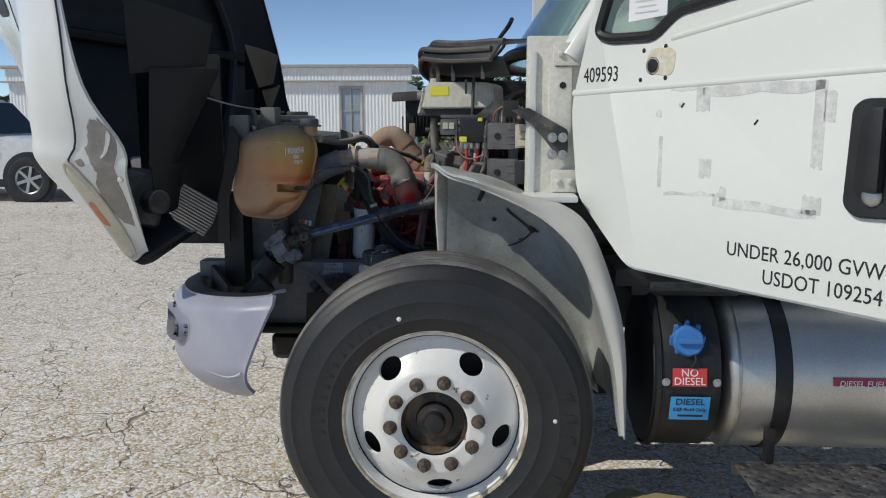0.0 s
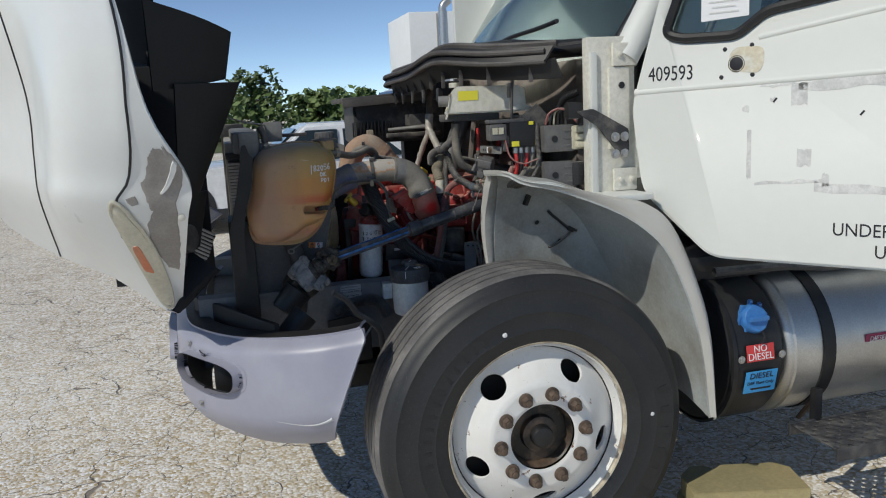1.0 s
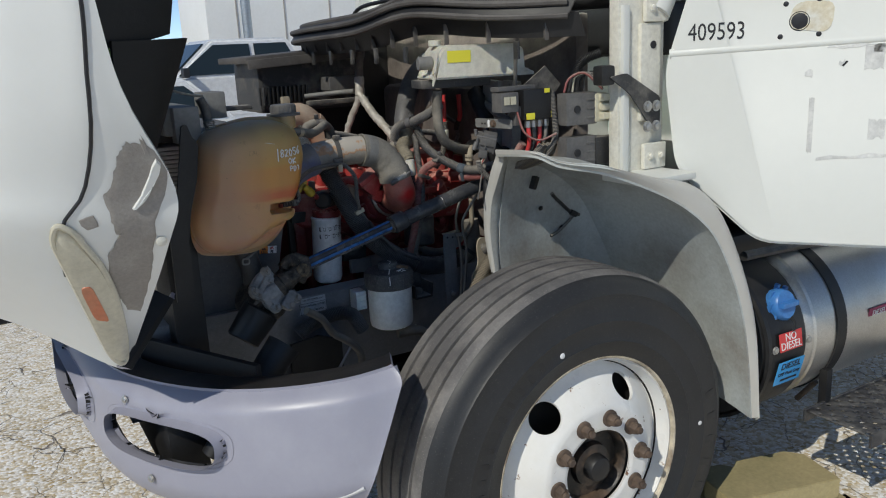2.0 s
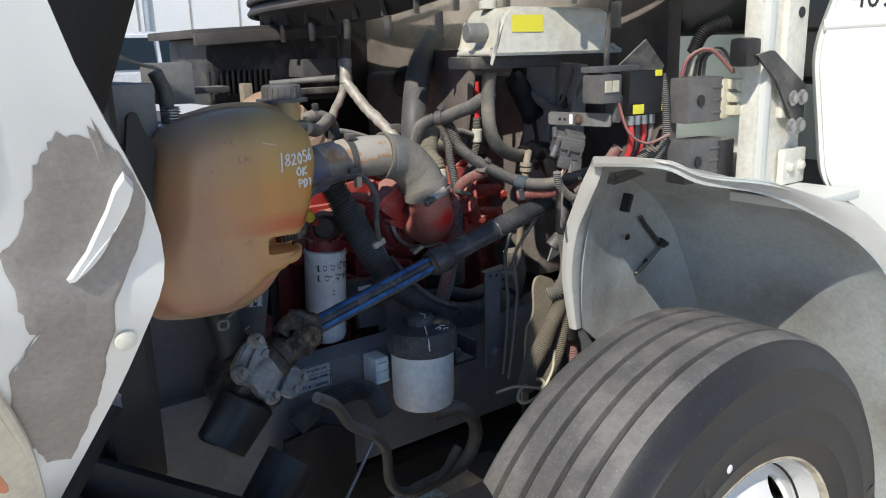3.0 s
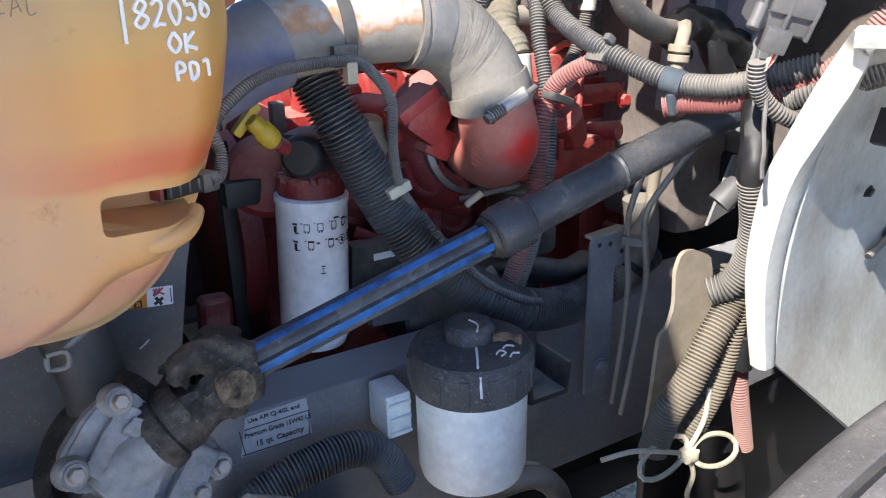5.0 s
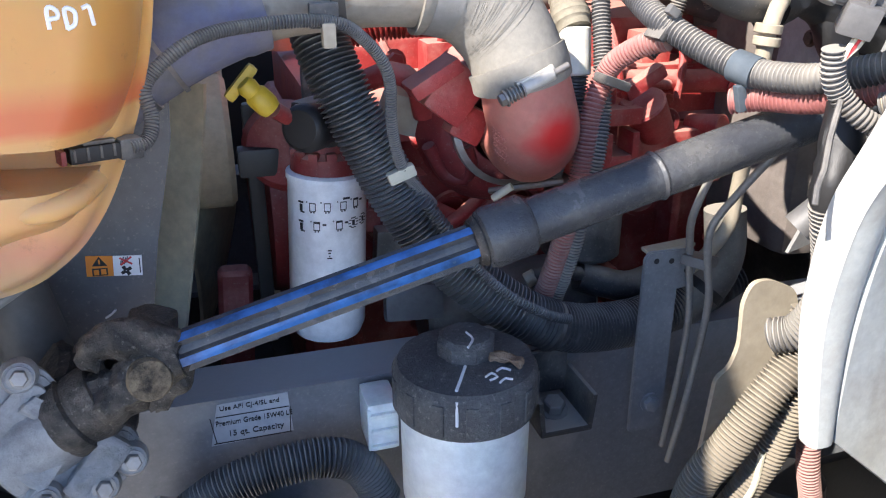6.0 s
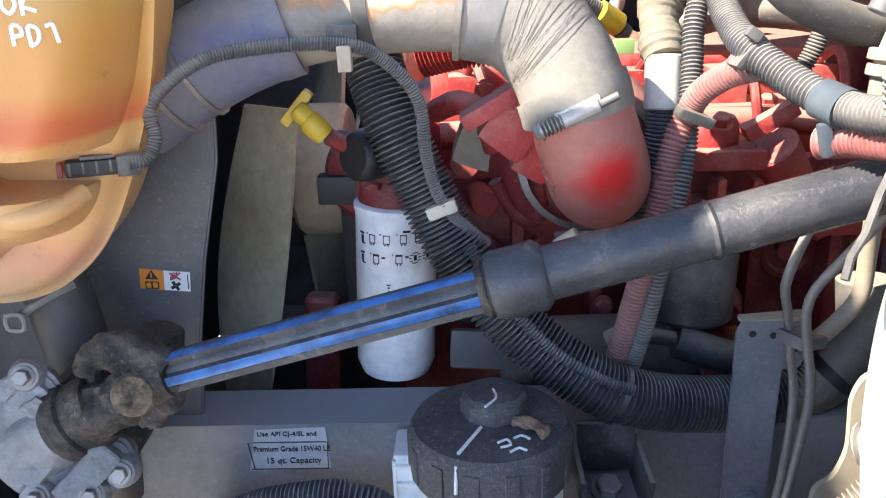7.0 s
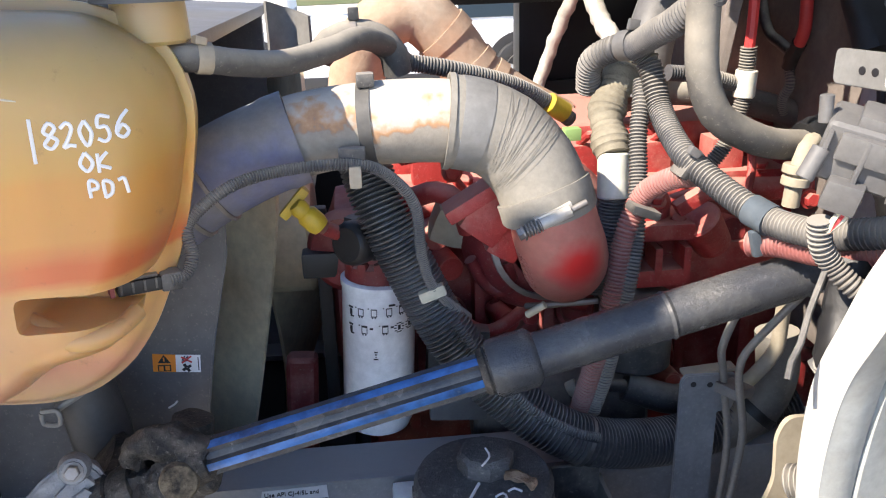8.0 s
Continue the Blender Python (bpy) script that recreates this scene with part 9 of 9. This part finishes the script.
    part("boot_strap", tube([(0.24, 0.808, 1.345), (0.242, 0.797, 1.30), (0.245, 0.797, 1.262)], 0.005, 8), BLACK, truck)
    part("foam_sleeve", lumpy(tube([(0.092, 0.686, 1.274), (0.135, 0.705, 1.284), (0.175, 0.715, 1.275), (0.215, 0.712, 1.255), (0.262, 0.715, 1.235)], 0.0225, 16, 0.008), 0.005, 40), BLACK, truck, "black foam-sleeved heater pipe")
    part("foam_sleeve", lumpy(tube([(0.190, 0.715, 1.262), (0.205, 0.705, 1.22), (0.225, 0.70, 1.17)], 0.020, 14, 0.008), 0.004, 40), BLACK, truck)
    part("battery_lead", tube([(0.25, 0.996, 1.43), (0.25, 0.992, 1.385), (0.25, 0.990, 1.36), (0.25, 1.000, 1.338)], 0.0085, 10), REDSIGN, truck, "red battery lead")
    part("lead_boot", lumpy(tube([(0.25, 1.000, 1.340), (0.25, 1.011, 1.325), (0.25, 1.021, 1.304)], 0.010, 10, 0.006), 0.002, 70), BLACK, truck)
    part("lead_tail", ribbed([(0.25, 1.021, 1.306), (0.25, 1.012, 1.282), (0.25, 1.027, 1.26), (0.26, 1.04, 1.235)], 0.0072, 0.005, 0.2), LOOM, truck)
    part("black_lead", tube([(0.25, 1.125, 1.43), (0.25, 1.115, 1.385), (0.25, 1.089, 1.349), (0.25, 1.053, 1.336), (0.25, 1.019, 1.326)], 0.008, 10), BLACKDUSTY, truck)
    part("grey_duct", tube([(0.30, 1.30, 1.55), (0.16, 1.18, 1.47), (0.08, 1.10, 1.36), (0.06, 1.08, 1.26)], 0.035, 16), GREYBOX, truck)
    part("brown_panel", box((0.17, 1.08, 1.40), (0.02, 0.40, 0.24), 0.01, (0, 8, -20)), FIREWALL, truck)
    # air cleaner on the far side
    air = part("air_cleaner", box((-0.02, 1.86, 1.475), (0.46, 0.34, 0.21), 0.03, seg=3), BLACKDUSTY, truck, "black air cleaner housing with ribbed lid")
    part("lid", box((-0.06, 1.84, 1.595), (0.50, 0.40, 0.025), 0.008, (0, -3, 0)), COWL, air)
    part("lid_rim", box((-0.06, 1.63, 1.578), (0.50, 0.02, 0.035), 0.005, (0, -3, 0)), COWL, air)
    for k in range(12):
        part("lid_rib", box((-0.26 + 0.018 * k, 1.67, 1.44), (0.006, 0.02, 0.07), 0.002), BLACK, air)
    part("inlet_box", box((0.06, 1.62, 1.475), (0.12, 0.10, 0.055), 0.008), GREYBOX, air)
    part("inlet_strap", box((0.0, 1.50, 1.41), (0.26, 0.03, 0.018), 0.004), BLACKDUSTY, air)
    part("inlet_post", box((-0.20, 1.55, 1.40), (0.03, 0.03, 0.08), 0.006), TAN, air)
    part("beige_funnel", shell(lambda u, v: (-0.46 + 0.05 * u, 0.98 + 0.02 * math.sin(3 * u), 1.36 + 0.06 * v - 0.02 * u * v), 8, 4, 0.004), [GREYTANK, GREYTANK], truck)


POSTGREY = mat("blue_grey_primer", (0.33, 0.345, 0.35), 0.55, second=(0.24, 0.235, 0.225), amount=0.7, scale=6, fine=90, bump=0.03)
build_electrics()

# ---- surroundings ----
SIDING = mat("white_ribbed_siding", (0.86, 0.86, 0.84), 0.5, second=(0.80, 0.80, 0.77), amount=0.6, scale=1.2, fine=12, bump=0.0, grain=0.1)
TRIM = mat("weathered_grey_trim", (0.40, 0.37, 0.34), 0.6, second=(0.5, 0.47, 0.43), amount=0.6, scale=3, fine=30, bump=0.02)
CARPAINT = mat("white_car_paint", (0.78, 0.79, 0.80), 0.25, second=(0.74, 0.75, 0.77), amount=0.5, scale=2, fine=10, bump=0.0, coat=0.5)
CARGLASS = plain("dark_car_glass", (0.02, 0.03, 0.035), 0.08)
DARKTRIM = plain("dark_car_trim", (0.02, 0.02, 0.022), 0.5)
LEAF = mat("leaf_green", (0.115, 0.165, 0.045), 0.6, second=(0.07, 0.11, 0.03), amount=0.9, scale=0.6, fine=6, bump=0.0, islands=0.45)
BARK = mat("bark", (0.10, 0.075, 0.055), 0.9, second=(0.06, 0.045, 0.035), amount=0.8, scale=5, fine=20, bump=0.1)
GRASS = mat("dry_grass_green", (0.10, 0.125, 0.045), 0.9, second=(0.16, 0.15, 0.07), amount=0.8, scale=0.5, fine=6, bump=0.05)


def build_office():
    y, x0, x1, top = 21.0, -14.0, -2.1, 2.93
    hut = empty("site_office", (-8, y, 0))
    tagged(hut, "white ribbed-metal mobile office with a flat roof", "building")
    b = bmesh.new()
    n = int((x1 - x0) / 0.10)
    w0, w1, wz0, wz1 = -4.06, -3.42, 0.95, 2.32
    # ribbed wall, in strips round the window
    def strip(xa, xb, za, zb, b):
        k = max(1, round((xb - xa) / 0.10))
        prev = None
        for i in range(k * 2 + 1):
            x = xa + (xb - xa) * i / (2 * k)
            d = -0.012 if i % 2 else 0.0
            cur = (b.verts.new((x, y + d, za)), b.verts.new((x, y + d, zb)))
            if prev:
                b.faces.new((prev[0], cur[0], cur[1], prev[1]))
            prev = cur
    strip(x0, w0, 0.35, 2.45, b), strip(w1, x1, 0.35, 2.45, b), strip(w0, w1, 0.35, wz0, b), strip(w0, w1, wz1, 2.45, b)
    part("front_wall", b, SIDING, hut, sharp=20)
    part("body", box(((x0 + x1) / 2, y + 1.85, 1.40), (x1 - x0 - 0.02, 3.6, 2.1), 0.01), SIDING, hut)
    b = bmesh.new()
    strip(x0, x1 + 0.15, 2.50, 2.86, b)
    part("fascia", b, SIDING, hut, sharp=20).location = (0, -0.12, 0)
    part("eave", box(((x0 + x1) / 2, y - 0.06, 2.475), (x1 - x0 + 0.3, 0.25, 0.05), 0.01), TRIM, hut)
    part("roof", box(((x0 + x1) / 2, y + 1.8, 2.90), (x1 - x0 + 0.4, 4.1, 0.09), 0.02), TRIM, hut)
    part("skirting", box(((x0 + x1) / 2, y + 1.8, 0.18), (x1 - x0, 3.6, 0.34), 0.01), TRIM, hut)
    win = part("window_frame", box((w0 + 0.32, y - 0.01, 1.635), (0.70, 0.06, 1.42), 0.01), TRIM, hut)
    cutter = finish(box((w0 + 0.32, y, 1.635), (0.54, 0.3, 1.26)), "cutter", TRIM)
    cut(win, [cutter])
    part("pane", box((w0 + 0.32, y + 0.01, 1.95), (0.54, 0.01, 0.60)), OFFGLASS, win)
    part("pane", box((w0 + 0.32, y + 0.02, 1.32), (0.54, 0.01, 0.60)), OFFGLASS, win)
    part("meeting_rail", box((w0 + 0.32, y - 0.005, 1.635), (0.54, 0.04, 0.05), 0.005), TRIM, win)
    part("rail_bar", box((w0 + 0.32, y - 0.005, 1.635), (0.03, 0.03, 1.26), 0.005), TRIM, win)


OFFGLASS = mat("grey_window_glass", (0.30, 0.36, 0.42), 0.12, second=(0.40, 0.46, 0.50), amount=0.6, scale=1, bump=0.0)
build_office()


def car_wheel(parent, c, r=0.37, side=-1):
    w = part("wheel", lathe([(r * 0.62, 0.10), (r * 0.8, 0.12), (r * 0.95, 0.11), (r, 0.08), (r, -0.10), (r * 0.6, -0.12), (0, -0.12)], c, (0, side, 0), 32), RUBBER, parent)
    part("rim", lathe([(r * 0.64, 0.095), (r * 0.58, 0.08), (r * 0.5, 0.03), (r * 0.2, 0.05), (r * 0.12, 0.09), (0, 0.09)], c, (0, side, 0), 32), STEEL, w)
    for k in range(6):
        a = k * math.pi / 3 + 0.3
        part("spoke", box(Vector(c) + Vector((math.cos(a) * r * 0.36, side * 0.075, math.sin(a) * r * 0.36)), (r * 0.5, 0.03, 0.055), 0.012, (0, -math.degrees(a), 0)), STEEL, w)


def build_car(name, label, at, turn, length, width, sill, belt, roof, cabin, hood_z, category="car", wheel_r=0.37):
    """A parked vehicle: body loft, glasshouse with panes, wheels, lamps; nose to +x in its own frame."""
    car = empty(name, (0, 0, 0))
    tagged(car, label, category)
    L, W = length, width
    prof = [(-L / 2, sill + 0.25), (-L / 2, belt - 0.15), (-L / 2 + 0.08, belt), (cabin[3], belt), (cabin[0], belt), (cabin[0] + 0.35, hood_z + 0.04), (L / 2 - 0.25, hood_z - 0.06), (L / 2 - 0.02, hood_z - 0.22), (L / 2, sill + 0.2), (L / 2 - 0.1, sill), (-L / 2 + 0.1, sill)]
    b = bmesh.new()
    secs = []
    for yy, shrink in ((-1, 0.90), (-0.94, 1.0), (0.94, 1.0), (1, 0.90)):
        secs.append([b.verts.new((x * (0.985 if abs(yy) == 1 else 1), yy * W / 2, sill + (z - sill) * (0.97 if abs(yy) == 1 else 1))) for x, z in prof])
    n = len(prof)
    for p, q in zip(secs, secs[1:]):
        for i in range(n):
            j = (i + 1) % n
            b.faces.new((p[i], p[j], q[j], q[i]))
    b.faces.new(secs[0][::-1]), b.faces.new(secs[-1])
    body = part("body", b, CARPAINT, car)
    # glasshouse: roof on pillars with dark panes between
    x0, x1, x2, x3 = cabin
    g = bmesh.new()
    lo = [(x0, belt - 0.02), (x3, belt - 0.02)]
    sec = [(x0, belt - 0.02), (x1, roof), (x2, roof), (x3, belt - 0.02)]
    rows = []
    for yy, k in ((-1, 0), (1, 0)):
        rows.append([g.verts.new((x, yy * (W / 2 - (0.06 if z < roof else 0.20)), z)) for x, z in sec])
    for i in range(3):
        g.faces.new((rows[0][i], rows[0][i + 1], rows[1][i + 1], rows[1][i]))
    g.faces.new(rows[0][::-1]), g.faces.new(rows[1])
    bmesh.ops.bevel(g, geom=g.edges[:], offset=0.05, segments=3, affect="EDGES")
    part("cabin", g, CARPAINT, car)
    for s in (-1, 1):
        yb, yt = s * (W / 2 - 0.055), s * (W / 2 - 0.18)
        def quad(xa, xb, xc, xd, za, zb):
            q = bmesh.new()
            t = (za - belt) / (roof - belt), (zb - belt) / (roof - belt)
            ya, yz = yb + (yt - yb) * t[0] + s * 0.012, yb + (yt - yb) * t[1] + s * 0.012
            vs = [q.verts.new(v) for v in ((xa, ya, za), (xb, ya, za), (xc, yz, zb), (xd, yz, zb))]
            f = q.faces.new(vs)
            e = bmesh.ops.extrude_face_region(q, geom=[f])
            bmesh.ops.translate(q, vec=(0, -s * 0.02, 0), verts=[v for v in e["geom"] if isinstance(v, bmesh.types.BMVert)])
            part("side_window", q, CARGLASS, car)
        mid = (x1 + x2) / 2
        quad(x0 - 0.10, mid + 0.04, mid + 0.04, x1 - 0.02, belt + 0.03, roof - 0.09)
        quad(mid - 0.04, x3 + 0.14, x2 + 0.06, mid - 0.04, belt + 0.03, roof - 0.09)
        part("door_gap", box((mid, s * (W / 2 + 0.001), (belt + sill) / 2 + 0.1), (0.012, 0.008, belt - sill - 0.25)), DARKTRIM, car)
        part("handle", box((mid - 0.18, s * (W / 2 + 0.012), belt - 0.10), (0.16, 0.03, 0.03), 0.008), CARPAINT, car)
        part("mirror", box((x0 - 0.18, s * (W / 2 + 0.10), belt + 0.08), (0.10, 0.20, 0.15), 0.03), DARKTRIM, car)
        part("sill_trim", box((0, s * (W / 2 - 0.01), sill + 0.05), (L * 0.55, 0.05, 0.14), 0.02), DARKTRIM, car)
        part("headlamp", box((L / 2 - 0.16, s * (W / 2 - 0.22), hood_z - 0.30), (0.20, 0.40, 0.20), 0.05), CHROME, car)
        part("tail_lamp", box((-L / 2 + 0.02, s * (W / 2 - 0.12), belt - 0.25), (0.06, 0.20, 0.35), 0.02), REDSIGN, car)
        for x in (-L / 2 + 0.85, L / 2 - 0.90):
            part("wheel_arch", lathe([(wheel_r + 0.09, 0), (wheel_r + 0.09, 0.03), (0, 0.03)], (x, s * (W / 2 - 0.022), wheel_r), (0, s, 0), 32), DARKTRIM, car)
            car_wheel(car, (x, s * (W / 2 - 0.06), wheel_r), wheel_r, s)
    w = bmesh.new()
    k = 0.12
    vs = [w.verts.new(v) for v in ((x0 - k * (x0 - x1) + 0.012, -W / 2 + 0.16, belt + 0.06), (x0 - k * (x0 - x1) + 0.012, W / 2 - 0.16, belt + 0.06), (x1 + 0.10, W / 2 - 0.26, roof - 0.07), (x1 + 0.10, -W / 2 + 0.26, roof - 0.07))]
    f = w.faces.new(vs)
    e = bmesh.ops.extrude_face_region(w, geom=[f])
    bmesh.ops.translate(w, vec=(0.02, 0, 0.01), verts=[v for v in e["geom"] if isinstance(v, bmesh.types.BMVert)])
    part("windscreen", w, CARGLASS, car)
    part("grille", box((L / 2 - 0.02, 0, hood_z - 0.34), (0.06, W * 0.5, 0.26), 0.02), DARKTRIM, car)
    for k in range(3):
        part("grille_bar", box((L / 2 + 0.012, 0, hood_z - 0.42 + 0.08 * k), (0.03, W * 0.48, 0.025), 0.006), CHROME, car)
    part("front_bumper", box((L / 2 - 0.02, 0, sill + 0.22), (0.16, W * 0.96, 0.22), 0.05, seg=3), CARPAINT, car)
    part("rear_bumper", box((-L / 2 + 0.02, 0, sill + 0.22), (0.16, W * 0.96, 0.22), 0.05, seg=3), CARPAINT, car)
    car.matrix_basis = pose(*at, 0, 0, turn)
    return car


# nose towards +x unless turned
build_car("suv", "white sport utility car parked on the paving", (-9.15, 11.9, 0), 0, 4.7, 1.9, 0.28, 1.10, 1.78, (0.75, 0.15, -1.9, -2.25), 1.10, wheel_r=0.39)
build_car("pickup_truck", "white pickup truck parked beyond the engine", (2.75, 12.6, 0), 180, 5.9, 2.0, 0.45, 1.32, 1.90, (1.15, 0.45, -0.85, -1.15), 1.28, "truck", wheel_r=0.42)
build_car("sedan", "low white car parked beyond the engine", (-0.05, 9.5, 0), 180, 4.6, 1.8, 0.22, 0.86, 1.38, (0.35, -0.25, -1.2, -1.75), 0.86, wheel_r=0.33)


def build_box_truck():
    lorry = empty("box_truck", (0, 0, 0))
    tagged(lorry, "white box lorry with a tall exhaust stack", "truck")
    part("box_body", box((7.25, 18.5, 2.45), (7.0, 2.5, 2.7), 0.05), SIDING, lorry)
    for k in range(6):
        part("side_seam", box((4.45 + 1.15 * k, 17.24, 2.45), (0.03, 0.02, 2.6), 0.004), TRIM, lorry)
    part("cab_shell", box((11.6, 18.5, 1.7), (1.7, 2.4, 1.9), 0.2, seg=4), CARPAINT, lorry)
    part("cab_window", box((11.7, 17.285, 2.1), (0.8, 0.03, 0.55), 0.01), CARGLASS, lorry)
    part("exhaust_stack", cyl((4.15, 15.6, 0.6), (4.15, 15.6, 3.6), 0.10, segs=24), STEEL, lorry)
    part("stack_elbow", tube([(4.15, 15.6, 3.55), (4.16, 15.6, 3.72), (4.3, 15.6, 3.85)], 0.09, 14), STEEL, lorry)
    part("stack_bracket", box((4.6, 16.4, 0.9), (0.9, 1.7, 0.2), 0.02), DARKTRIM, lorry)
    for x in (5.2, 11.5):
        part("lorry_wheel", lathe([(0.28, 0.12), (0.42, 0.15), (0.5, 0.12), (0.5, -0.12), (0, -0.12)], (x, 17.4, 0.5), (0, -1, 0), 32), RUBBER, lorry)


build_box_truck()


def build_tree(at, h, seed):
    rnd = random.Random(seed)
    tree = empty("tree", at)
    tagged(tree, "leafy green broadleaf tree beyond the lot", "tree", group="trees along the lot")
    o = Vector(at)
    trunk = [o + Vector((rnd.uniform(-0.1, 0.1) * k, rnd.uniform(-0.1, 0.1) * k, h * 0.55 * k / 4)) for k in range(5)]
    b = sweep(spline(trunk, 0.3), [0.22 - 0.16 * i / max(1, len(spline(trunk, 0.3)) - 1) for i in range(len(spline(trunk, 0.3)))], 8)
    limbs = []
    for k in range(7):
        s = trunk[rnd.choice((1, 2, 3, 4))]
        e = s + Vector((rnd.uniform(-1, 1) * h * 0.35, rnd.uniform(-1, 1) * h * 0.3, rnd.uniform(0.1, 0.45) * h))
        limbs.append(e)
        line = spline([s, s.lerp(e, 0.5) + Vector((0, 0, 0.1 * h)), e], 0.3)
        sweep(line, [0.09 - 0.07 * i / (len(line) - 1) for i in range(len(line))], 6, b)
    part("trunk", b, BARK, tree)
    c = bmesh.new()
    for e in limbs + trunk[3:]:
        for _ in range(9):
            p0 = e + Vector((rnd.gauss(0, 0.13), rnd.gauss(0, 0.13), rnd.gauss(0.02, 0.10))) * h
            for _ in range(26):
                d = Vector((rnd.gauss(0, 1), rnd.gauss(0, 1), rnd.gauss(0, 0.8)))
                p = p0 + d * 0.045 * h
                u = Vector((rnd.uniform(-1, 1), rnd.uniform(-1, 1), rnd.uniform(-0.6, 0.6))).normalized()
                w = u.orthogonal().normalized()
                s = rnd.uniform(0.10, 0.22)
                c.faces.new([c.verts.new(p + u * s), c.verts.new(p + w * s * 0.6), c.verts.new(p - u * s), c.verts.new(p - w * s * 0.6)])
    me = bpy.data.meshes.new("crown")
    c.to_mesh(me)
    c.free()
    me.materials.append(LEAF)
    ob = new("crown", me)
    ob.parent = tree
    ob.matrix_parent_inverse = Matrix.Translation(o).inverted()


for k in range(26):
    rr = random.Random(100 + k)
    build_tree((-34 + 3.4 * k + rr.uniform(-1.5, 1.5), 46 + rr.uniform(-3, 7), 0), rr.uniform(0.92, 1.15) * (3.3 if k < 11 else 2.4), 40 + k)


def build_verge():
    b = bmesh.new()
    rows = [[b.verts.new((x, y + 1.2 * math.sin(x * 0.21), 0.02)) for x in range(-80, 101, 4)] for y in (33, 43, 70)]
    for p, q in zip(rows, rows[1:]):
        for i in range(len(p) - 1):
            b.faces.new((p[i], p[i + 1], q[i + 1], q[i]))
    tagged(finish(b, "grass_verge", GRASS), "mown grass verge at the edge of the lot", "grass", kind="structure")
    rnd = random.Random(5)
    c = bmesh.new()
    for _ in range(26000):
        x, y = rnd.uniform(-60, 80), rnd.uniform(41, 52)
        z = rnd.random() * (2.2 + 0.35 * math.sin(x * 0.4) + 0.2 * math.sin(x * 1.3) + rnd.gauss(0, 0.18))
        u = Vector((rnd.uniform(-1, 1), rnd.uniform(-1, 1), rnd.uniform(-1, 1))).normalized()
        w = u.orthogonal().normalized()
        s = rnd.uniform(0.12, 0.3)
        p = Vector((x, y, max(0.05, z)))
        c.faces.new([c.verts.new(p + u * s), c.verts.new(p + w * s * 0.6), c.verts.new(p - u * s), c.verts.new(p - w * s * 0.6)])
    me = bpy.data.meshes.new("hedge")
    c.to_mesh(me)
    c.free()
    me.materials.append(LEAF)
    tagged(new("hedge", me), "dense green undergrowth below the trees", "bushes", kind="stuff")


build_verge()
